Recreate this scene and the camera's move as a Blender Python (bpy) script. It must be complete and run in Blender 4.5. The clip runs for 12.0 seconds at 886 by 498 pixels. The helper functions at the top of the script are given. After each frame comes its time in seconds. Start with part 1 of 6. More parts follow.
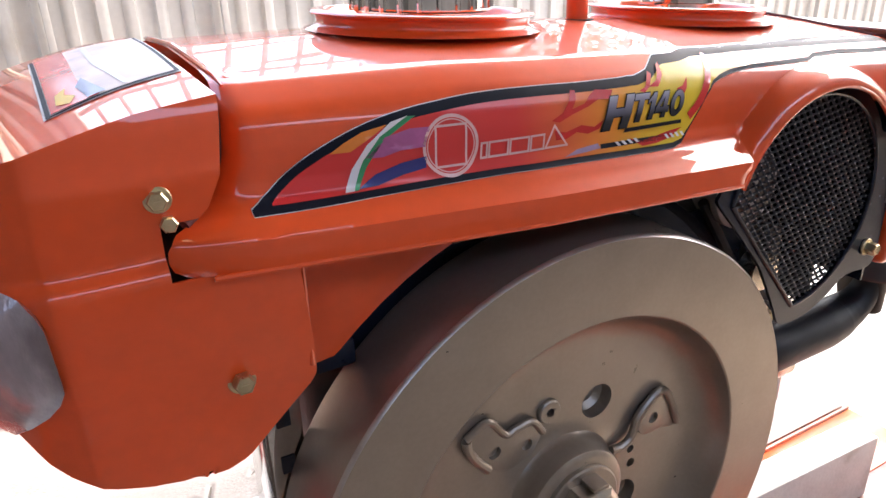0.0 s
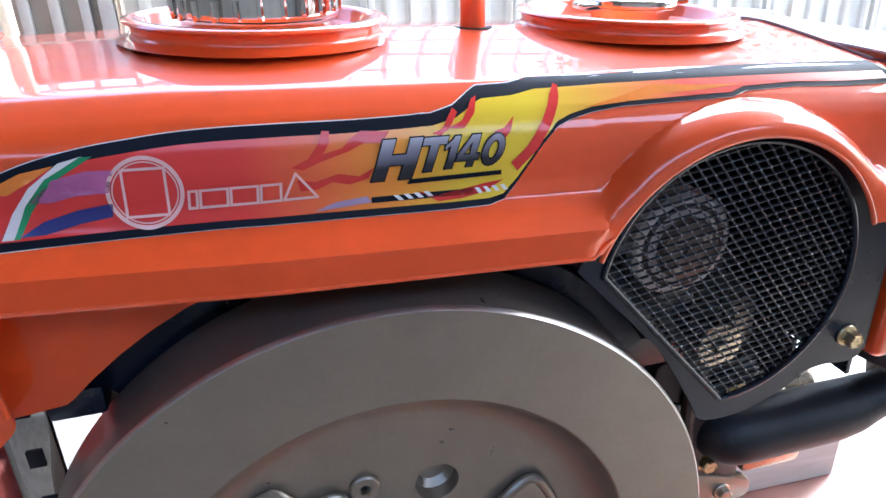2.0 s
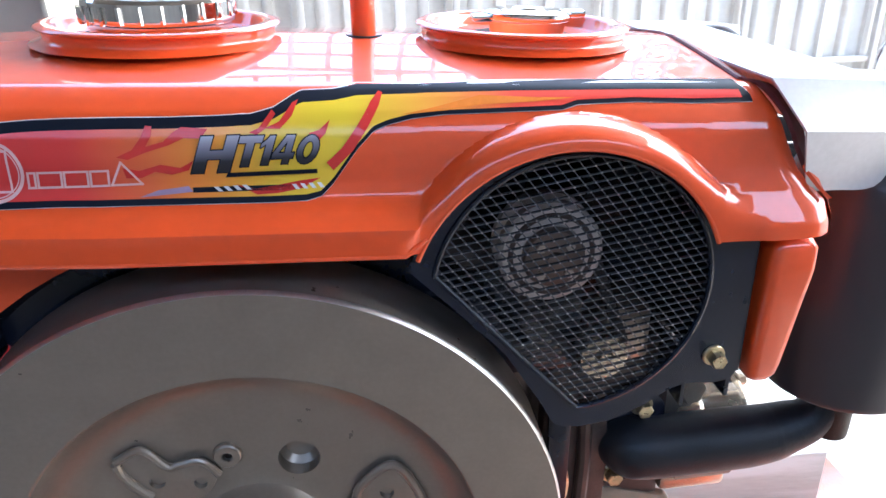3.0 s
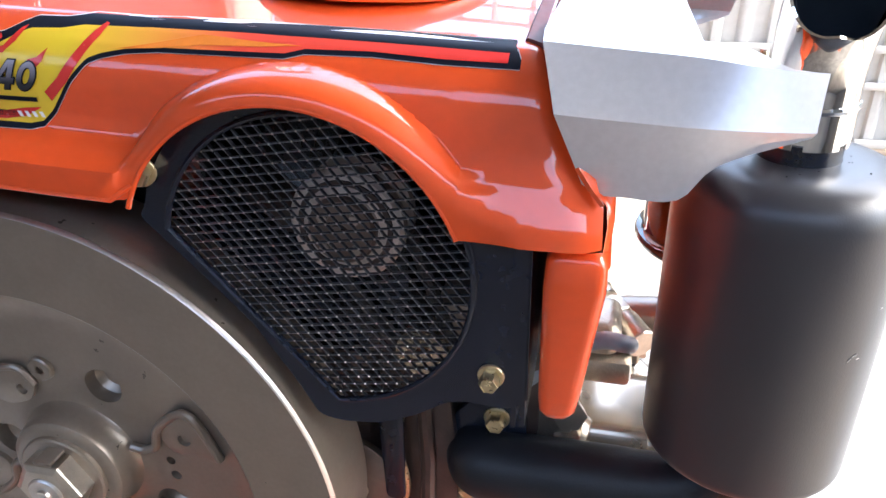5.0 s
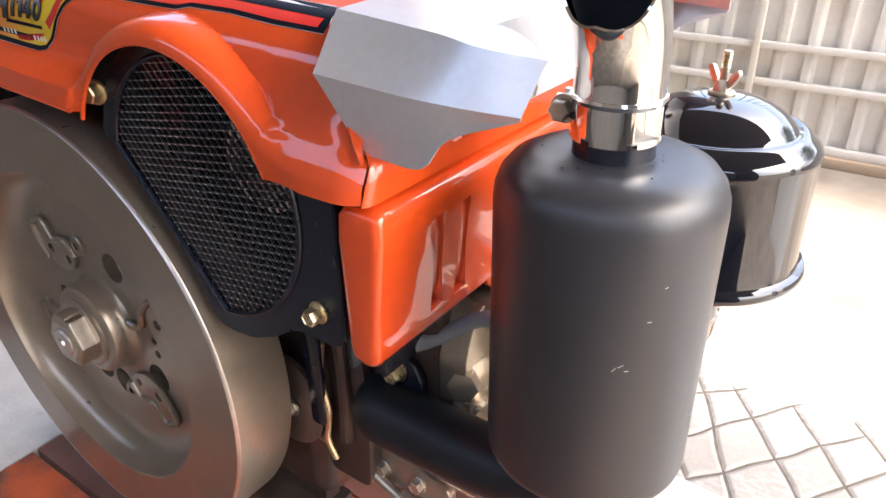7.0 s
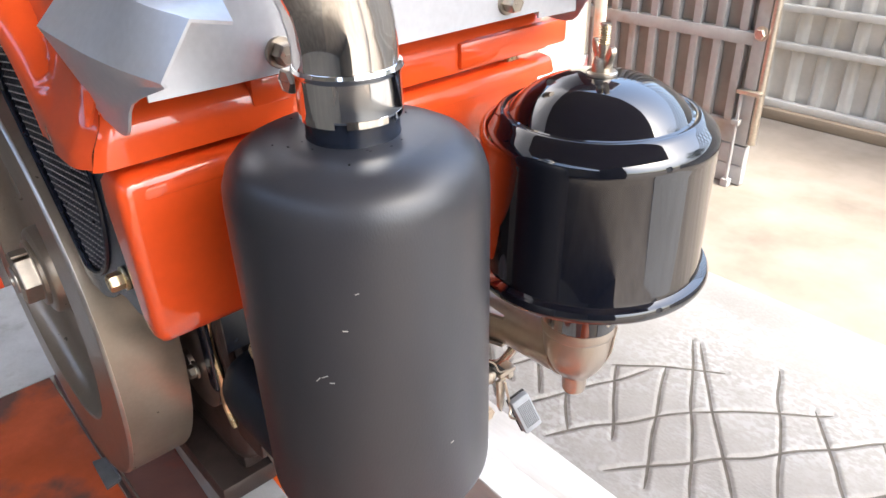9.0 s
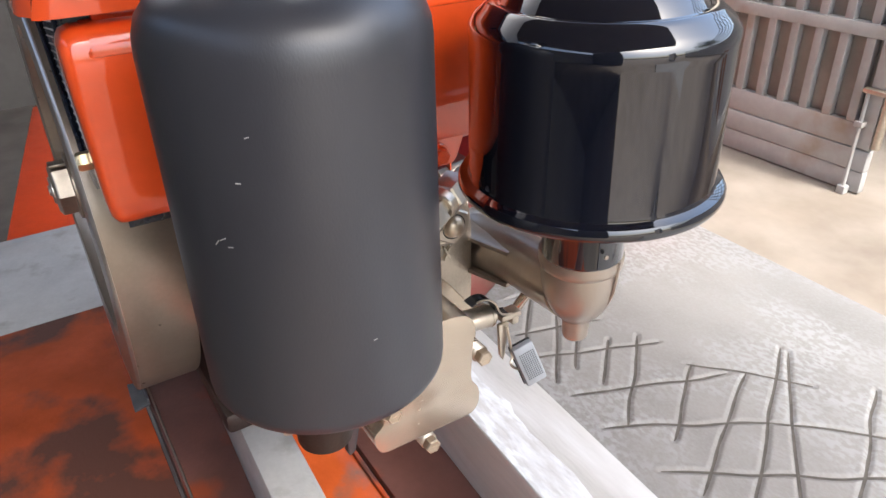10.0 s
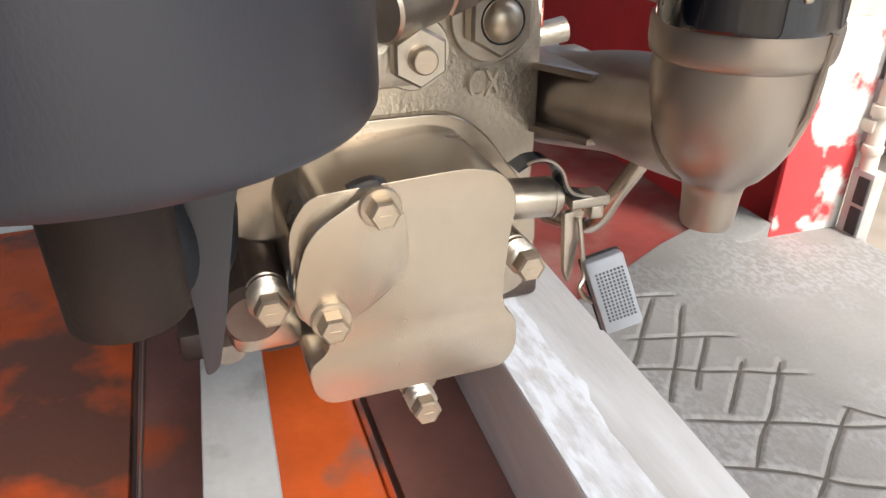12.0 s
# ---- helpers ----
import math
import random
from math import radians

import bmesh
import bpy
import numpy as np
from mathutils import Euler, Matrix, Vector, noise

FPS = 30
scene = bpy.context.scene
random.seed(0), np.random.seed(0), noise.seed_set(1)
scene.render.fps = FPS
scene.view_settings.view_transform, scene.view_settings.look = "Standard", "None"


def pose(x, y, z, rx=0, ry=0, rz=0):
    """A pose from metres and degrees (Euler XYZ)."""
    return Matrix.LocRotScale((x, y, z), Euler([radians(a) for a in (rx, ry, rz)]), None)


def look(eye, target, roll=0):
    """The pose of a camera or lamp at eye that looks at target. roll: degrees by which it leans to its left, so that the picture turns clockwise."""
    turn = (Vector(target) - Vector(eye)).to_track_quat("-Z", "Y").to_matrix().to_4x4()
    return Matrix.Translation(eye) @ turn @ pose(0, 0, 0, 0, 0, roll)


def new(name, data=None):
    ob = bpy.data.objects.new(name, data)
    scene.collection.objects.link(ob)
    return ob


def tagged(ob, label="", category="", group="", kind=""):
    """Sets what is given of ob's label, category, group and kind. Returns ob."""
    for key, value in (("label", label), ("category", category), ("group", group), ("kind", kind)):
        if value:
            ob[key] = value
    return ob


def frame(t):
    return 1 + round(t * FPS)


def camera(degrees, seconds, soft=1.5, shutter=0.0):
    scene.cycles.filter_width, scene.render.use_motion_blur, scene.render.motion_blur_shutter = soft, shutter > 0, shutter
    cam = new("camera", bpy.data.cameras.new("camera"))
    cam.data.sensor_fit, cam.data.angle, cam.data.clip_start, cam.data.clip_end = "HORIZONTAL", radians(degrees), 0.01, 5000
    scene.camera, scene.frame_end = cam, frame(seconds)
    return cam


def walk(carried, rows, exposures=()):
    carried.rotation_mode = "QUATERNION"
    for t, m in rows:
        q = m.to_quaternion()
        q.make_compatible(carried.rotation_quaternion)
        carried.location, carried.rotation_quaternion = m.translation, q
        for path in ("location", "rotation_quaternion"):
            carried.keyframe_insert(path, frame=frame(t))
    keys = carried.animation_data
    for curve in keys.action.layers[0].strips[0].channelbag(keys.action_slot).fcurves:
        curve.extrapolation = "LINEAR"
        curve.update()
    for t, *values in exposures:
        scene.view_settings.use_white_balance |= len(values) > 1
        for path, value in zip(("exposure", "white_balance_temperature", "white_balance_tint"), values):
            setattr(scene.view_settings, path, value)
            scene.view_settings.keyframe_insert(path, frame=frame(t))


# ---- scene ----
from mathutils import kdtree
cam = camera(63.45, 12.0)
EXPOSURE = [(0.0, 3.3, 6450, 11), (1.0, 3.45, 5800, 8), (2.0, 3.55, 5350, 3), (3.2, 3.6, 5350, 3), (5.0, 3.55, 5900, 6), (5.6, 3.4, 6600, 8), (6.5, 3.25, 6650, 10), (8.5, 3.1, 6250, 6), (8.9, 2.9, 6200, 6), (9.3, 2.45, 6100, 7), (9.6, 2.35, 6100, 7), (10.5, 2.45, 6150, 5), (12.0, 2.22, 6200, 3)]
PATH = [
    (0, (-0.2881, -0.3102, 0.6928), (0.1622, 0.4919, 0.3005), -1.74),
    (0.5, (-0.2300, -0.3083, 0.6966), (0.1874, 0.5072, 0.2957), -1.80),
    (1, (-0.1753, -0.3030, 0.6951), (0.1679, 0.5396, 0.2801), -1.81),
    (1.5, (-0.1265, -0.3048, 0.6919), (0.1487, 0.5579, 0.2675), -1.88),
    (2, (-0.0510, -0.3165, 0.7038), (0.1818, 0.5581, 0.2786), -1.90),
    (2.5, (0.0306, -0.3460, 0.7065), (0.2040, 0.5454, 0.2879), -1.90),
    (3, (0.0941, -0.3715, 0.7074), (0.1904, 0.5315, 0.2887), -1.82),
    (3.2, (0.1207, -0.3702, 0.7097), (0.1810, 0.5323, 0.2833), -1.79),
    (4.8, (0.3404, -0.3117, 0.6805), (0.1580, 0.5600, 0.2258), -1.45),
    (5, (0.3644, -0.3082, 0.6849), (0.1530, 0.5534, 0.2234), -1.47),
    (5.5, (0.4364, -0.3006, 0.6935), (0.1641, 0.5420, 0.2290), -1.43),
    (6, (0.5049, -0.2936, 0.6881), (0.1506, 0.5186, 0.2247), -1.21),
    (6.5, (0.5573, -0.2804, 0.6815), (0.1093, 0.4828, 0.2159), -0.95),
    (6.7, (0.5717, -0.2696, 0.6807), (0.0947, 0.4752, 0.2141), -0.84),
    (8.5, (0.6749, -0.1211, 0.6671), (0.0435, 0.4765, 0.1730), -1.61),
    (9, (0.7116, -0.0873, 0.6626), (0.0562, 0.4795, 0.1636), -1.67),
    (9.5, (0.7447, -0.0521, 0.6392), (0.0512, 0.4667, 0.1392), -1.70),
    (10, (0.7491, -0.0243, 0.5963), (0.0087, 0.4268, 0.0981), -1.61),
    (10.5, (0.7214, 0.0123, 0.5377), (-0.0510, 0.3974, 0.0327), -0.81),
    (11, (0.6940, 0.0649, 0.4861), (-0.0973, 0.4093, -0.0190), -0.52),
    (11.5, (0.6514, 0.0870, 0.4392), (-0.1569, 0.4055, -0.0560), -0.45),
    (12, (0.6360, 0.0959, 0.4139), (-0.1884, 0.3907, -0.0692), -0.03),
]
walk(cam, [(t, look(eye, target, roll)) for t, eye, target, roll in PATH], EXPOSURE)

# ---- sky and sun ----
sky = bpy.data.worlds.new("sky")
scene.world = sky
sky.use_nodes = True
sky_nodes = sky.node_tree.nodes
sky_tex = sky_nodes.new("ShaderNodeTexSky")
sky_tex.sky_type, sky_tex.sun_disc = "NISHITA", False
sky_tex.sun_elevation, sky_tex.sun_rotation = radians(56), radians(77)
sky_tex.dust_density, sky_tex.ozone_density = 6.0, 0.5
sky.node_tree.links.new(sky_tex.outputs[0], sky_nodes["Background"].inputs[0])
sky_nodes["Background"].inputs[1].default_value = 0.15
sun = new("sun", bpy.data.lights.new("sun", "SUN"))
sun.data.energy, sun.data.angle, sun.data.color = 1.1, radians(7), (1.0, 0.95, 0.88)
sun.matrix_world = look((math.sin(radians(77)) * 6, math.cos(radians(77)) * 6, 9), (0, 0, 0))


# ---- materials ----
def material(name, colour, rough=0.5, metal=0.0, var=0.12, scale=30.0, bump=0.0, fine=400.0, coat=0.0, second=None, cover=0.5, stain=8.0, edge=0.06, spec=0.5, stretch=None, sheen=0.06):
    """Node material: a base colour that wanders a little at two scales, optional stains of a second colour, gloss and fine relief."""
    m = bpy.data.materials.new(name)
    m.use_nodes = True
    n, link = m.node_tree.nodes, m.node_tree.links.new
    out = n["Principled BSDF"]
    place = n.new("ShaderNodeTexCoord").outputs["Object"]
    if stretch:
        turn = n.new("ShaderNodeMapping")
        turn.inputs["Scale"].default_value = stretch
        link(place, turn.inputs["Vector"])
        place = turn.outputs["Vector"]

    def grain(size, detail=4.0):
        tex = n.new("ShaderNodeTexNoise")
        tex.inputs["Scale"].default_value, tex.inputs["Detail"].default_value = size, detail
        link(place, tex.inputs["Vector"])
        return tex.outputs["Fac"]

    def mixed(fac, a, b):
        mix = n.new("ShaderNodeMix")
        mix.data_type = "RGBA"
        link(fac, mix.inputs[0])
        for socket, value in ((mix.inputs[6], a), (mix.inputs[7], b)):
            if isinstance(value, tuple):
                socket.default_value = (*value, 1)
            else:
                link(value, socket)
        return mix.outputs[2]

    def ramp(fac, low, high):
        node = n.new("ShaderNodeMapRange")
        node.inputs["From Min"].default_value, node.inputs["From Max"].default_value = low, high
        link(fac, node.inputs["Value"])
        return node.outputs["Result"]

    dark, light = tuple(c * (1 - var) for c in colour), tuple(min(1, c * (1 + var)) for c in colour)
    shade = mixed(ramp(grain(scale), 0.3, 0.7), dark, light)
    small = mixed(ramp(grain(scale * 9), 0.35, 0.75), (0.93, 0.93, 0.93), (1.0, 1.0, 1.0))
    both = n.new("ShaderNodeMix")
    both.data_type, both.blend_type = "RGBA", "MULTIPLY"
    both.inputs[0].default_value = 1.0
    link(shade, both.inputs[6]), link(small, both.inputs[7])
    result = both.outputs[2]
    if second:
        result = mixed(ramp(grain(stain, 8.0), cover - edge, cover + edge), result, second)
    link(result, out.inputs["Base Color"])
    gloss = n.new("ShaderNodeMapRange")
    gloss.inputs["To Min"].default_value, gloss.inputs["To Max"].default_value = rough * 0.85, min(1.0, rough * 1.2)
    link(grain(scale * 3), gloss.inputs["Value"])
    link(gloss.outputs["Result"], out.inputs["Roughness"])
    out.inputs["Metallic"].default_value = metal
    out.inputs["Coat Weight"].default_value, out.inputs["Coat Roughness"].default_value = coat, sheen
    out.inputs["Coat IOR"].default_value = 1.55 if coat > 0.7 else 1.5
    out.inputs["Specular IOR Level"].default_value = spec
    if bump:
        lift = n.new("ShaderNodeBump")
        lift.inputs["Strength"].default_value, lift.inputs["Distance"].default_value = bump, 0.001
        link(grain(fine), lift.inputs["Height"])
        link(lift.outputs[0], out.inputs["Normal"])
    return m


orange = material("orange_paint", (0.80, 0.085, 0.012), 0.42, 0, 0.05, 12, 0.0, 250, coat=1.0, spec=0.25, sheen=0.015)
# darker copy of the orange, with the deck frame's shade put into it
shaded_orange = material("shaded_orange_paint", (0.62, 0.06, 0.012), 0.4, 0, 0.08, 15, 0.05, 300)
# dark maroon for the shade along the hood's rear edge and front seam
maroon = material("maroon_gap_shade", (0.12, 0.026, 0.026), 0.55, spec=0.3)
bronze = material("bronze_grey_paint", (0.325, 0.272, 0.218), 0.29, 0.60, 0.06, 31)
bronze_edge = material("bare_machined_edge", (0.58, 0.54, 0.50), 0.32, 0.9, 0.1, 60, 0.1, 900)
crank_paint = material("dark_bronze_casting_paint", (0.20, 0.155, 0.130), 0.38, 0.65, 0.15, 30, 0.15, 500, second=(0.13, 0.095, 0.08), cover=0.58, stain=22, edge=0.10)
dark_casting = material("dark_brown_casting", (0.064, 0.046, 0.040), 0.42, 0.35, 0.25, 30, 0.25, 400, second=(0.10, 0.072, 0.060), cover=0.58, stain=22, edge=0.10)
silver_paint = material("champagne_silver_paint", (0.53, 0.45, 0.355), 0.25, 0.84, 0.05, 18, 0.0, 500)
casting = material("rough_silver_casting", (0.50, 0.44, 0.36), 0.33, 0.85, 0.16, 40, 0.55, 420)
black_gloss = material("black_gloss_enamel", (0.004, 0.005, 0.010), 0.05, 0, 0.1, 10, 0.0, 60, coat=0.85, sheen=0.03)
black_satin = material("black_satin_paint", (0.008, 0.012, 0.024), 0.25, 0, 0.15, 30, 0.08, 500, spec=0.5)
# flat black for the shade in gaps and holes, and for dark flecks
black_matt = material("black_gaps_and_flecks", (0.006, 0.006, 0.008), 0.8)
muffler_paint = material("matt_heat_paint", (0.023, 0.024, 0.031), 0.35, 0.0, 0.25, 9, 0.07, 1200, spec=0.6, second=(0.040, 0.039, 0.042), cover=0.58, stain=11, edge=0.22, stretch=(1.0, 1.0, 0.45))
chrome = material("chrome", (0.80, 0.79, 0.77), 0.06, 1.0, 0.02, 20)
zinc = material("yellow_zinc_plate", (0.64, 0.53, 0.33), 0.28, 0.9, 0.15, 90)
steel = material("bright_zinc_steel", (0.54, 0.48, 0.40), 0.33, 0.90, 0.12, 90, 0.05, 900)
shield_grey = material("silver_grey_paint", (0.65, 0.655, 0.69), 0.30, 0.52, 0.03, 30, 0.015, 1200)
alloy = material("dull_cast_alloy", (0.35, 0.29, 0.24), 0.30, 0.68, 0.12, 22, 0.12, 300, second=(0.40, 0.35, 0.30), cover=0.58, stain=14, edge=0.22, stretch=(1.0, 1.0, 0.35))
hose_grey = material("grey_rubber_hose", (0.30, 0.33, 0.37), 0.5)
decal_black = material("decal_black", (0.007, 0.009, 0.017), 0.5, 0, 0.1, 20, spec=0.12)
decal_white = material("decal_white", (0.78, 0.74, 0.74), 0.3, 0, 0.04, 20, coat=0.15)
decal_grey = material("decal_silver_edge", (0.50, 0.49, 0.50), 0.3, 0, 0.05, 20, coat=0.15)
decal_pink = material("decal_pink_white", (0.80, 0.50, 0.47), 0.3, 0, 0.10, 60, coat=0.15)
decal_red = material("decal_red", (0.62, 0.035, 0.03), 0.25, 0, 0.08, 30, coat=0.15)
decal_orange = material("decal_orange", (0.80, 0.24, 0.035), 0.25, 0, 0.10, 30, coat=0.15)
decal_green = material("decal_green", (0.03, 0.26, 0.10), 0.3, 0, 0.1, 30, coat=0.15)
decal_blue = material("decal_blue", (0.02, 0.025, 0.16), 0.3, 0, 0.1, 30, coat=0.15)
decal_purple = material("decal_purple", (0.42, 0.11, 0.27), 0.3, 0, 0.15, 60, coat=0.15)
decal_lilac = material("decal_lilac", (0.36, 0.25, 0.38), 0.3, 0, 0.1, 60, coat=0.15)
wood_white = material("white_painted_timber", (0.42, 0.40, 0.375), 0.6, 0, 0.10, 20, 0.6, 160, second=(0.52, 0.51, 0.50), cover=0.55, stain=16, edge=0.07, stretch=(0.22, 1.3, 1.3))
wood_grey = material("weathered_grey_paint", (0.50, 0.49, 0.47), 0.65, 0, 0.10, 20, 0.5, 180, second=(0.36, 0.34, 0.31), cover=0.66, stain=22)
deck_orange = material("worn_orange_deck_paint", (0.56, 0.100, 0.030), 0.22, 0, 0.22, 14, 0.30, 200, second=(0.15, 0.066, 0.050), cover=0.53, stain=9, edge=0.06)
deck_bright = material("bright_orange_deck_paint", (0.62, 0.115, 0.025), 0.22, 0, 0.15, 12, 0.3, 200, second=(0.24, 0.12, 0.085), cover=0.60, stain=9, edge=0.04)
def flaked(name, plain, paint, smudge, size=42.0, spread=2.6, stretch=(1, 1, 1), low=0.50):
    """Worn paint in small flakes, gathered in patches, over a plain rubbed ground."""
    m = bpy.data.materials.new(name)
    m.use_nodes = True
    n, link = m.node_tree.nodes, m.node_tree.links.new
    out = n["Principled BSDF"]
    turn = n.new("ShaderNodeMapping")
    turn.inputs["Scale"].default_value = stretch
    link(n.new("ShaderNodeTexCoord").outputs["Object"], turn.inputs["Vector"])

    def band(scale, a, b, detail=6.0):
        tex, span = n.new("ShaderNodeTexNoise"), n.new("ShaderNodeMapRange")
        tex.inputs["Scale"].default_value, tex.inputs["Detail"].default_value = scale, detail
        link(turn.outputs["Vector"], tex.inputs["Vector"])
        span.inputs["From Min"].default_value, span.inputs["From Max"].default_value = a, b
        link(tex.outputs["Fac"], span.inputs["Value"])
        return span.outputs["Result"]

    def mix(fac, a, b):
        node = n.new("ShaderNodeMix")
        node.data_type = "RGBA"
        link(fac, node.inputs[0])
        for socket, value in ((node.inputs[6], a), (node.inputs[7], b)):
            if isinstance(value, tuple):
                socket.default_value = (*value, 1)
            else:
                link(value, socket)
        return node.outputs[2]

    product = n.new("ShaderNodeMath")
    product.operation = "MULTIPLY"
    link(band(size, 0.44, 0.56, 9.0), product.inputs[0])
    link(band(spread, low - 0.06, low + 0.06, 4.0), product.inputs[1])
    ground = mix(band(3.2, 0.38, 0.66, 5.0), plain, smudge)
    ground = mix(band(150.0, 0.40, 1.1), ground, paint)
    link(mix(product.outputs[0], ground, paint), out.inputs["Base Color"])
    out.inputs["Roughness"].default_value = 0.72
    lift = n.new("ShaderNodeBump")
    lift.inputs["Strength"].default_value, lift.inputs["Distance"].default_value = 0.7, 0.0012
    link(band(size * 1.7, 0.2, 0.8, 8.0), lift.inputs["Height"])
    link(lift.outputs[0], out.inputs["Normal"])
    return m


slab_mat = flaked("worn_painted_concrete", (0.190, 0.184, 0.179), (0.218, 0.219, 0.223), (0.150, 0.144, 0.139), 60.0, 3.4, (1.0, 1.5, 1.0), low=0.49)
paint_strip = flaked("flaking_white_paint", (0.58, 0.58, 0.59), (0.68, 0.69, 0.71), (0.50, 0.485, 0.47), 70.0, 12.0, (0.5, 1.4, 1.4), 0.38)
red_floor_mat = material("worn_red_floor_paint", (0.21, 0.045, 0.040), 0.55, 0, 0.2, 7, 0.3, 90, second=(0.27, 0.155, 0.135), cover=0.57, stain=5, edge=0.12)
groove_mat = material("dirt_in_grooves", (0.070, 0.063, 0.056), 0.9, 0, 0.25, 30, 0.6, 120)
deck_brown = material("brown_stained_deck", (0.18, 0.082, 0.068), 0.30, 0, 0.25, 12, 0.35, 200, second=(0.34, 0.075, 0.03), cover=0.62, stain=9, edge=0.05)
floor_mat = material("dusty_concrete_floor", (0.175, 0.146, 0.118), 0.85, 0, 0.18, 3, 0.5, 50, second=(0.23, 0.20, 0.17), cover=0.58, stain=5, edge=0.20)
gate_mat = material("grey_gate_paint", (0.36, 0.355, 0.35), 0.55, 0.1, 0.10, 6, 0.2, 100, second=(0.27, 0.21, 0.16), cover=0.66, stain=6, edge=0.10)
gate_sheet = material("dirty_gate_sheet", (0.26, 0.24, 0.215), 0.6, 0.1, 0.18, 5, 0.2, 100)
fence_mat = material("pale_corrugated_steel", (0.52, 0.495, 0.45), 0.5, 0.1, 0.08, 4, 0.1, 60, second=(0.42, 0.36, 0.28), cover=0.70, stain=5, edge=0.12)
kerb_wood = material("weathered_brown_timber", (0.27, 0.205, 0.14), 0.8, 0, 0.2, 8, 0.4, 80, stretch=(0.2, 1, 1))
rust_board = material("brown_board", (0.36, 0.19, 0.11), 0.8, 0, 0.15, 6)
red_wall = material("worn_red_wall_paint", (0.50, 0.030, 0.030), 0.6, 0, 0.12, 6, 0.4, 90)
worn_wall = material("red_paint_worn_to_plaster", (0.66, 0.045, 0.05), 0.6, 0, 0.10, 8, 0.5, 90, second=(0.68, 0.66, 0.61), cover=0.515, stain=4.5, edge=0.025)
plaster = material("cream_plaster", (0.55, 0.50, 0.42), 0.85, 0, 0.06, 3, 0.3, 60)
# dim plasters and ceiling grey keep the unseen added surfaces dark in reflections
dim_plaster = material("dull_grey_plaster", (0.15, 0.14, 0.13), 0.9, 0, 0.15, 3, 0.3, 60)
shop_plaster = material("dimmed_shop_plaster", (0.32, 0.29, 0.25), 0.85, 0, 0.10, 3, 0.3, 60)
ceiling_mat = material("dim_ceiling_grey", (0.20, 0.18, 0.16), 0.9, 0, 0.05, 2)
pipe_mat = material("stained_plastic_pipe", (0.48, 0.42, 0.36), 0.5, 0, 0.15, 12, second=(0.60, 0.22, 0.12), cover=0.68, stain=6)
rubber = material("black_rubber", (0.02, 0.02, 0.02), 0.7)
# opaque grey; the lens's bright and dark reflections are streaks in its colour
lens_grey = material("streaked_lens_grey", (0.42, 0.345, 0.35), 0.16, 0.3, 0.40, 40, 0.9, 160, second=(0.15, 0.115, 0.12), cover=0.57, stain=34, edge=0.10, stretch=(1.0, 1.0, 0.45), coat=1.0)
pad_grey = material("pale_grey_plastic", (0.27, 0.285, 0.31), 0.4)


def ramped(name, axis, stops, rough=0.28, coat=0.15):
    """A printed colour run along one axis; stops are (place in metres, colour)."""
    m = bpy.data.materials.new(name)
    m.use_nodes = True
    n, link = m.node_tree.nodes, m.node_tree.links.new
    split = n.new("ShaderNodeSeparateXYZ")
    link(n.new("ShaderNodeTexCoord").outputs["Object"], split.inputs[0])
    span = n.new("ShaderNodeMapRange")
    first, last = stops[0][0], stops[-1][0]
    span.inputs["From Min"].default_value, span.inputs["From Max"].default_value = first, last
    link(split.outputs[axis], span.inputs["Value"])
    run = n.new("ShaderNodeValToRGB")
    while len(run.color_ramp.elements) < len(stops):
        run.color_ramp.elements.new(0.5)
    for element, (at, colour) in zip(run.color_ramp.elements, stops):
        element.position, element.color = (at - first) / (last - first), (*colour, 1)
    link(span.outputs["Result"], run.inputs[0])
    link(run.outputs[0], n["Principled BSDF"].inputs["Base Color"])
    n["Principled BSDF"].inputs["Roughness"].default_value = rough
    n["Principled BSDF"].inputs["Coat Weight"].default_value = coat
    return m


decal_fill = ramped("decal_flame_print", 0, [(-0.21, (0.66, 0.03, 0.03)), (-0.06, (0.66, 0.04, 0.035)), (-0.02, (0.72, 0.14, 0.035)), (0.015, (0.80, 0.30, 0.03)),
                                              (0.05, (0.76, 0.52, 0.03)), (0.085, (0.78, 0.56, 0.03)), (0.12, (0.74, 0.38, 0.04)), (0.18, (0.70, 0.07, 0.04)), (0.33, (0.66, 0.03, 0.03))])
decal_letters = ramped("decal_silver_black_print", 2, [(0.587, (0.008, 0.009, 0.014)), (0.593, (0.018, 0.019, 0.026)), (0.600, (0.20, 0.19, 0.24)), (0.607, (0.46, 0.44, 0.50))])


# ---- mesh helpers ----
def finish(name, bm, mat, angle=35.0):
    bmesh.ops.recalc_face_normals(bm, faces=bm.faces)
    for f in bm.faces:
        f.smooth = True
    for e in bm.edges:
        e.smooth = not (len(e.link_faces) == 2 and e.calc_face_angle(0) > radians(angle))
    me = bpy.data.meshes.new(name)
    bm.to_mesh(me)
    bm.free()
    me.materials.append(mat)
    return me


def part(name, bm, mat, parent=None, label="", angle=35.0):
    """Links a bmesh as one mesh object, under a thing or a part where one is given."""
    ob = new(name, finish(name, bm, mat, angle))
    if parent:
        ob.parent = parent
        ob.matrix_parent_inverse = Matrix.Translation(-Vector(parent.get("base", (0, 0, 0))))
    return tagged(ob, label)


def thing(name, base, label, category, group="", kind=""):
    ob = new(name)
    ob.location = base
    ob["base"] = base
    ob.empty_display_size = 0.05
    return tagged(ob, label, category, group, kind)


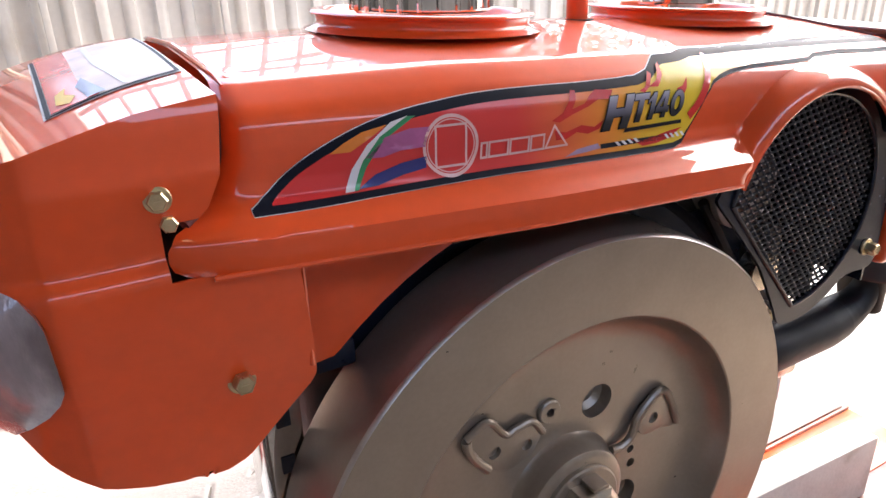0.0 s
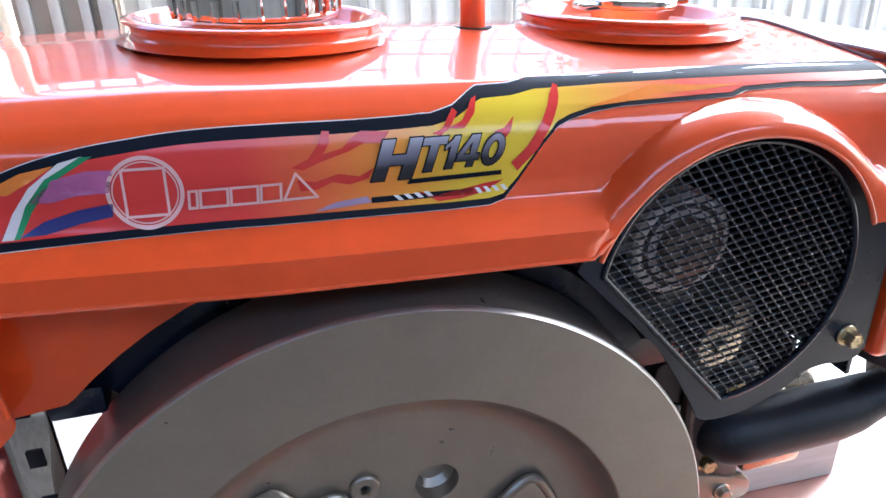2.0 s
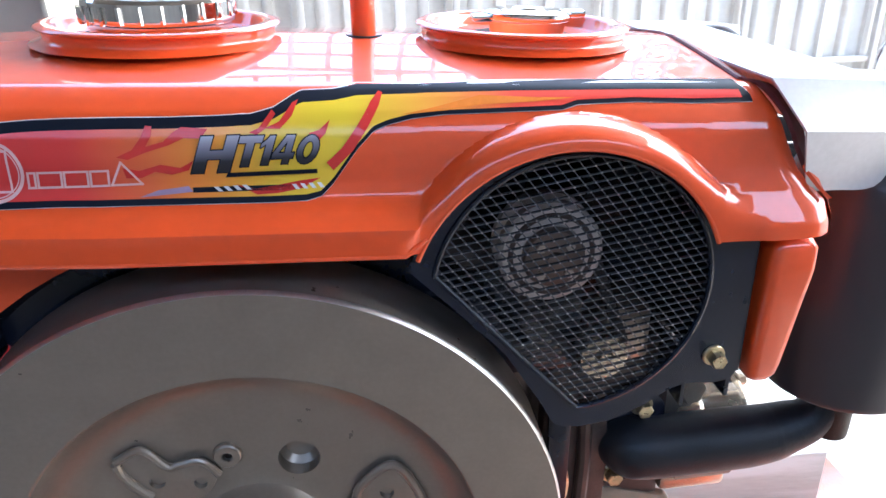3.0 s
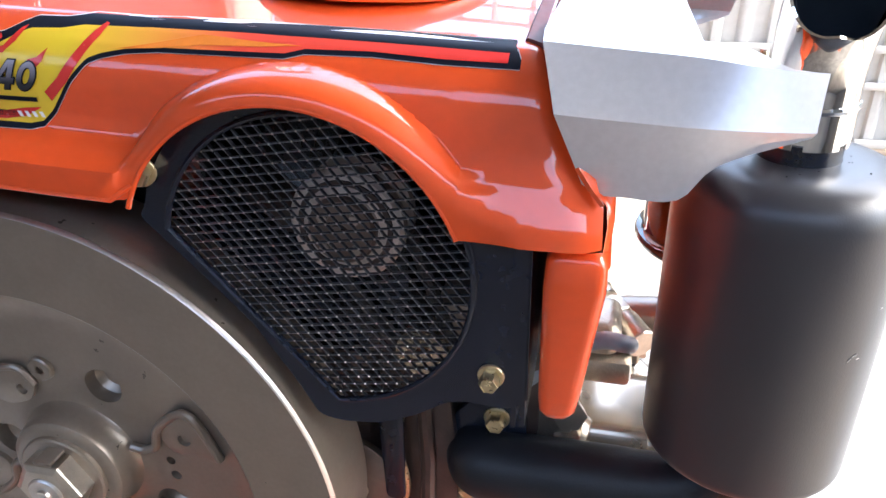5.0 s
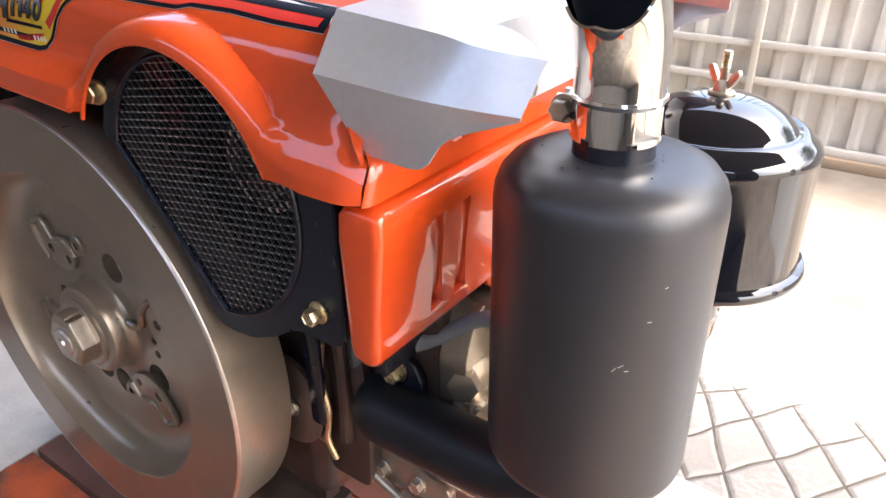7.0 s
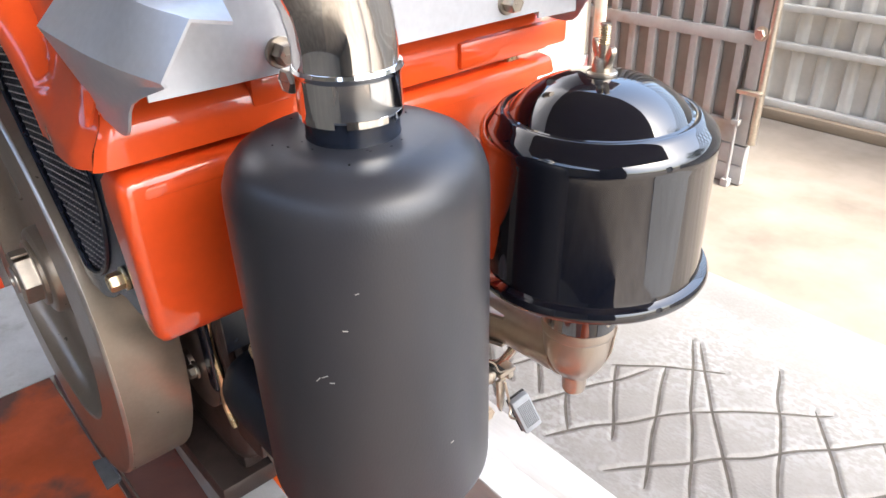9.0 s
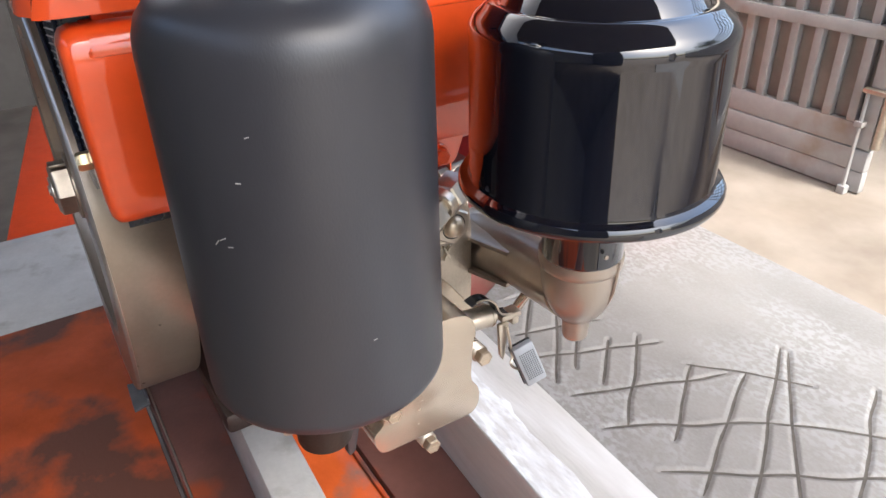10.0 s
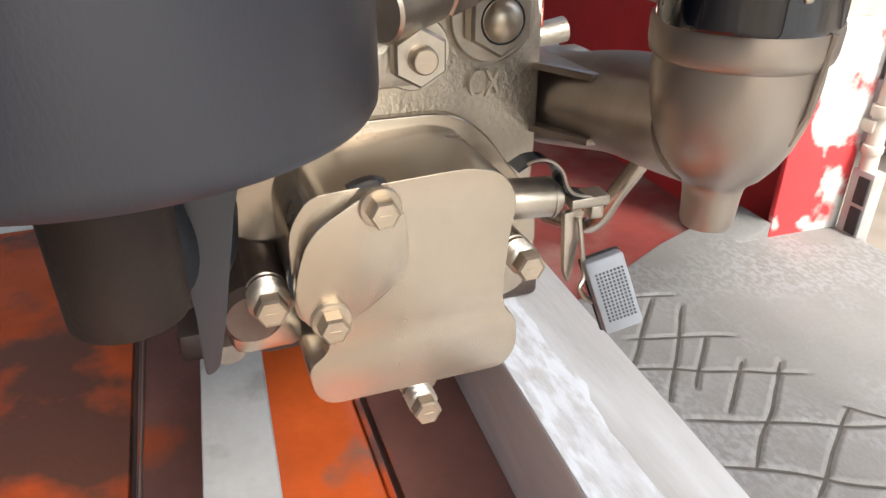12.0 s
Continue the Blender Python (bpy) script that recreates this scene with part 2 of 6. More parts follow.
def rbox(a, b, bevel=0.0, seg=2, m=None):
    bm = bmesh.new()
    bmesh.ops.create_cube(bm, size=1)
    a, b = Vector(a), Vector(b)
    bmesh.ops.transform(bm, matrix=Matrix.Translation((a + b) / 2) @ Matrix.Diagonal((*(b - a), 1)), verts=bm.verts)
    if bevel:
        bmesh.ops.bevel(bm, geom=bm.edges[:], offset=bevel, segments=seg, affect="EDGES", profile=0.5)
    if m:
        bmesh.ops.transform(bm, matrix=m, verts=bm.verts)
    return bm


def join(*bms):
    out = bms[0]
    for bm in bms[1:]:
        me = bpy.data.meshes.new("joining")
        bm.to_mesh(me)
        out.from_mesh(me)
        bpy.data.meshes.remove(me)
        bm.free()
    return out


AXIS = {"z": Matrix.Identity(4), "y": Matrix.Rotation(-math.pi / 2, 4, "X"), "-y": Matrix.Rotation(math.pi / 2, 4, "X"), "x": Matrix.Rotation(math.pi / 2, 4, "Y"), "-x": Matrix.Rotation(-math.pi / 2, 4, "Y")}


def lathe(profile, at=(0, 0, 0), axis="z", seg=64):
    """Turns (radius, height) pairs round an axis; axis is a name in AXIS or a direction."""
    bm, rings = bmesh.new(), []
    for r, h in profile:
        if r < 1e-6:
            rings.append([bm.verts.new((0, 0, h))])
        else:
            rings.append([bm.verts.new((r * math.cos(2 * math.pi * k / seg), r * math.sin(2 * math.pi * k / seg), h)) for k in range(seg)])
    for low, high in zip(rings, rings[1:]):
        for k in range(seg):
            j = (k + 1) % seg
            loop = [low[k % len(low)], low[j % len(low)], high[j % len(high)], high[k % len(high)]]
            bm.faces.new(list(dict.fromkeys(loop)))
    turn = AXIS[axis] if isinstance(axis, str) else Vector(axis).to_track_quat("Z", "Y").to_matrix().to_4x4()
    bmesh.ops.transform(bm, matrix=Matrix.Translation(at) @ turn, verts=bm.verts)
    return bm


def curve(points, steps=8):
    """A smooth line through the points."""
    p = [Vector(q) for q in points]
    p = [2 * p[0] - p[1], *p, 2 * p[-1] - p[-2]]
    out = []
    for a, b, c, d in zip(p, p[1:], p[2:], p[3:]):
        for k in range(steps):
            t = k / steps
            out.append(0.5 * (2 * b + (c - a) * t + (2 * a - 5 * b + 4 * c - d) * t * t + (3 * b - a - 3 * c + d) * t ** 3))
    return out + [p[-2]]


def tube(points, radius, seg=20, caps=True, flat=1.0):
    """A tube along a line; radius is a number or one for each point."""
    bm = bmesh.new()
    p = [Vector(q) for q in points]
    radii = radius if isinstance(radius, (list, tuple)) else [radius] * len(p)
    ahead = (p[1] - p[0]).normalized()
    side = ahead.orthogonal().normalized()
    rings = []
    for k, q in enumerate(p):
        way = (p[min(k + 1, len(p) - 1)] - p[max(k - 1, 0)]).normalized()
        side = (side - way * side.dot(way)).normalized()
        up = way.cross(side)
        rings.append([bm.verts.new(q + radii[k] * (math.cos(2 * math.pi * j / seg) * side + flat * math.sin(2 * math.pi * j / seg) * up)) for j in range(seg)])
    for low, high in zip(rings, rings[1:]):
        for j in range(seg):
            i = (j + 1) % seg
            bm.faces.new((low[j], low[i], high[i], high[j]))
    if caps:
        bm.faces.new(rings[0][::-1])
        bm.faces.new(rings[-1])
    return bm


def prism(poly, plane, a, b, bevel=0.0, seg=2):
    """A flat outline given thickness between a and b along the axis across its plane."""
    put = {"xy": lambda u, v, w: (u, v, w), "xz": lambda u, v, w: (u, w, v), "yz": lambda u, v, w: (w, u, v)}[plane]
    bm = bmesh.new()
    low, high = [bm.verts.new(put(u, v, a)) for u, v in poly], [bm.verts.new(put(u, v, b)) for u, v in poly]
    bm.faces.new(low[::-1])
    bm.faces.new(high)
    for k in range(len(poly)):
        j = (k + 1) % len(poly)
        bm.faces.new((low[k], low[j], high[j], high[k]))
    bmesh.ops.recalc_face_normals(bm, faces=bm.faces)
    if bevel:
        bmesh.ops.bevel(bm, geom=bm.edges[:], offset=bevel, segments=seg, affect="EDGES", profile=0.5, clamp_overlap=True)
    return bm


def round_poly(poly, radius, steps=4):
    """The outline with its corners rounded."""
    out, n = [], len(poly)
    for k in range(n):
        a, b, c = (Vector(poly[(k + d) % n]) for d in (-1, 0, 1))
        ra = min(radius, (a - b).length * 0.45)
        rc = min(radius, (c - b).length * 0.45)
        p, q = b + (a - b).normalized() * ra, b + (c - b).normalized() * rc
        for s in range(steps + 1):
            t = s / steps
            out.append(tuple((1 - t) ** 2 * p + 2 * t * (1 - t) * b + t * t * q))
    return out


def sheet(rows):
    """A skin over rows of points."""
    bm = bmesh.new()
    grid = [[bm.verts.new(p) for p in row] for row in rows]
    for low, high in zip(grid, grid[1:]):
        for k in range(len(low) - 1):
            bm.faces.new((low[k], low[k + 1], high[k + 1], high[k]))
    return bm


def thick(bm, depth):
    """The sheet with a thickness; corners that the offset throws out are drawn back to their neighbours."""
    bmesh.ops.recalc_face_normals(bm, faces=bm.faces)
    tree = kdtree.KDTree(len(bm.verts))
    for k, v in enumerate(bm.verts):
        tree.insert(v.co, k)
    tree.balance()
    bmesh.ops.solidify(bm, geom=bm.faces[:], thickness=depth)
    stray = {v for v in bm.verts if tree.find(v.co)[2] > abs(depth) * 1.6}
    for _ in range(4):
        for v in list(stray):
            near = [w.co for e in v.link_edges for w in (e.other_vert(v),) if w not in stray]
            if near:
                v.co = sum(near, Vector()) / len(near)
                stray.discard(v)
    return bm


def carved(name, bm, cutters):
    """The solid with the cutters taken out of it, as a bmesh."""
    body = new(name, bpy.data.meshes.new(name))
    bmesh.ops.recalc_face_normals(bm, faces=bm.faces)
    bm.to_mesh(body.data)
    bm.free()
    blade = new("blade", bpy.data.meshes.new("blade"))
    cutter = join(*cutters)
    bmesh.ops.recalc_face_normals(cutter, faces=cutter.faces)
    cutter.to_mesh(blade.data)
    cutter.free()
    mod = body.modifiers.new("cut", "BOOLEAN")
    mod.operation, mod.object, mod.solver, mod.use_self = "DIFFERENCE", blade, "EXACT", True
    bpy.context.view_layer.update()
    done = bpy.data.meshes.new_from_object(body.evaluated_get(bpy.context.evaluated_depsgraph_get()))
    out = bmesh.new()
    out.from_mesh(done)
    for ob in (body, blade):
        bpy.data.objects.remove(ob)
    return out


def bolt(parent, at, way, size=0.012, height=0.007, mat=None, washer=True, label="", mark=True, name="bolt"):
    """A hex bolt head with its washer; way points out of the surface."""
    r = size / 2 / math.cos(math.pi / 6)
    base = 0.0
    bms = []
    if washer:
        bms.append(lathe([(0, 0), (size * 0.72, 0), (size * 0.76, 0.0005), (size * 0.76, 0.0018), (size * 0.72, 0.0023), (0, 0.0023)], seg=24))
        base = 0.0023
    head = lathe([(0, base), (r * 0.97, base), (r, base + height * 0.12), (r, base + height * 0.82), (r * 0.86, base + height), (r * 0.80, base + height), (r * 0.76, base + height * 0.94), (0, base + height * 0.94)], seg=6)
    bms.append(head)
    if mark:
        bms.append(rbox((-r * 0.35, -r * 0.06, base + height * 0.9), (r * 0.35, r * 0.06, base + height)))
    bm = join(*bms)
    turn = Vector(way).to_track_quat("Z", "Y").to_matrix().to_4x4()
    bmesh.ops.transform(bm, matrix=Matrix.Translation(at) @ turn, verts=bm.verts)
    return part(name, bm, mat or zinc, parent, label, 25)

# ---- setting ----
GROUND, SLAB, DECK = -0.55, -0.43, 0.02


def structure(name, bm, mat, label, category):
    return tagged(part(name, bm, mat), label, category, kind="structure")


# dark floor laid in to cut bounced light and calm reflections on the engine
shop_floor_mat = material("dim_shop_floor", (0.115, 0.102, 0.090), 0.85, 0, 0.18, 4, 0.5, 50, second=(0.16, 0.145, 0.13), cover=0.56, stain=6, edge=0.14)
structure("shop_floor", rbox((-3.4, -2.6, GROUND - 0.05), (1.3, 0.29, GROUND + 0.006)), shop_floor_mat, "dark floor added in the shop to cut bounced light", "floor")
structure("ground", rbox((-60, -60, GROUND - 0.2), (60, 60, GROUND)), floor_mat, "dusty pale brown concrete yard floor", "ground")


POCKET = (-0.474, 0.748, 0.905, 1.352)


def groove_line(a, b):
    """The wavering line of one trowelled joint."""
    a, b = Vector(a), Vector(b)
    side = Vector((-(b - a).y, (b - a).x)).normalized()
    points = [a.lerp(b, k / 30) for k in range(31)]
    return [p + noise.noise(Vector((p.x * 9, p.y * 9, 3))) * 0.009 * side for p in points]


def groove_bed(line, width, z):
    """The dirt lying in a joint."""
    rows = [[], [], []]
    for k, p in enumerate(line):
        way = (line[min(k + 1, len(line) - 1)] - line[max(k - 1, 0)]).normalized()
        side = Vector((-way.y, way.x))
        w = width * (0.85 + 0.3 * noise.noise(Vector((p.x * 40, p.y * 40, 7)))) * min(1.0, 0.35 + min(k, len(line) - 1 - k) / 3)
        for row, u in zip(rows, (-1, 0, 1)):
            row.append((p.x + side.x * u * w, p.y + side.y * u * w, z - 0.0006 * (1 - abs(u))))
    return sheet(rows)


def build_slab():
    outline = [(-0.46, 0.40), (3.0, 0.40), (3.0, 1.62), (-0.585, 1.62), (-0.60, 1.40), (-0.72, 1.37), (-0.715, 1.28), (-0.69, 1.22), (-0.655, 1.125), (-0.61, 1.035), (-0.56, 0.945), (-0.515, 0.86), (-0.48, 0.75)]
    body = prism(outline, "xy", GROUND - 0.05, SLAB, 0.012, 2)
    structure("red_floor", rbox((-3.4, 0.30, GROUND - 0.04), (-0.585, 1.458, GROUND + 0.03)), red_floor_mat, "worn red painted floor beside the slab", "floor")
    x0, y0, x1, y1 = POCKET
    slab = structure("slab", carved("slab", body, [rbox((x0, y0, SLAB - 0.012), (x1, y1, SLAB + 0.05))]), slab_mat, "pale concrete doorway slab scored with a diamond pattern", "slab")
    runs = (((-0.47, 0.90), (-0.44, 1.02)), ((-0.335, 0.83), (-0.27, 1.04)), ((-0.252, 0.79), (-0.13, 1.09)), ((-0.10, 0.80), (0.036, 1.127)), ((-0.039, 1.08), (0.16, 1.245)), ((0.01, 0.79), (0.18, 1.08)), ((0.18, 1.08), (0.39, 1.28)),
            ((0.15, 0.80), (0.51, 1.29)), ((0.35, 0.88), (0.65, 1.26)), ((0.45, 0.80), (0.78, 1.28)), ((0.62, 0.85), (0.84, 1.22)), ((-0.445, 0.96), (-0.22, 0.763)), ((-0.40, 1.01), (-0.15, 0.80)), ((-0.29, 0.98), (-0.16, 0.87)), ((-0.20, 1.0), (-0.09, 0.88)),
            ((-0.17, 1.07), (0.03, 0.83)), ((-0.03, 1.09), (0.11, 0.88)), ((0.05, 1.16), (0.23, 0.82)), ((0.04, 1.30), (0.31, 0.86)), ((0.06, 1.30), (0.36, 0.91)), ((0.24, 1.34), (0.42, 0.98)), ((0.36, 1.27), (0.65, 0.86)), ((0.49, 1.27), (0.75, 0.91)), ((0.42, 0.98), (0.50, 0.82)), ((0.62, 1.29), (0.86, 0.98)))
    lines = [groove_line(a, b) for a, b in runs]
    # the scored field: a fine skin with the joints pressed into it
    gx, gy = np.meshgrid(np.linspace(x0, x1, 420), np.linspace(y0, y1, 185))
    near = np.full(gx.shape, 9.0)
    for line in lines:
        for p, q in zip(line[::2], line[2::2]):
            d = q - p
            t = np.clip(((gx - p.x) * d.x + (gy - p.y) * d.y) / d.length_squared, 0, 1)
            near = np.minimum(near, np.hypot(gx - p.x - t * d.x, gy - p.y - t * d.y))
    rim = np.clip(np.minimum(np.minimum(gx - x0, x1 - gx), np.minimum(gy - y0, y1 - gy)) / 0.012, 0, 1)
    height = SLAB - 0.0045 * np.exp(-(near / 0.0058) ** 2) * rim + 0.0007 * np.exp(-((near - 0.012) / 0.004) ** 2) * rim
    grid = [(float(x), float(y), float(z)) for x, y, z in zip(gx.ravel(), gy.ravel(), height.ravel())]
    wide = gx.shape[1]
    faces = [(i + j * wide, i + 1 + j * wide, i + 1 + (j + 1) * wide, i + (j + 1) * wide) for j in range(gx.shape[0] - 1) for i in range(wide - 1)]
    skin = bpy.data.meshes.new("scored_top")
    skin.from_pydata(grid, [], faces)
    skin.materials.append(slab_mat)
    skin.shade_smooth()
    top = new("scored_top", skin)
    top.parent = slab
    tagged(top, "concrete scored with crossing joints")
    for k, line in enumerate(lines):
        part("groove", groove_bed(line, 0.0036, SLAB - 0.0030 + 0.0001 * (k % 5)), groove_mat, top)
    return slab


build_slab()

# shop: red wall, plus unseen walls and ceiling added to shape light; two open fronts
structure("wall_side", rbox((-3.4, 1.46, GROUND), (-0.60, 1.60, 0.02)), red_wall, "low red painted shop wall", "wall")
structure("wall_side_top", rbox((-3.4, 1.463, 0.02), (-0.603, 1.597, 1.6)), plaster, "plastered shop wall, added where out of view", "wall")
end = rbox((-0.602, 1.40, GROUND), (-0.585, 1.62, 0.10), 0.004)
structure("wall_end", end, worn_wall, "red paint worn to pale plaster on the wall end", "wall")
structure("wall_fillet", prism([(1.25, SLAB - 0.02), (1.40, SLAB - 0.02), (1.40, SLAB + 0.040), (1.372, SLAB + 0.022), (1.33, SLAB + 0.007)], "yz", -0.70, -0.586, 0.004, 2), slab_mat, "cement swept up against the wall foot", "fillet")
structure("wall_end_top", rbox((-0.602, 1.40, 0.10), (-0.588, 1.62, 1.6), 0.003), plaster, "pale plaster on the wall end", "wall")
# from here on unseen walls and a ceiling, placed to block and dim light
structure("unseen_wall_far", rbox((4.6, 1.46, GROUND), (6.2, 1.60, 1.6)), plaster, "plastered shop wall, added where out of view", "wall")
structure("unseen_wall_back", rbox((-3.5, -2.6, GROUND), (-3.4, 1.6, 3.0)), dim_plaster, "plastered shop wall, added where out of view", "wall")
structure("unseen_wall_front", rbox((-3.4, -2.7, GROUND), (3.05, -2.6, 2.17)), shop_plaster, "unseen plastered wall added, open above to let skylight in", "wall")
structure("unseen_wall_street", rbox((3.051, -2.7, GROUND), (3.10, -0.95, 3.0)), shop_plaster, "unseen wall added to block light beside the open front", "wall")
structure("ceiling", rbox((-3.5, -2.7, 3.0), (3.1, 1.75, 3.1)), ceiling_mat, "unseen grey ceiling added to shade the shop", "ceiling")


# ---- yard: corrugated fence, gate leaf, pipe ----
def build_fence():
    y0 = 3.30
    fence = thing("fence", (0.8, y0, GROUND), "pale corrugated steel fence with angle-iron rails", "fence")
    for k in range(-4, 9):
        x0 = k * 0.75
        xs, rows = [], [[], []]
        for i in range(0, 76):
            u = i / 75 * 0.75
            ph = (u % 0.125) / 0.125
            bulge = 0.022 if 0.30 < ph < 0.62 else (0.022 * max(0, 1 - min(abs(ph - 0.30), abs(ph - 0.62)) / 0.07))
            rows[0].append((x0 + u, y0 - bulge + 0.03, GROUND + 0.05))
            rows[1].append((x0 + u, y0 - bulge + 0.03, 1.15))
        part("panel", sheet(rows), fence_mat, fence)
    for z, h in ((GROUND + 0.05, 0.035), (-0.225, 0.03), (-0.06, 0.03), (0.75, 0.04), (1.12, 0.04), (1.31, 0.03), (1.49, 0.03), (1.67, 0.03), (1.85, 0.03), (2.02, 0.03)):
        part("rail", rbox((-3, y0 - 0.03, z), (6.75, y0 + 0.005, z + h), 0.003), fence_mat, fence)
    for k in range(-3, 9):
        x = -0.18 + k * 0.75
        part("post", rbox((x, y0 - 0.045, GROUND), (x + 0.03, y0 - 0.01, 2.05), 0.003), fence_mat, fence)
    for k in range(-16, 38):
        x = -0.18 + k * 0.1875
        part("upright", rbox((x + 0.004, y0 - 0.012, 1.15), (x + 0.036, y0 + 0.004, 2.02), 0.002), fence_mat, fence)
    for x in (0.92, 1.14):
        part("board", rbox((x, y0 - 0.05, GROUND + 0.09), (x + 0.13, y0 - 0.035, -0.31), 0.002), rust_board, fence, "brown board")
    part("kerb", rbox((-3, y0 - 0.06, GROUND), (6.75, y0 + 0.04, GROUND + 0.05), 0.006), kerb_wood, fence, "weathered brown timber along the foot")


def build_gate():
    y0, xa, xb = 2.45, -1.55, -0.44
    gate = thing("metal_gate", (-1.0, y0, -0.55), "open grey steel gate leaf with upright ribs", "gate")
    part("sheet_panel", rbox((xa, y0 + 0.02, -0.31), (xb, y0 + 0.03, 1.5)), gate_sheet, gate, "dirty steel sheet")
    for z in (-0.012, 0.72, 1.45):
        part("rail", rbox((xa, y0 - 0.02, z), (xb, y0 + 0.02, z + 0.045), 0.003), gate_mat, gate)
    part("kick_board", rbox((xa, y0 - 0.012, -0.385), (xb, y0 + 0.02, -0.30), 0.003), gate_mat, gate)
    part("kick_board", rbox((xa, y0 - 0.016, -0.465), (xb, y0 + 0.02, -0.388), 0.003), gate_mat, gate)
    part("kick_board", rbox((xa, y0 - 0.012, -0.545), (xb, y0 + 0.02, -0.468), 0.003), gate_mat, gate)
    for k in range(12):
        x = -0.535 - 0.093 * k
        part("rib", rbox((x - 0.016, y0 - 0.012, -0.30), (x + 0.016, y0 + 0.02, 1.45), 0.003), gate_mat, gate)
    part("stile", rbox((xb - 0.05, y0 - 0.02, -0.38), (xb, y0 + 0.03, 1.5), 0.003), gate_mat, gate)
    part("stile_pipe", tube([(xb + 0.015, y0 - 0.01, -0.37), (xb + 0.015, y0 - 0.01, 1.5)], 0.015, 12), steel, gate, "bright galvanised pipe")
    rod = part("drop_bolt", tube([(xb - 0.045, y0 - 0.035, -0.56), (xb - 0.045, y0 - 0.035, -0.17)], 0.007, 10), gate_mat, gate, "rusty drop bolt rod")
    part("guide", rbox((xb - 0.06, y0 - 0.05, -0.55), (xb - 0.03, y0 - 0.02, -0.52), 0.002), gate_mat, rod)
    part("guide", rbox((xb - 0.06, y0 - 0.05, -0.30), (xb - 0.03, y0 - 0.02, -0.28), 0.002), gate_mat, rod)
    bolt(gate, (xb - 0.02, y0 - 0.02, 0.035), (0, -1, 0), 0.035, 0.02, steel)
    part("latch", rbox((xb - 0.06, y0 - 0.05, -0.18), (xb + 0.03, y0 - 0.02, -0.165), 0.003), steel, gate)


def build_pipe():
    pipe = thing("drain_pipe", (-0.55, 1.60, SLAB), "stained drain pipe with clamps beside the wall end", "pipe")
    part("lower_pipe", tube([(-0.545, 1.62, -0.28), (-0.56, 1.63, -0.10)], 0.020, 16), pipe_mat, pipe)
    part("upper_pipe", tube([(-0.556, 1.625, -0.10), (-0.575, 1.63, 2.0)], 0.017, 16), pipe_mat, pipe)
    part("collar", lathe([(0.0, 0), (0.025, 0), (0.026, 0.004), (0.026, 0.022), (0.025, 0.026), (0, 0.026)], (-0.555, 1.625, -0.13), "z", 20), pipe_mat, pipe)
    part("collar", lathe([(0.0, 0), (0.023, 0), (0.024, 0.004), (0.024, 0.018), (0.023, 0.02), (0, 0.02)], (-0.549, 1.62, -0.22), "z", 20), pipe_mat, pipe)
    part("wall_bracket", rbox((-0.588, 1.60, -0.17), (-0.55, 1.612, -0.14), 0.002), pipe_mat, pipe)
    channel = part("foot_channel", rbox((-0.57, 1.60, SLAB - 0.1), (-0.505, 1.64, -0.26), 0.004), gate_mat, pipe)
    part("slot", rbox((-0.545, 1.596, -0.345), (-0.512, 1.61, -0.275), 0.002), rubber, channel)
    part("slot", rbox((-0.545, 1.596, -0.425), (-0.512, 1.61, -0.355), 0.002), rubber, channel)


def build_tree():
    base = (4.7, 6.2, GROUND)
    tree = thing("tree", base, "leafy green tree standing beyond the fence", "tree")
    part("trunk", tube(curve([(4.7, 6.2, GROUND), (4.73, 6.2, 0.6), (4.66, 6.22, 1.7), (4.72, 6.2, 2.9)], 6), [0.15 - 0.004 * k for k in range(19)], 14), bark, tree, "grey-brown bark")
    leaves = bmesh.new()
    tips = []
    for k in range(9):
        a, up = 2.4 * k, 1.6 + 0.16 * k
        tip = Vector((4.7 + (1.35 - 0.05 * k) * math.cos(a), 6.2 + (1.35 - 0.05 * k) * math.sin(a), up + 0.9))
        mid = Vector((4.7, 6.2, up)).lerp(tip, 0.5) + Vector((0, 0, 0.12))
        part("limb", tube(curve([(4.7, 6.2, up - 0.2), tuple(mid), tuple(tip)], 5), [0.05 - 0.003 * i for i in range(11)], 8), bark, tree)
        tips += [tip, mid, tip + Vector((0.2, -0.3, 0.35)), mid + Vector((-0.25, 0.2, 0.45))]
    for tip in tips:
        for _ in range(130):
            c = tip + Vector((random.gauss(0, 0.30), random.gauss(0, 0.30), random.gauss(0, 0.22)))
            way = Vector((random.gauss(0, 1), random.gauss(0, 1), random.gauss(-0.3, 0.6))).normalized()
            across = way.cross(Vector((random.gauss(0, 1), random.gauss(0, 1), random.gauss(0, 1)))).normalized()
            size = random.uniform(0.05, 0.10)
            leaves.faces.new([leaves.verts.new(c + way * size * u + across * size * v) for u, v in ((-1, 0), (-0.2, 0.42), (1, 0), (-0.2, -0.42))])
    tagged(part("crown", leaves, leaf_mat, tree, "green leaves"), kind="stuff")


bark = material("grey_brown_bark", (0.14, 0.11, 0.085), 0.9, 0, 0.25, 12, 0.8, 60)
leaf_mat = material("green_leaves", (0.07, 0.13, 0.03), 0.5, 0, 0.3, 5)
build_tree()
build_fence()
build_gate()
build_pipe()


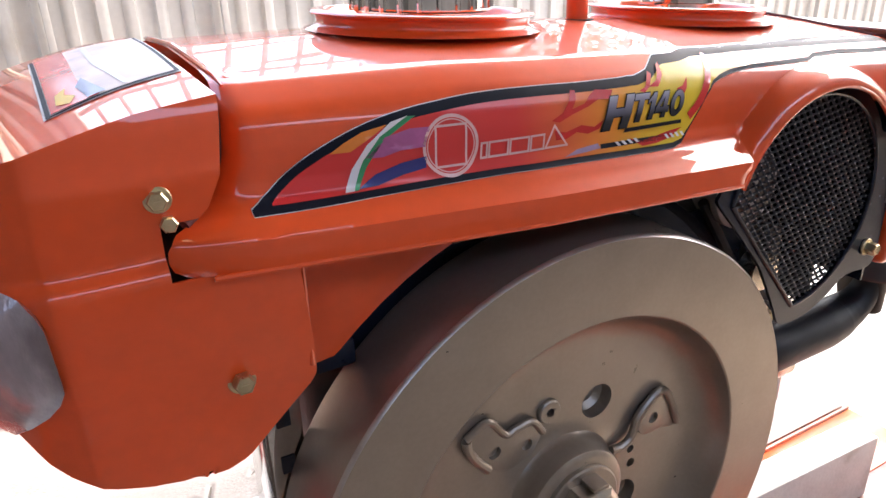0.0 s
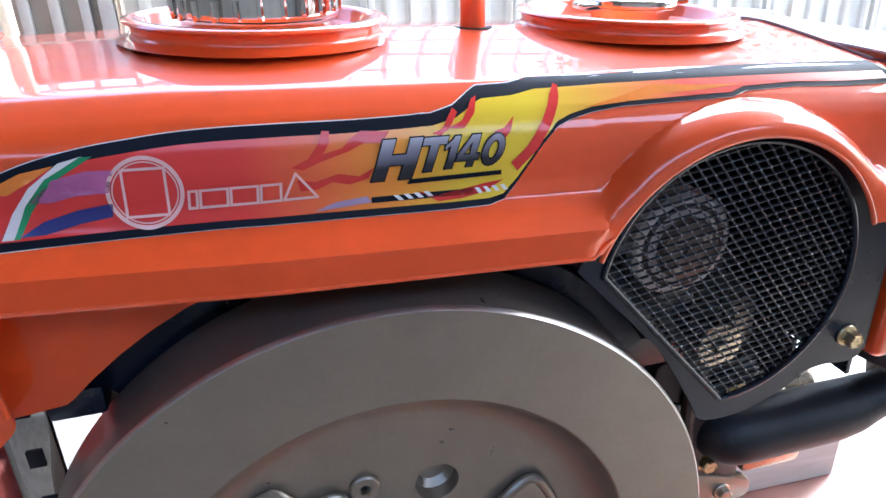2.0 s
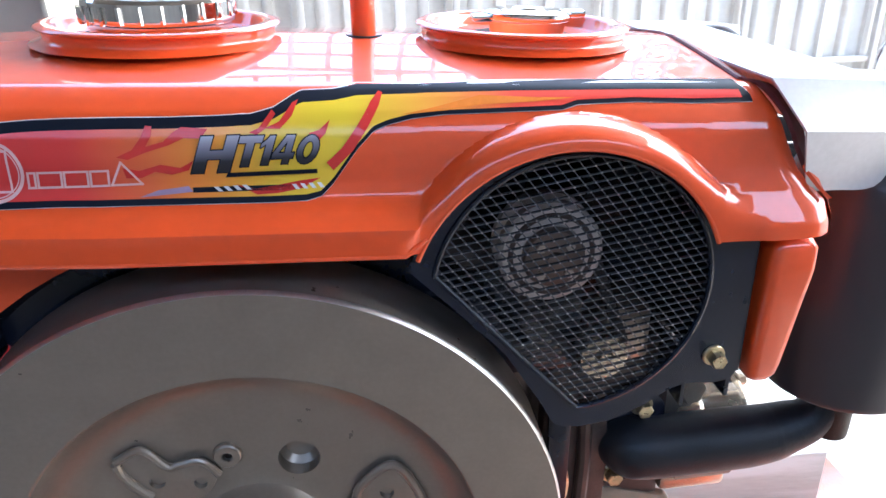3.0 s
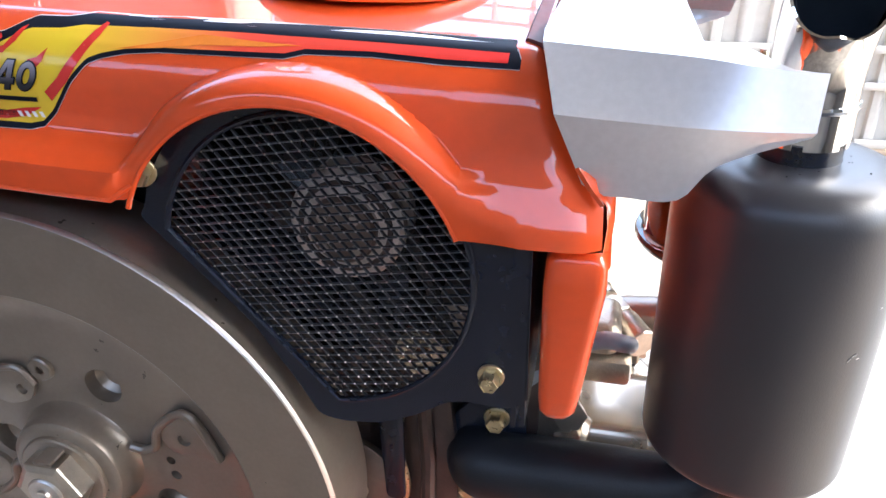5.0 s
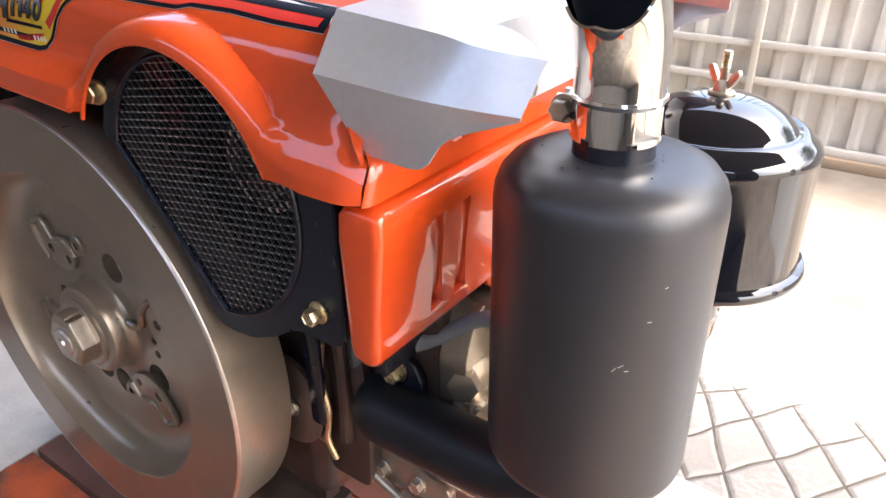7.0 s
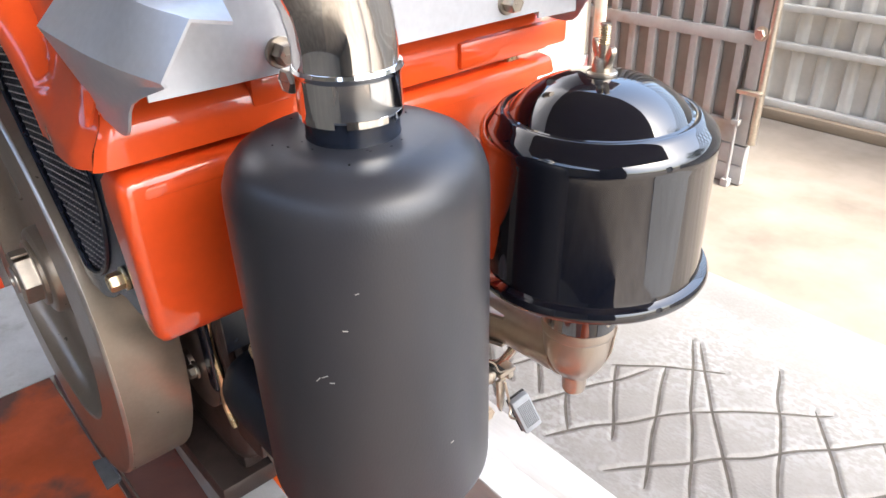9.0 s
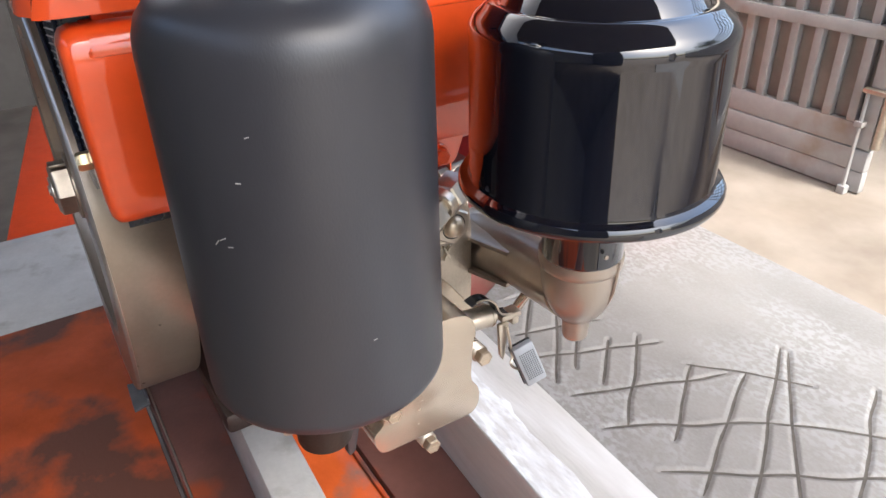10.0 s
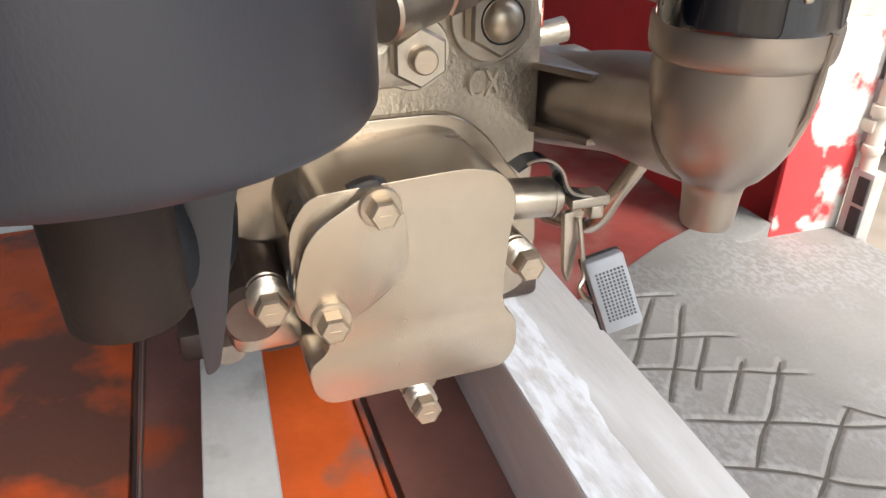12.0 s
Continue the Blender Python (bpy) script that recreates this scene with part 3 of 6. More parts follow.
# ---- the trestle deck that carries the engine ----
def build_deck():
    deck = thing("chassis_deck", (0.3, 0.1, GROUND), "worn orange steel deck of planks on a frame", "deck")
    planks = [(-0.16, 0.008, deck_orange), (0.013, 0.080, deck_brown), (0.0805, 0.180, deck_bright), (0.190, 0.355, deck_brown)]
    for ya, yb, mat in planks:
        part("plank", rbox((-0.25, ya, DECK - 0.03), (0.692, yb, DECK), 0.002), mat, deck)
    part("lip", rbox((-0.25, 0.180, DECK - 0.03), (0.692, 0.1845, DECK + 0.004), 0.001), deck_orange, deck)
    part("joint_edge", tube([(x, 0.0172 - 0.012 * max(0, x - 0.14), DECK + 0.0006) for x in np.linspace(-0.06, 0.690, 30)], 0.0013, 8), steel, deck, "bare bright edge along the plank joint")
    for y in (-0.14, 0.33):
        part("frame_rail", rbox((-0.25, y - 0.02, DECK - 0.12), (0.690, y + 0.02, DECK - 0.031), 0.003), shaded_orange, deck)
    for x in (-0.2, 0.64):
        for y in (-0.14, 0.33):
            part("leg", rbox((x - 0.025, y - 0.019, GROUND), (x + 0.025, y + 0.019, DECK - 0.121), 0.003), shaded_orange, deck)
    cross = part("cross_board", rbox((-0.56, -0.30, DECK - 0.045), (-0.254, 0.50, DECK - 0.002), 0.004), wood_grey, deck, "grey-white painted cross board")
    part("brace", prism([(-0.5, -0.13), (-0.5, -0.02), (-1.5, 0.10), (-1.5, 0.02)], "xy", DECK - 0.11, DECK - 0.048, 0.003), shaded_orange, deck)
    part("brace_leg", rbox((-1.5, 0.02, GROUND), (-1.42, 0.10, DECK - 0.112), 0.003), shaded_orange, deck)
    return deck


def build_beams():
    for name, y, w, xa, xb, mat, label in (("timber_beam", 0.088, 0.041, -0.25, 0.535, wood_grey, "grey-white painted timber under the engine foot"),
                                           ("timber_beam", 0.306, 0.086, -0.25, 0.62, wood_white, "white painted timber with worn chipped edge")):
        bm = rbox((xa - 0.3, -w / 2, DECK), (xb - 0.3, w / 2, 0.112), 0.0025, 2)
        bmesh.ops.transform(bm, matrix=Matrix.Translation((0.3, y, 0)) @ Matrix.Rotation(-0.042, 4, "Z"), verts=bm.verts)
        beam = tagged(part(name, bm, mat), label, "beam", "timbers under the engine")
        if mat is wood_white:
            rows = [[], [], []]
            for k in range(60):
                x = xa - 0.3 + (xb - xa) * k / 59 * 0.998
                ragged = -0.003 + 0.006 * noise.noise(Vector((x * 22, 1, 4))) + 0.003 * noise.noise(Vector((x * 90, 2, 5)))
                for row, y_at in zip(rows, (-w / 2 + 0.0015, -w / 4, ragged)):
                    row.append((x, y_at, 0.1124))
            skin = sheet(rows)
            bmesh.ops.transform(skin, matrix=Matrix.Translation((0.3, y, 0)) @ Matrix.Rotation(-0.042, 4, "Z"), verts=skin.verts)
            part("white_paint", skin, paint_strip, beam, "flaking white paint along one edge")


def build_strap():
    strap = thing("steel_strap", (-0.015, 0.006, DECK), "small grey steel strap lying on the deck", "strap")
    part("plate", prism(round_poly([(-0.041, -0.003), (-0.036, 0.016), (0.010, 0.0135), (0.014, -0.005)], 0.002), "xy", DECK, DECK + 0.003, 0.0006), strap_grey, strap)
    part("folded_lip", rbox((-0.037, 0.0115, DECK + 0.0031), (0.008, 0.0135, DECK + 0.009), 0.0005), strap_grey, strap)


strap_grey = material("dull_grey_strap", (0.22, 0.23, 0.25), 0.4, 0.6, 0.12, 60, 0.1, 400)
build_deck()
build_strap()
build_beams()

# ---- the diesel engine ----
engine = thing("diesel_engine", (0.1, 0.156, 0.112), "orange single-cylinder diesel engine with bare flywheel on timbers", "engine")
MID = 0.156

# hood: one pressed skin, the same on both flanks
PROFILE_Z = [0.50, 0.537, 0.553, 0.558, 0.562, 0.567, 0.575, 0.59, 0.60, 0.606, 0.612, 0.618, 0.6212, 0.6224, 0.6231, 0.6234]
PROFILE_Y = [-0.012, -0.012, -0.012, -0.006, 0.002, 0.007, 0.0095, 0.010, 0.012, 0.015, 0.02, 0.028, 0.0335, 0.0365, 0.0400, 0.0440]
TAIL_Z = [0.50, 0.541, 0.549, 0.556, 0.566, 0.580, 0.592, 0.600]
TAIL_Y = [-0.012, -0.012, -0.0105, -0.0065, -0.0005, 0.0060, 0.0102, 0.0120]
FOLD_Z, FOLD_Y = 0.6234, 0.0440
ARCH_X, ARCH_Z, ARCH_R, ARCH_Y = 0.2072, 0.4960, 0.0967, -0.0085


def eased(x, a, b):
    k = min(1.0, max(0.0, (x - a) / (b - a)))
    return k * k * (3 - 2 * k)


def hood_dip(x):
    """The hood's shoulder runs a little lower towards its front."""
    return 0.0045 * max(0.0, (-0.09 - x) / 0.11)


def hood_plain(x, z):
    w = z + 0.05 * (x - 0.12)
    w += hood_dip(x) * eased(w, 0.598, 0.616)
    y = float(np.interp(w, PROFILE_Z, PROFILE_Y))
    f = eased(x, 0.262, 0.312)
    if f and w < 0.60:
        y += f * (float(np.interp(w, TAIL_Z, TAIL_Y)) - y)
    return y + 0.06 * max(0.0, -0.05 - x)


def hood_y(x, z):
    """The flank's y at a place: the plain pressing, with the flare round the fan opening."""
    y = hood_plain(x, z)
    u, w = x - ARCH_X, z - ARCH_Z
    d = math.hypot(u, w) - ARCH_R
    reach = 0.0132 * (min(1.0, max(0.15, 1.1 * w / ARCH_R)) if u < 0 else 1.0 + 0.9 * eased(-w, -0.075, -0.035))
    k = max(d, 0.0) / reach
    if k < 1:
        y = ARCH_Y + (y - ARCH_Y) * (1 - math.sqrt(1 - k * k))
    return y


def hood_fold(x):
    """The height of the fold between flank and top."""
    return FOLD_Z - hood_dip(x) - 0.05 * (x - 0.12)


def hood_top(x):
    return 0.633 - 0.05 * (max(x, -0.03) - 0.12) - 0.008 * max(0.0, -0.03 - x)


def hood_crown(x, y):
    """The top's height between the fold and the middle."""
    u = min(1.0, max(0.0, (min(y, 2 * MID - y) - FOLD_Y) / (MID - FOLD_Y)))
    return hood_fold(x) + (hood_top(x) + 0.0012 - hood_fold(x)) * (1 - (1 - u) ** 1.25)


def hood_low(x):
    z = 0.537 - 0.05 * (x - 0.12) if x < 0.13 else 0.5295
    if abs(x - ARCH_X) < ARCH_R:
        z = max(z, ARCH_Z + math.sqrt(ARCH_R ** 2 - (x - ARCH_X) ** 2))
    return z


def hood_front(z):
    return float(np.interp(z, [0.5545, 0.5575, 0.562, 0.568, 0.574, 0.580, 0.586, 0.602, 0.64], [-0.244, -0.2490, -0.2508, -0.2504, -0.2460, -0.2300, -0.2240, -0.217, -0.211]))


def hood_rear(z):
    return float(np.interp(z, [0.53, 0.548, 0.556, 0.565, 0.58, 0.60, 0.61, 0.618, 0.626], [0.366, 0.365, 0.357, 0.350, 0.344, 0.337, 0.332, 0.327, 0.320]))


def build_hood():
    xs = [-0.20 + 0.006 * k for k in range(84)]
    xs += [ARCH_X + s * ARCH_R * c for s in (-1, 1) for c in (0.90, 0.915, 0.93, 0.94)]
    xs = sorted(x for x in xs if x < 0.303)
    cols = [("front", k / 6) for k in range(6)] + [("at", x) for x in xs] + [("rear", (k + 1) / 9) for k in range(9)]
    rows = []
    for kind, v in cols:
        side = []
        for s in [j / 45 * 0.93 for j in range(46)] + [0.945, 0.96, 0.972, 0.982, 0.989, 0.994, 0.9975, 1.0]:
            x = {"at": v, "front": -0.225, "rear": 0.33}[kind]
            low = hood_low(min(max(x, -0.25), 0.366) if kind != "rear" else 0.34)
            z = low + (hood_fold(x) - low) * s
            if kind == "front":
                x = hood_front(z) * (1 - v) + xs[0] * v
            if kind == "rear":
                x = xs[-1] * (1 - v) + hood_rear(z) * v
            y = hood_y(x, z)
            if kind == "front":
                y += 0.010 * (1 - v) ** 3
            if kind == "rear" and v > 0.8:
                y += 0.006 * ((v - 0.8) / 0.2) ** 2
            side.append((x, y, z))
        x_last = side[-1][0]
        y_last = side[-1][1]
        for k in range(1, 9):
            y = y_last + (MID - y_last) * k / 8
            side.append((x_last, y, hood_crown(x_last, y)))
        rows.append(side)
    bm = sheet(rows)
    far = bmesh.ops.duplicate(bm, geom=bm.verts[:] + bm.edges[:] + bm.faces[:])
    for v in [g for g in far["geom"] if isinstance(g, bmesh.types.BMVert)]:
        v.co.y = 2 * MID - v.co.y
    bmesh.ops.remove_doubles(bm, verts=bm.verts, dist=0.0002)
    # rear wall and ledge under the tail
    back = [(0.318, 0.6110), (0.326, 0.6085), (0.331, 0.605), (0.336, 0.599), (0.343, 0.579), (0.348, 0.566), (0.354, 0.558), (0.363, 0.554), (0.368, 0.548), (0.369, 0.540), (0.368, 0.5285), (0.362, 0.5275), (0.335, 0.5275)]
    def flank(x, z):
        return hood_y(x - 0.002, z) + 0.0055

    skin = sheet([[(x - 0.0015, flank(x, z), z) for x, z in back], [(x + 0.0008, flank(x, z) + 0.003, z) for x, z in back], [(x + 0.0018, flank(x, z) + 0.009, z) for x, z in back], [(x + 0.0020, MID, z) for x, z in back],
                  [(x + 0.0018, 2 * MID - flank(x, z) - 0.009, z) for x, z in back], [(x - 0.0015, 2 * MID - flank(x, z), z) for x, z in back]])
    hood = part("hood", join(bm, skin), orange, engine, "glossy orange pressed steel hood", 40)
    # rolled edge round the fan opening and along the lip
    arc = [(ARCH_X + (ARCH_R - 0.001) * math.cos(a), ARCH_Y + 0.0014, ARCH_Z + (ARCH_R - 0.001) * math.sin(a)) for a in np.linspace(radians(158), radians(20), 40)]
    part("arch_edge", tube(arc, 0.0016, 8), orange, hood)
    lip = [(x, hood_y(x, hood_low(x)) + 0.0008, hood_low(x)) for x in np.linspace(-0.234, 0.124, 30)]
    part("lip_edge", tube(lip, 0.0015, 8), orange, hood)
    # maroon strip as shade along top's rear edge and tail, then the bare rolled edge
    edge = [Vector((0.3215, y, hood_crown(0.3215, y) + 0.0006)) for y in np.linspace(2 * MID - FOLD_Y, FOLD_Y, 12)]
    down = [Vector((hood_rear(z) + 0.0005, hood_y(hood_rear(z), z) - 0.0004, z)) for z in np.linspace(hood_fold(0.3215) - 0.001, 0.5500, 34)]
    edge += down[:24]
    turned = [min(1.0, max(0.0, (k - 10) / 5)) for k in range(len(edge))]
    inner = [p + Vector((0.0075, 0, -0.0010)).lerp(Vector((0.0105, 0.0035, -0.001)), f) for p, f in zip(edge, turned)]
    lifted = [p + Vector((0.001, 0, 0.0012)).lerp(Vector((0.002, -0.0008, 0.0008)), f) for p, f in zip(edge, turned)]
    low = down[23:]
    crest, inside = [p + Vector((0.002, -0.0006, 0.0008)) for p in low], [p + Vector((0.0105, 0.0035, -0.001)).lerp(Vector((0.002, 0.001, 0)), k / (len(low) - 1)) for k, p in enumerate(low)]
    part("rear_edge", sheet([low, crest, inside, [p + Vector((-0.0010, 0.0015, -0.0005)) for p in inside], [p + Vector((0.0005, 0.0015, 0)) for p in low], low]), orange, hood, "rolled orange rear edge", 50)
    part("rear_edge_shade", sheet([edge, lifted, inner, [p + Vector((0, 0, -0.0018)) for p in inner], [p + Vector((0.0005, 0, -0.0018)) for p in edge], edge]), maroon, hood, "dark maroon strip for the shade along the rear edge", 50)
    front = [Vector((-0.2085, y, hood_crown(-0.2085, y) + 0.0004)) for y in np.linspace(2 * MID - FOLD_Y - 0.004, FOLD_Y - 0.001, 16)]
    front[-1].z -= 0.0022
    part("front_bead", tube(front, [0.0006, 0.0020] + [0.0022] * 11 + [0.0017, 0.0012, 0.0006], 10), orange, hood, "raised orange bead along the front edge")
    return hood


hood = build_hood()


# ---- printed side decal ----
def decal(name, polys, mat, lift, parent, label=""):
    """Flat outlines in x and z laid on the hood's flank, lift metres proud of it."""
    bm = bmesh.new()
    for poly in polys:
        bm.faces.new([bm.verts.new((x, 0, z)) for x, z in poly])
    bmesh.ops.remove_doubles(bm, verts=bm.verts, dist=0.00001)
    bmesh.ops.triangulate(bm, faces=bm.faces[:])
    lay(bm, lift)
    return part(name, bm, mat, parent, label, 60)


def lay(bm, lift):
    zs, xs = [v.co.z for v in bm.verts], [v.co.x for v in bm.verts]
    for z in np.arange(min(zs) + 0.002, max(zs), 0.0025):
        bmesh.ops.bisect_plane(bm, geom=bm.verts[:] + bm.edges[:] + bm.faces[:], plane_co=(0, 0, z), plane_no=(0, 0, 1))
    for x in np.arange(min(xs) + 0.005, max(xs), 0.012):
        bmesh.ops.bisect_plane(bm, geom=bm.verts[:] + bm.edges[:] + bm.faces[:], plane_co=(x, 0, 0), plane_no=(1, 0, 0))
    for v in bm.verts:
        v.co.y = hood_y(v.co.x, v.co.z) - lift


TOP_X = [-0.210, -0.204, -0.189, -0.169, -0.145, -0.121, -0.087, -0.062, -0.037, -0.011, 0.017, 0.034, 0.046, 0.056, 0.061, 0.079, 0.091, 0.124, 0.182, 0.258, 0.318, 0.324]
TOP_Z = [0.5776, 0.5825, 0.5943, 0.6043, 0.6122, 0.6160, 0.6184, 0.6184, 0.6175, 0.6161, 0.6153, 0.6152, 0.6173, 0.6218, 0.6236, 0.6232, 0.6243, 0.6226, 0.6205, 0.6170, 0.6138, 0.6050]
LOW_X = [-0.210, -0.192, -0.165, -0.118, -0.069, -0.016, 0.040, 0.060, 0.068, 0.075, 0.089, 0.099, 0.107, 0.120, 0.138, 0.206, 0.216, 0.250, 0.286, 0.324]
LOW_Z = [0.5773, 0.5764, 0.5757, 0.5752, 0.5743, 0.5719, 0.5692, 0.5687, 0.5702, 0.5764, 0.5940, 0.6034, 0.6060, 0.6081, 0.6090, 0.6074, 0.6092, 0.6085, 0.6060, 0.6046]


def trace(x, xs, zs):
    """The decal's edge height, eased along its long front arc."""
    if x > 0.03:
        return float(np.interp(x, xs, zs))
    return float(sum(w * np.interp(max(x + d, -0.2105), xs, zs) for d, w in ((-0.010, 0.15), (-0.005, 0.2), (0, 0.3), (0.005, 0.2), (0.010, 0.15))))


def band(up, down, end, start=-0.2095, lift=0.0006, name="decal", mat=None, parent=None, label=""):
    """The decal's outline drawn in or out by up and down."""
    rows = []
    for x in np.arange(start, end, 0.002):
        slim = float(np.interp(x, [0.06, 0.13], [1.0, 0.68])) if up < -0.001 else 1.0
        a, b = trace(x, LOW_X, LOW_Z) + down * slim, trace(x, TOP_X, TOP_Z) + up * slim
        if b - a < 0.0004:
            a = b - 0.0004
        rows.append([(x, hood_y(x, z) - lift, z) for z in np.linspace(a, b, 18)])
    return part(name, sheet(rows), mat, parent, label, 60)


side_decal = band(0.00035, -0.00035, 0.3235, -0.2102, 0.0006, "side_decal", decal_white, hood, "white-edged flame decal printed red, orange and yellow")
side = hood
band(0.0, 0.0, 0.323, -0.2100, 0.0010, "decal_border", decal_black, side, "black decal border")
band(-0.0050, 0.0031, 0.3165, -0.200, 0.0016, "decal_print", decal_fill, side, "red to yellow flame print")
G = 0.0021
decal("stripe", [[(-0.163, 0.5795), (-0.158, 0.5795), (-0.151, 0.593), (-0.141, 0.604), (-0.124, 0.6125), (-0.134, 0.6105), (-0.148, 0.601), (-0.157, 0.590)]], decal_white, G, side)
decal("stripe", [[(-0.158, 0.5795), (-0.1555, 0.5795), (-0.149, 0.590), (-0.139, 0.602), (-0.120, 0.6120), (-0.125, 0.6122), (-0.141, 0.604), (-0.151, 0.593)]], decal_green, G, side)
decal("flame", [[(-0.168, 0.5990), (-0.157, 0.5985), (-0.148, 0.6030), (-0.136, 0.6095), (-0.150, 0.6075), (-0.160, 0.6035)]], decal_orange, G - 0.0002, side)
decal("swoosh", [[(-0.1555, 0.5800), (-0.145, 0.5855), (-0.130, 0.5890), (-0.1155, 0.5905), (-0.1165, 0.5845), (-0.130, 0.5830), (-0.145, 0.5800)]], decal_blue, G, side)
decal("swoosh", [[(-0.1495, 0.594), (-0.138, 0.6035), (-0.124, 0.6060), (-0.1125, 0.6055), (-0.116, 0.5955), (-0.130, 0.5955), (-0.140, 0.5935)]], decal_purple, G, side)
for flame in ([(-0.0364, 0.5985), (-0.0279, 0.6018), (-0.0228, 0.6076), (-0.02, 0.6133), (-0.0166, 0.6128), (-0.0174, 0.6081), (-0.0208, 0.6031), (-0.0116, 0.605), (-0.0065, 0.6092), (-0.0019, 0.6116), (0.0117, 0.61), (0.0078, 0.6054), (-0.0009, 0.6062), (-0.0089, 0.6031), (-0.0212, 0.6001), (-0.0308, 0.5969)],
              [(-0.0342, 0.5926), (-0.026, 0.5906), (-0.0147, 0.5932), (-0.0047, 0.5908), (0.0025, 0.5942), (-0.0005, 0.5892), (-0.0096, 0.5874), (-0.018, 0.5895), (-0.0253, 0.5867), (-0.0331, 0.5869)],
              [(0.0724, 0.5886), (0.0813, 0.596), (0.0909, 0.6074), (0.0988, 0.6174), (0.1033, 0.6214), (0.1055, 0.6206), (0.1032, 0.6157), (0.0962, 0.6059), (0.0871, 0.5941), (0.0757, 0.5839)],
              [(0.0328, 0.6069), (0.0379, 0.6086), (0.0453, 0.6167), (0.0473, 0.6147), (0.0418, 0.6083), (0.0369, 0.6055)],
              [(0.0407, 0.6083), (0.0491, 0.6112), (0.0563, 0.6191), (0.0595, 0.6202), (0.0558, 0.6133), (0.0492, 0.6076)],
              [(0.0642, 0.6048), (0.0699, 0.6059), (0.0759, 0.6105), (0.0732, 0.6041), (0.068, 0.5995)],
              [(0.0226, 0.5799), (0.0338, 0.5768), (0.0456, 0.578), (0.0575, 0.5796), (0.0683, 0.5804), (0.0584, 0.5754), (0.0452, 0.5737), (0.0335, 0.5737)]):
    decal("flame", [flame], decal_red, G, side)
decal("flame", [[(0.115, 0.6105), (0.135, 0.6130), (0.160, 0.6165), (0.190, 0.6140), (0.215, 0.6125), (0.190, 0.6120), (0.160, 0.6125), (0.140, 0.6110)]], decal_orange, G, side)
decal("swoosh", [[(-0.028, 0.5765), (-0.018, 0.5795), (-0.002, 0.5805), (0.0, 0.5775), (-0.012, 0.5770)]], decal_lilac, G, side)
# maker's emblem and name as plain shapes
ring = [[(-0.101 + r * math.cos(a), 0.594 + r * math.sin(a)) for a in np.linspace(0, 2 * math.pi, 48)] for r in (0.0148, 0.0166)]
inner_ring = [[(-0.101 + r * math.cos(a), 0.594 + r * math.sin(a)) for a in np.linspace(0, 2 * math.pi, 48)] for r in (0.0136, 0.0142)]
decal("emblem_ring", [[inner_ring[0][k], inner_ring[0][k + 1], inner_ring[1][k + 1], inner_ring[1][k]] for k in range(47)], decal_pink, G, side)
decal("emblem_ring", [[ring[0][k], ring[0][k + 1], ring[1][k + 1], ring[1][k]] for k in range(47)], decal_pink, G, side, "pale printed ring")


def outlined(poly, w):
    """Thin quads along an outline."""
    out = []
    for k in range(len(poly)):
        a, b = Vector(poly[k]), Vector(poly[(k + 1) % len(poly)])
        n = Vector((-(b - a).y, (b - a).x)).normalized() * w
        t = (b - a).normalized() * w
        out.append([tuple(a - n - t), tuple(b - n + t), tuple(b + n + t), tuple(a + n - t)])
    return out


decal("emblem_block", outlined([(-0.1105, 0.5835), (-0.0925, 0.5830), (-0.0915, 0.6045), (-0.1095, 0.6050)], 0.0006), decal_pink, G, side)
for xa, xb in ((-0.0835, -0.0800), (-0.0785, -0.0665), (-0.0650, -0.0530), (-0.0515, -0.0425)):
    decal("name_bar", outlined([(xa, 0.5846 - 0.02 * (xa + 0.084)), (xb, 0.5846 - 0.02 * (xb + 0.084)), (xb + 0.0008, 0.5926 - 0.02 * (xb + 0.084)), (xa + 0.0008, 0.5926 - 0.02 * (xa + 0.084))], 0.0006), decal_pink, G + 0.0003, side)
decal("name_bar", outlined([(-0.041, 0.5838), (-0.0255, 0.5834), (-0.0345, 0.5958)], 0.0006), decal_pink, G + 0.0003, side)


GLYPHS = {"H": [[(0, 0), (0.31, 0), (0.31, 1), (0, 1)], [(0.31, 0.38), (0.66, 0.38), (0.66, 0.62), (0.31, 0.62)], [(0.66, 0), (0.97, 0), (0.97, 1), (0.66, 1)]],
          "T": [[(0, 0.78), (1, 0.78), (1, 1), (0, 1)], [(0.34, 0), (0.68, 0), (0.68, 0.78), (0.34, 0.78)]],
          "1": [[(0.38, 0), (0.86, 0), (0.86, 1), (0.50, 1), (0.38, 0.90)], [(0.05, 0.60), (0.38, 0.72), (0.38, 0.90), (0.05, 0.74)]],
          "4": [[(0.55, 0), (0.84, 0), (0.84, 1), (0.55, 1)], [(0, 0.20), (0.55, 0.20), (0.55, 0.40), (0, 0.40)], [(0, 0.40), (0.26, 0.40), (0.55, 0.80), (0.55, 1), (0.44, 1)], [(0.84, 0.20), (1, 0.20), (1, 0.40), (0.84, 0.40)]],
          "0": [[(0.5 + r * math.cos(a + d) * 0.5, 0.5 + q * math.sin(a + d) * 0.5) for r, q, d in ((0.46, 0.60, 0), (1, 1, 0), (1, 1, math.pi / 10), (0.46, 0.60, math.pi / 10))] for a in np.arange(20) * math.pi / 10]}


def lettering(text, x, z, height, width, shear, tilt=-0.03):
    """A slanted block character with its dark outline."""
    strokes = [[(x + u * width + shear * w * height, z + w * height + tilt * u * width) for u, w in stroke] for stroke in GLYPHS[text]]
    decal("letter_edge", [quad for stroke in strokes for quad in outlined(stroke, 0.00055)], decal_black, G + 0.0002, side)
    decal("letter", strokes, decal_letters, G + 0.0006, side)


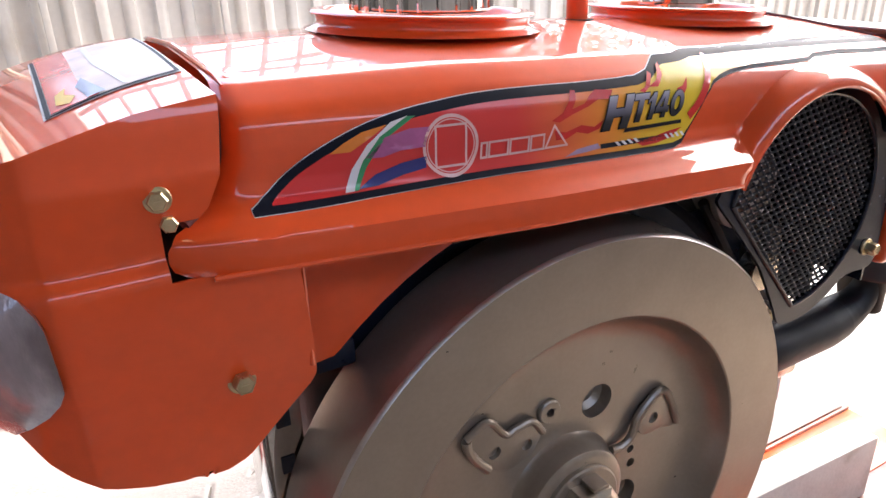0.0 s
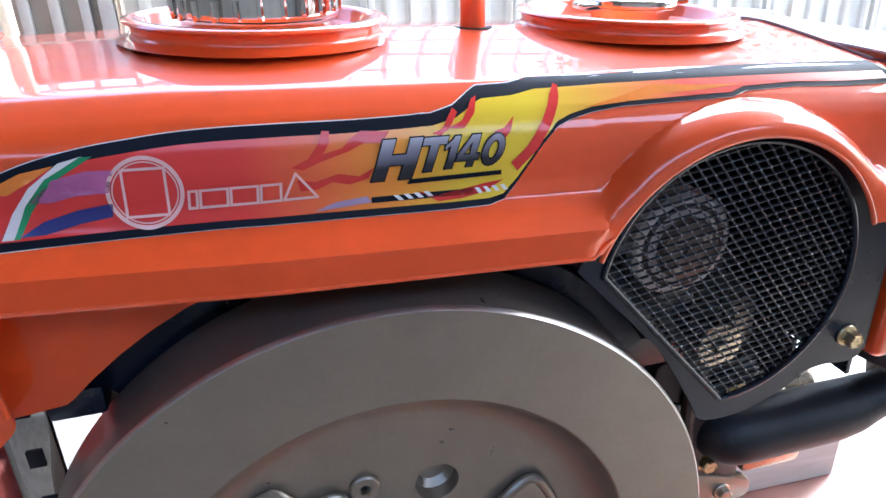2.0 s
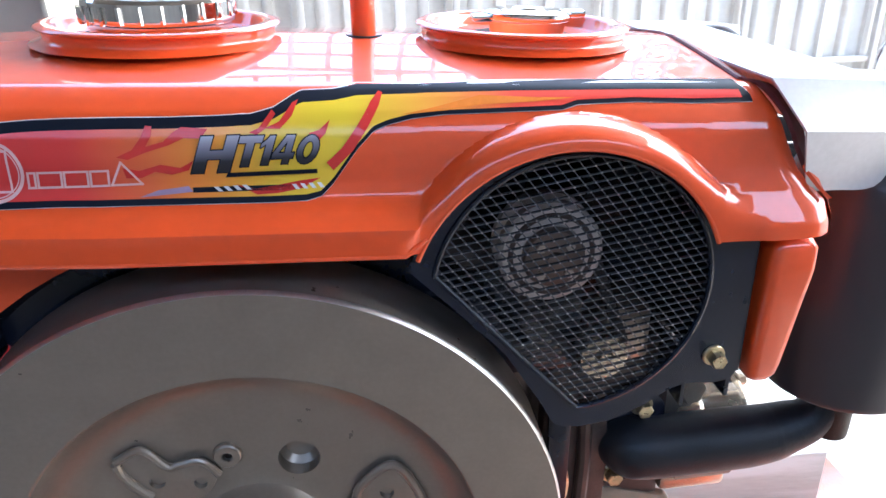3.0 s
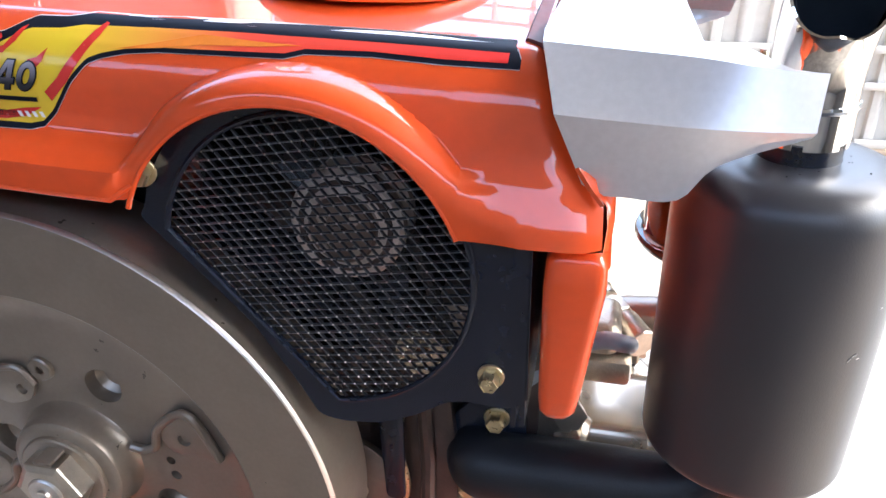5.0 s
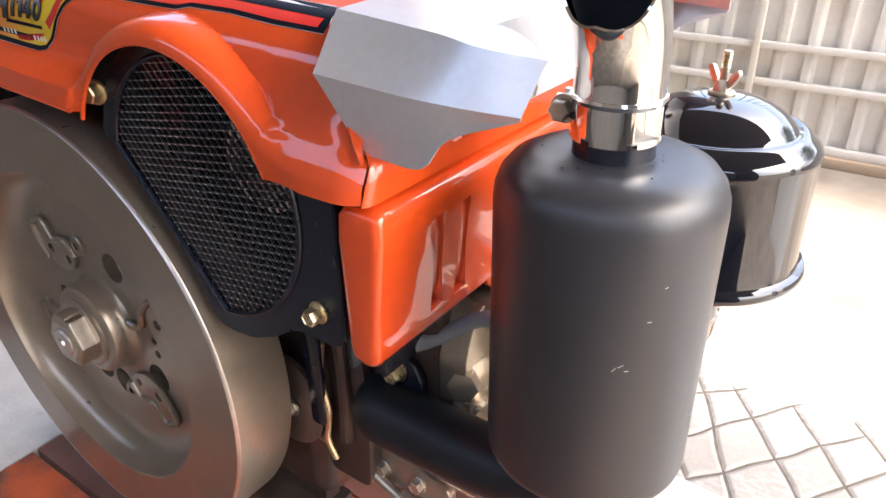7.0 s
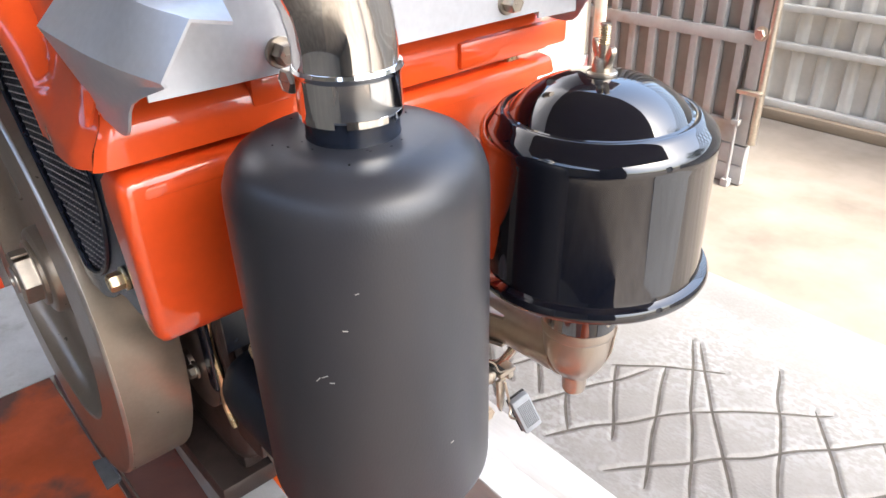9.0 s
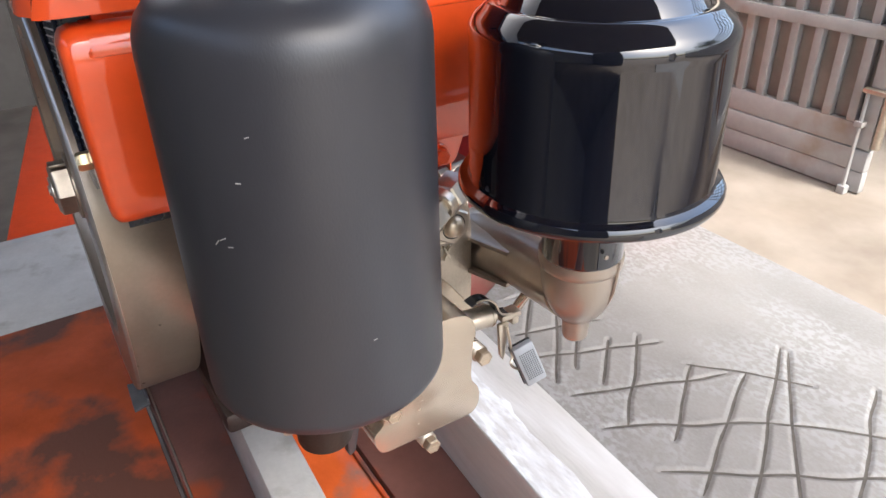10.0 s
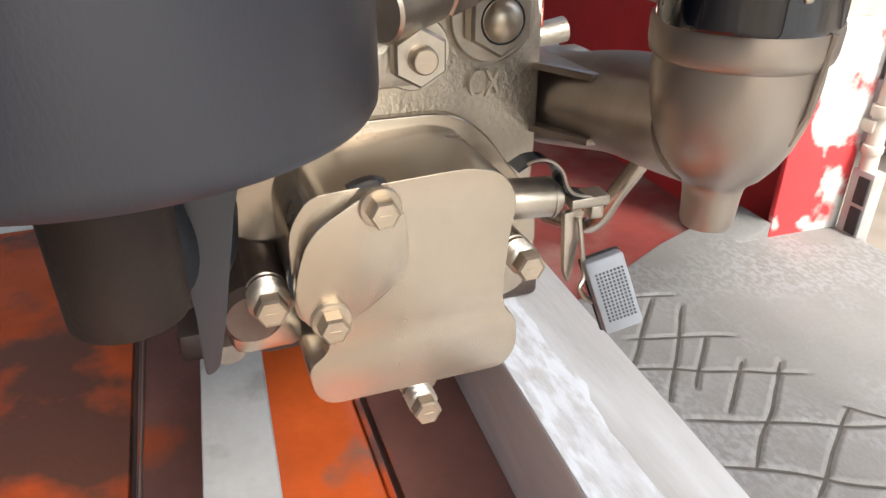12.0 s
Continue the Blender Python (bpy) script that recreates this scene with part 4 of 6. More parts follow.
for text, x, z, height, width in (("H", 0.0005, 0.5874, 0.0192, 0.0205), ("T", 0.0222, 0.5895, 0.0160, 0.0122), ("1", 0.0342, 0.5897, 0.0152, 0.0078), ("4", 0.0420, 0.5897, 0.0150, 0.0112), ("0", 0.0545, 0.5890, 0.0150, 0.0112)):
    lettering(text, x, z, height, width, 0.40)
decal("underline", [[(0.018, 0.5841), (0.067, 0.5832), (0.067, 0.5856), (0.0195, 0.5865)]], decal_black, G + 0.0004, side)
decal("accent_bar", [[(0.0, 0.5770), (0.0, 0.5797), (0.052, 0.5778), (0.051, 0.5751)]], decal_black, G, side)
for k in range(4):
    decal("tick", [[(0.0135 + 0.005 * k, 0.5768), (0.0160 + 0.005 * k, 0.5767), (0.0135 + 0.005 * k, 0.5793), (0.0110 + 0.005 * k, 0.5794)]], decal_white, G + 0.0004, side)
    decal("tick", [[(0.0545 + 0.0045 * k, 0.5752), (0.0568 + 0.0045 * k, 0.5751), (0.0548 + 0.0045 * k, 0.5779), (0.0525 + 0.0045 * k, 0.5780)]], decal_white, G + 0.0004, side)


# ---- filler necks on the hood ----
tilt = Vector((0.05, 0, 1)).normalized()


def filler(x, y, ring_r, cap_r, name):
    z = hood_top(x)
    ring = part(name, lathe([(cap_r + 0.006, 0.0008), (ring_r - 0.0155, 0.0010), (ring_r - 0.0140, 0.0020), (ring_r - 0.0118, 0.0082), (ring_r - 0.0105, 0.0098), (ring_r - 0.0085, 0.0106), (ring_r - 0.0040, 0.0106), (ring_r - 0.0010, 0.0100), (ring_r, 0.0088), (ring_r - 0.0008, 0.0078), (ring_r - 0.0036, 0.0070), (ring_r - 0.0046, 0.0030), (ring_r - 0.0036, 0.0010), (ring_r - 0.0010, -0.0004), (ring_r + 0.004, -0.0022)], (x, y, z), tilt, 96), orange, hood, "raised orange rim round a filler cap", 50)
    part("well_gap", lathe([(0.0, 0.0004), (cap_r + 0.0065, 0.0006), (cap_r + 0.007, 0.0003)], (x, y, z), tilt, 48), black_matt, hood)
    return z


zl = filler(-0.0375, MID, 0.079, 0.049, "fuel_filler_rim")
part("fuel_cap", lathe([(0, 0.002), (0.046, 0.002), (0.047, 0.010), (0.049, 0.011), (0.049, 0.024), (0.047, 0.0265), (0.040, 0.0275), (0.036, 0.0262), (0.018, 0.0262), (0.014, 0.0285), (0, 0.0290)], (-0.0375, MID, zl), tilt, 72), chrome, hood, "chromed fuel cap under clear wrap")
for k in range(24):
    a = 2 * math.pi * k / 24
    part("cap_flute", tube([(-0.0375 + 0.0495 * math.cos(a), MID + 0.0495 * math.sin(a), zl + 0.012), (-0.0375 + 0.0495 * math.cos(a), MID + 0.0495 * math.sin(a), zl + 0.023)], 0.0018, 6), chrome, hood)
zr = filler(0.212, MID, 0.0765, 0.034, "radiator_filler_rim")
part("radiator_neck", lathe([(0, 0), (0.0270, 0), (0.0275, 0.001), (0.0270, 0.003), (0.0270, 0.0125), (0, 0.0125)], (0.216, MID, zr), tilt, 48), chrome, hood, "bright radiator filler neck")
part("radiator_cap", lathe([(0, 0.0115), (0.0300, 0.0115), (0.0312, 0.0122), (0.0312, 0.0165), (0.0300, 0.0176), (0.0270, 0.0182), (0.012, 0.0188), (0.0105, 0.0200), (0.008, 0.0206), (0, 0.0208)], (0.216, MID, zr), tilt, 56), chrome, hood, "chromed radiator cap with two ears")
for s in (-1, 1):
    part("cap_ear", rbox((0.216 + s * 0.0315 - 0.009, MID - 0.0100, zr + 0.0118), (0.216 + s * 0.0325 + 0.009, MID + 0.0100, zr + 0.0172), 0.0025), chrome, hood)
part("lifting_rod", tube(curve([(0.099, 0.152, 0.610), (0.099, 0.152, 0.645), (0.101, 0.153, 0.68), (0.112, 0.155, 0.72), (0.14, MID, 0.74), (0.17, MID, 0.72)], 8), 0.0085, 16), orange, hood, "orange lifting eye rod")
part("rod_hole", lathe([(0.0, 0.0008), (0.013, 0.0010), (0.0135, 0.0004)], (0.099, 0.152, hood_top(0.099)), tilt, 32), black_matt, hood)


# ---- front cover with headlight ----
def build_front():
    y0 = 0.018
    plan = [(-0.187, y0), (-0.285, y0), (-0.305, y0 + 0.004), (-0.323, y0 + 0.016), (-0.336, y0 + 0.038), (-0.342, y0 + 0.07), (-0.344, MID)]

    fall = np.polyfit([0.0, 0.009, 0.022, 0.039, 0.056, 0.073, 0.092, 0.116, 0.137], [0.586, 0.599, 0.6085, 0.6155, 0.6212, 0.6252, 0.6285, 0.6318, 0.6350], 5)

    def crown(x):
        """The lid's fall towards the nose."""
        return float(np.polyval(fall, min(max(x + 0.344, 0.0), 0.137)))

    def lid_z(x, y):
        return crown(x) + 0.004 * math.sin(min(1.0, max(0.0, (min(y, 2 * MID - y) - 0.014) / (MID - 0.014))) * math.pi / 2)

    line = curve([(x, y, 0) for x, y in plan], 10)
    line_x = [p.x for p in line]
    line_s = list(np.linspace(0, 1, len(line)))

    def spot(x_or_s, by_x):
        s_at = float(np.interp(-x_or_s, [-q for q in line_x], line_s)) if by_x else x_or_s
        k = min(int(s_at * (len(line) - 1)), len(line) - 2)
        f = s_at * (len(line) - 1) - k
        return line[k].lerp(line[k + 1], f), s_at

    def left_end(z):
        if z >= 0.500:
            return 1.0
        return spot(float(np.interp(z, [0.4320, 0.4335, 0.437, 0.445, 0.454, 0.464, 0.484, 0.500], [-0.246, -0.256, -0.274, -0.2975, -0.310, -0.3190, -0.330, -0.343])), True)[1]

    def right_end(z):
        if z < 0.5540:
            x = float(np.interp(z, [0.4320, 0.4340, 0.4370, 0.4546, 0.4725, 0.4765, 0.481, 0.50, 0.546], [-0.2400, -0.2320, -0.2265, -0.2080, -0.1885, -0.1858, -0.1852, -0.1862, -0.1915]))
        elif z < 0.581:
            x = -0.2515
        else:
            x = hood_front(z) - 0.0055
        return x

    def bulge(x, z):
        return float(np.interp(z, [0.43, 0.475, 0.549, 0.556, 0.559, 0.563, 0.566, 0.570, 0.601, 0.6035, 0.606, 0.609, 0.622, 0.630, 0.640], [0.0065, 0.003, -0.0105, -0.0108, -0.0098, -0.0050, -0.0040, -0.0040, -0.0076, -0.0074, -0.0066, -0.0060, -0.0040, -0.0010, 0.0060]))

    def place(x, p, z):
        t = z if z < 0.5812 else 0.5812 + (crown(x) - 0.5812) * (z - 0.5812) / 0.0548
        nose = max(0.0, (t - 0.575) / 0.055) ** 2 * 0.016 * (1 - min(1, max(0, (x + 0.335) / 0.03)))
        return (x + nose, p.y + bulge(x, t), t)

    STEP_X, STEP_Z = -0.2515, 0.5545
    rows, skirt = [], []
    for z in list(np.linspace(0.4322, STEP_Z, 44)) + list(np.linspace(0.5565, 0.5808, 14)) + list(np.linspace(0.5812, 0.6360, 26)):
        sl, lower = left_end(z), z <= STEP_Z + 1e-6
        x_end = STEP_X if lower else right_end(z)
        _, sr = spot(x_end, True)
        row = []
        for k in range(37):
            p, _ = spot(sr + (sl - sr) * k / 36, False)
            row.append(place(x_end if k == 0 else p.x, p, z))
        rows.append(row)
        if lower:
            x_right = right_end(min(z, 0.5535))
            row = []
            for k in range(11):
                x = x_right + (STEP_X - x_right) * k / 10
                row.append(place(x, spot(min(x, -0.187), True)[0], z))
            skirt.append(row)
    lid = [[(x, y1 + (MID - y1) * j / 8, z1 + 0.004 * math.sin(j / 8 * math.pi / 2)) for j in range(9)] for x, y1, z1 in rows[-1]]
    bm = join(sheet(rows), sheet(skirt), sheet(lid))
    far = bmesh.ops.duplicate(bm, geom=bm.verts[:] + bm.edges[:] + bm.faces[:])
    for v in [g for g in far["geom"] if isinstance(g, bmesh.types.BMVert)]:
        v.co.y = 2 * MID - v.co.y
    bmesh.ops.remove_doubles(bm, verts=bm.verts, dist=0.0004)
    cover = part("front_cover", thick(bm, -0.0015), orange, engine, "glossy orange front cover with two bolts", 45)
    part("cover_flange", tube([(-0.1875, y0 - 0.0005, z) for z in np.linspace(0.484, 0.550, 6)], 0.0016, 8), orange, cover)
    bolt(cover, (-0.2505, 0.0108, 0.5935), (-0.15, -1, 0.05), 0.0082, 0.0045, zinc, label="yellow zinc flange bolt")
    bolt(cover, (-0.2475, 0.0105, 0.5815), (-0.15, -1, 0.05), 0.007, 0.004, zinc, washer=False, label="small brass screw", mark=False)
    bolt(cover, (-0.226, 0.019, 0.4875), (0, -1, 0.1), 0.0100, 0.0075, zinc, label="yellow zinc hex bolt")
    part("slot", rbox((-0.2215, 0.0165, 0.491), (-0.2165, 0.0178, 0.4955), 0.0005), black_matt, cover)
    # headlight set into the nose corner
    rows = []
    for k in range(13):
        v = k / 12
        z = 0.484 + 0.082 * v
        start = float(np.interp(v, [0, 0.12, 0.22, 0.34, 0.75, 0.88, 0.96, 1.0], [-0.327, -0.316, -0.3075, -0.3035, -0.3045, -0.3075, -0.314, -0.326]))
        _, s0 = spot(start, True)
        row = []
        for j in range(15):
            u = j / 14
            p, _ = spot(s0 + (1.0 - s0) * u, False)
            swell = 0.007 * math.sin(min(1.0, u * 3) * math.pi / 2) * math.sin(math.pi * min(1, max(0, v * 1.02))) ** 0.4 + 0.0015
            out = Vector((p.x + 0.27, p.y - 0.10)).normalized() * swell
            row.append((p.x + out.x, p.y + bulge(p.x, z) + out.y - 0.0005, z))
        rows.append(row)
    lens = part("headlight", thick(sheet(rows), -0.003), lens_grey, cover, "ribbed headlight lens with reflections put into its grey", 60)
    for k in range(22):
        z = 0.494 + 0.0033 * k
        v = (z - 0.484) / 0.082
        row = rows[min(12, int(round(v * 12)))]
        part("lens_rib", tube([(x * 1.0005 - 0.0002, y - 0.0006, z) for x, y, _ in row[2:10:2]], 0.0010, 5), lens_grey, lens)
    # top decal: a white-edged black border round a red, blue and yellow print that fades to white
    def printed(name, poly, mat, lift, label=""):
        bm = bmesh.new()
        bm.faces.new([bm.verts.new((x, y, 0)) for x, y in poly])
        for n, span in (((1, 0, 0), np.arange(-0.29, -0.20, 0.006)), ((0, 1, 0), np.arange(0.04, 0.30, 0.012))):
            for v in span:
                bmesh.ops.bisect_plane(bm, geom=bm.verts[:] + bm.edges[:] + bm.faces[:], plane_co=Vector(n) * v, plane_no=n)
        for v in bm.verts:
            v.co.z = lid_z(v.co.x, v.co.y) + 0.0012 + lift
        return part(name, bm, mat, cover, label, 60)

    def drawn_in(w):
        return [(-0.2860 + w, 0.052 + w), (-0.2190 - w, 0.078 + w), (-0.2150 - w, 0.262 - w), (-0.2860 + w, 0.262 - w)]

    printed("top_decal", drawn_in(0.0), decal_white, 0.0008, "white-edged printed decal on the cover's top")
    printed("decal_border", drawn_in(0.0010), decal_black, 0.0011, "black decal border")
    printed("decal_print", drawn_in(0.0032), top_print, 0.0014, "pale printed ground")
    printed("swoosh", [(-0.2825, 0.0560), (-0.2600, 0.0650), (-0.2660, 0.1100), (-0.2640, 0.2560), (-0.2825, 0.2560)], decal_red, 0.0017)
    printed("flame", [(-0.2795, 0.0680), (-0.2735, 0.0640), (-0.2700, 0.0760), (-0.2745, 0.0850), (-0.2730, 0.1000), (-0.2785, 0.0900)], decal_yellow, 0.0020)
    printed("swoosh", [(-0.2655, 0.0640), (-0.2570, 0.0680), (-0.2600, 0.0860), (-0.2640, 0.1150), (-0.2685, 0.0950)], decal_blue, 0.0020)
    printed("stripe", [(-0.2480, 0.0720), (-0.2450, 0.0735), (-0.2520, 0.1500), (-0.2500, 0.2560), (-0.2540, 0.2560), (-0.2550, 0.1500)], decal_grey, 0.0017)
    return cover


top_print = material("top_decal_print", (0.62, 0.50, 0.47), 0.35, 0, 0.15, 30, second=(0.40, 0.36, 0.42), cover=0.60, stain=26, edge=0.05, spec=0.15)
decal_yellow = material("decal_yellow", (0.76, 0.50, 0.04), 0.3, 0, 0.1, 30, spec=0.2)
build_front()


# ---- flywheel ----
def build_flywheel():
    c = Vector((0, 0, 0.305))
    body = lathe([(0, 0.058), (0.2126, 0.058), (0.2136, 0.056), (0.2136, 0.0026), (0.2118, 0.0), (0.1555, 0.0), (0.1542, 0.0008), (0.1535, 0.003), (0.1518, 0.0085), (0.1485, 0.0150), (0.1435, 0.0205), (0.136, 0.0250), (0.127, 0.0275), (0.115, 0.0285),
                  (0.062, 0.0295), (0.054, 0.0290), (0.0490, 0.0272), (0.0462, 0.0235), (0.0450, 0.0180), (0.0443, 0.0120), (0.0432, 0.0088), (0.0410, 0.0070), (0.0385, 0.0064), (0.0360, 0.0062), (0, 0.0062)], c, "y", 144)

    def hole(x, z, r, deep=0.012, y=0.0):
        return lathe([(0, y), (r, y), (r, 0.03 + deep), (r * 0.7, 0.03 + deep + r * 0.3), (0, 0.03 + deep + r * 0.3)], (x, 0, z), "y", 24)

    cutters = []
    for s in (1, -1):
        for x, dz, r, deep in ((0.032, 0.066, 0.0145, 0.010), (-0.015, 0.0755, 0.0036, 0.008), (0.0735, -0.010, 0.0042, 0.008), (0.072, 0.004, 0.0036, 0.008)):
            cutters.append(hole(s * x, 0.305 + s * dz, r, deep))
    for x, dz in ((0.066, -0.040), (-0.066, 0.0), (0.0, -0.072)):
        cutters.append(hole(x, 0.305 + dz, 0.0145, 0.010))
    wheel = part("flywheel", carved("flywheel", body, cutters), bronze, engine, "bronze-grey painted flywheel with dished face", 30)
    part("rim_edge", lathe([(0.2134, 0.0030), (0.2138, 0.0027), (0.2137, 0.0022), (0.2123, 0.0003), (0.2118, -0.0002), (0.2114, 0.0004), (0.2134, 0.0030)], c, "y", 144), bronze_edge, wheel, "bare bright rim edge")
    # raised lugs, one set turned against the other
    lugs = [[(-0.088, 0.080), (-0.072, 0.090), (-0.066, 0.088), (-0.053, 0.072), (-0.046, 0.074), (-0.033, 0.076), (-0.022, 0.062), (-0.030, 0.047), (-0.050, 0.040), (-0.064, 0.045), (-0.080, 0.060)],
            [(0.070, 0.034), (0.088, 0.052), (0.098, 0.055), (0.112, 0.030), (0.118, 0.014), (0.110, 0.013), (0.100, 0.018), (0.085, 0.015), (0.076, 0.020)]]
    holes = [[(-0.0635, 0.0605, 0.0052), (-0.0355, 0.0560, 0.0045)], [(0.0905, 0.0300, 0.0050)]]
    for s in (1, -1):
        for poly, hs in zip(lugs, holes):
            outline = round_poly([(s * x, 0.305 + s * z) for x, z in poly], 0.006, 3)
            pad = prism(outline, "xz", 0.0252, 0.034, 0.0014, 3)
            cuts = [lathe([(0, 0.0), (r, 0.0), (r, 0.038), (0, 0.038)], (s * x, 0, 0.305 + s * z), "y", 20) for x, z, r in hs]
            part("lug", carved("lug", pad, cuts), bronze, wheel, "", 30)
            for x, z, r in hs:
                part("threaded_hole", lathe([(0, 0.031), (r * 0.98, 0.031), (r * 1.02, 0.0305)], (s * x, 0, 0.305 + s * z), "y", 16), black_satin, wheel)
        wall = [(s * x, 0.0245, 0.305 + s * z) for x, z in ((0.046, 0.017), (0.056, 0.016), (0.066, 0.021), (0.069, 0.030), (0.071, 0.037), (0.080, 0.047), (0.092, 0.055), (0.101, 0.052), (0.110, 0.036), (0.117, 0.017))]
        part("lug_wall", tube(curve(wall, 5), 0.0034, 10), bronze, wheel)
        wall = [(s * x, 0.0250, 0.305 + s * z) for x, z in ((-0.0865, 0.0800), (-0.0850, 0.0715), (-0.0785, 0.0600), (-0.0690, 0.0490))]
        part("lug_wall", tube(curve(wall, 5), 0.0036, 10), bronze, wheel)
        wall = [(s * x, 0.0252, 0.305 + s * z) for x, z in ((-0.022, 0.062), (-0.032, 0.075), (-0.046, 0.074), (-0.055, 0.073), (-0.069, 0.089), (-0.087, 0.081))]
        part("lug_wall", tube(curve(wall, 5), 0.0028, 10), bronze, wheel)
        part("boss", lathe([(0.0036, 0.0255), (0.0085, 0.0255), (0.0095, 0.0265), (0.0102, 0.031)], (s * -0.015, 0, 0.305 + s * 0.0755), "y", 24), bronze, wheel)
    part("thrust_washer", lathe([(0.012, 0.0020), (0.0325, 0.0020), (0.0338, 0.0030), (0.0340, 0.0066), (0.0, 0.0066)], c, "y", 48), bronze, wheel)
    nut = part("hub_nut", lathe([(0.0, -0.0145), (0.0215, -0.0145), (0.0262, -0.0122), (0.0268, -0.0110), (0.0268, 0.0026), (0, 0.0026)], c, "y", 6), steel, wheel, "large bright hex nut", 20)
    part("shaft_end", lathe([(0, -0.0185), (0.005, -0.0185), (0.0055, -0.0165), (0.0125, -0.0165), (0.0138, -0.0152), (0.0138, -0.010)], c, "y", 32), bronze_edge, wheel)
    part("lock_tab", rbox((-0.004, -0.013, 0.330), (0.010, 0.0065, 0.333), 0.001), bronze, wheel)


build_flywheel()

# ---- crankcase, cylinder block and feet ----
crank = part("crankcase", join(rbox((-0.17, 0.085, 0.14), (0.215, 0.235, 0.50), 0.02, 3), rbox((0.20, 0.10, 0.19), (0.335, 0.225, 0.40), 0.012, 2)), dark_casting, engine, "dark bronze-grey crankcase")
for ya, yb in ((0.060, 0.118), (0.268, 0.325)):
    part("mounting_foot", rbox((-0.16, ya, 0.112), (0.215, yb, 0.135), 0.005), dark_casting, crank)
    part("foot_web", rbox((-0.12, min(ya + 0.03, 0.2), 0.13), (0.205, min(ya + 0.05, 0.25), 0.20), 0.004), dark_casting, crank)
part("side_plate", prism(round_poly([(0.225, 0.20), (0.272, 0.20), (0.276, 0.30), (0.268, 0.385), (0.222, 0.385), (0.218, 0.30)], 0.01), "xz", 0.083, 0.102, 0.003), dark_casting, crank)
part("rib", tube([(0.252, 0.080, 0.36), (0.254, 0.080, 0.30), (0.252, 0.080, 0.25)], 0.006, 10), dark_casting, crank)
part("rib", tube([(0.228, 0.082, 0.345), (0.232, 0.082, 0.285)], 0.004, 8), dark_casting, crank)
part("lower_plate", prism(round_poly([(0.20, 0.195), (0.345, 0.205), (0.345, 0.225), (0.285, 0.245), (0.20, 0.255)], 0.008), "xz", 0.098, 0.108, 0.002), bronze, crank)
for x, z in ((0.276, 0.217), (0.314, 0.219)):
    bolt(crank, (x, 0.098, z), (0, -1, 0), 0.011, 0.006, steel)
part("control_rod", tube(curve([(0.212, 0.088, 0.228), (0.245, 0.090, 0.222), (0.290, 0.092, 0.200), (0.318, 0.092, 0.189)], 5), 0.0048, 12), steel, crank, "bright steel control rod")
part("rod_sleeve", tube([(0.296, 0.092, 0.1975), (0.320, 0.092, 0.188)], 0.0085, 12), steel, crank)
part("stop_lever", tube(curve([(0.236, 0.076, 0.345), (0.233, 0.074, 0.31), (0.238, 0.075, 0.275), (0.232, 0.076, 0.245), (0.238, 0.078, 0.222)], 5), 0.0030, 8), zinc, crank, "bent zinc wire lever")
part("lever_plate", prism(round_poly([(0.222, 0.262), (0.237, 0.262), (0.239, 0.355), (0.220, 0.355)], 0.006), "xz", 0.070, 0.074, 0.001), black_satin, crank, "dark lever plate")
part("cover_disc", lathe([(0, 0.066), (0.012, 0.066), (0.013, 0.070), (0.043, 0.0715), (0.046, 0.073), (0.046, 0.0785), (0, 0.080)], (0.186, 0, 0.268), "y", 40), crank_paint, crank, "round bronze-grey side cover")
bolt(crank, (0.200, 0.069, 0.268), (0, -1, 0), 0.011, 0.006, steel)

# dark shroud behind the flywheel, and the orange inner panel ahead of it
def shroud_row(a):
    """The shroud's section at an angle: its rolled lip comes forward over the wheel."""
    f = min(1.0, max(0.0, (math.degrees(a) - 62) / 25))
    f = f * f * (3 - 2 * f)
    w, lip = -0.0005 * f, 0.055 - 0.008 * f
    section = [(0.10, 0.064), (0.228 + w * 0.6, 0.064), (0.2325 + w, lip + 0.005), (0.234 + w, lip), (0.2355 + w, lip + 0.005), (0.2355 + w, 0.085), (0.10, 0.085)]
    return [(r * math.cos(a), y, 0.305 + r * math.sin(a)) for r, y in section]


part("flywheel_shroud", sheet([shroud_row(a) for a in np.linspace(radians(32), radians(134), 64)]), black_satin, engine, "black sheet shroud behind the flywheel")
part("inner_panel", prism([(-0.215, 0.468), (-0.187, 0.469), (-0.167, 0.4712), (-0.163, 0.474), (-0.151, 0.4845), (-0.135, 0.4967), (-0.117, 0.5082), (-0.099, 0.5176), (-0.085, 0.5236), (-0.085, 0.60), (-0.215, 0.60)], "xz", 0.040, 0.046), orange, engine, "orange inner side panel")
# added black sheet: the shade under the hood, which the wheel rim reflects
part("hood_shade_sheet", prism([(-0.085, 0.5236), (-0.060, 0.527), (0.115, 0.527), (0.115, 0.60), (-0.085, 0.60)], "xz", 0.038, 0.046), black_matt, engine, "black sheet added for the dark under the hood")
# added black block standing for the shaded gap at the notch
part("notch_shade", rbox((-0.262, 0.030, 0.530), (-0.205, 0.038, 0.590), 0.002), black_matt, engine, "black block added as shade behind the cover notch")
bracket = part("front_bracket", join(rbox((-0.212, 0.060, 0.30), (-0.185, 0.066, 0.50), 0.002), rbox((-0.212, 0.060, 0.30), (-0.206, 0.10, 0.50), 0.002)), chrome, engine, "bright metal bracket under the cover")
for z in (0.345, 0.385, 0.42, 0.455):
    part("slot", rbox((-0.202, 0.0585, z), (-0.193, 0.0598, z + 0.012), 0.0004), black_matt, bracket)
part("black_stay", rbox((-0.181, 0.047, 0.456), (-0.150, 0.066, 0.4745), 0.003), black_satin, engine, "black steel stay")
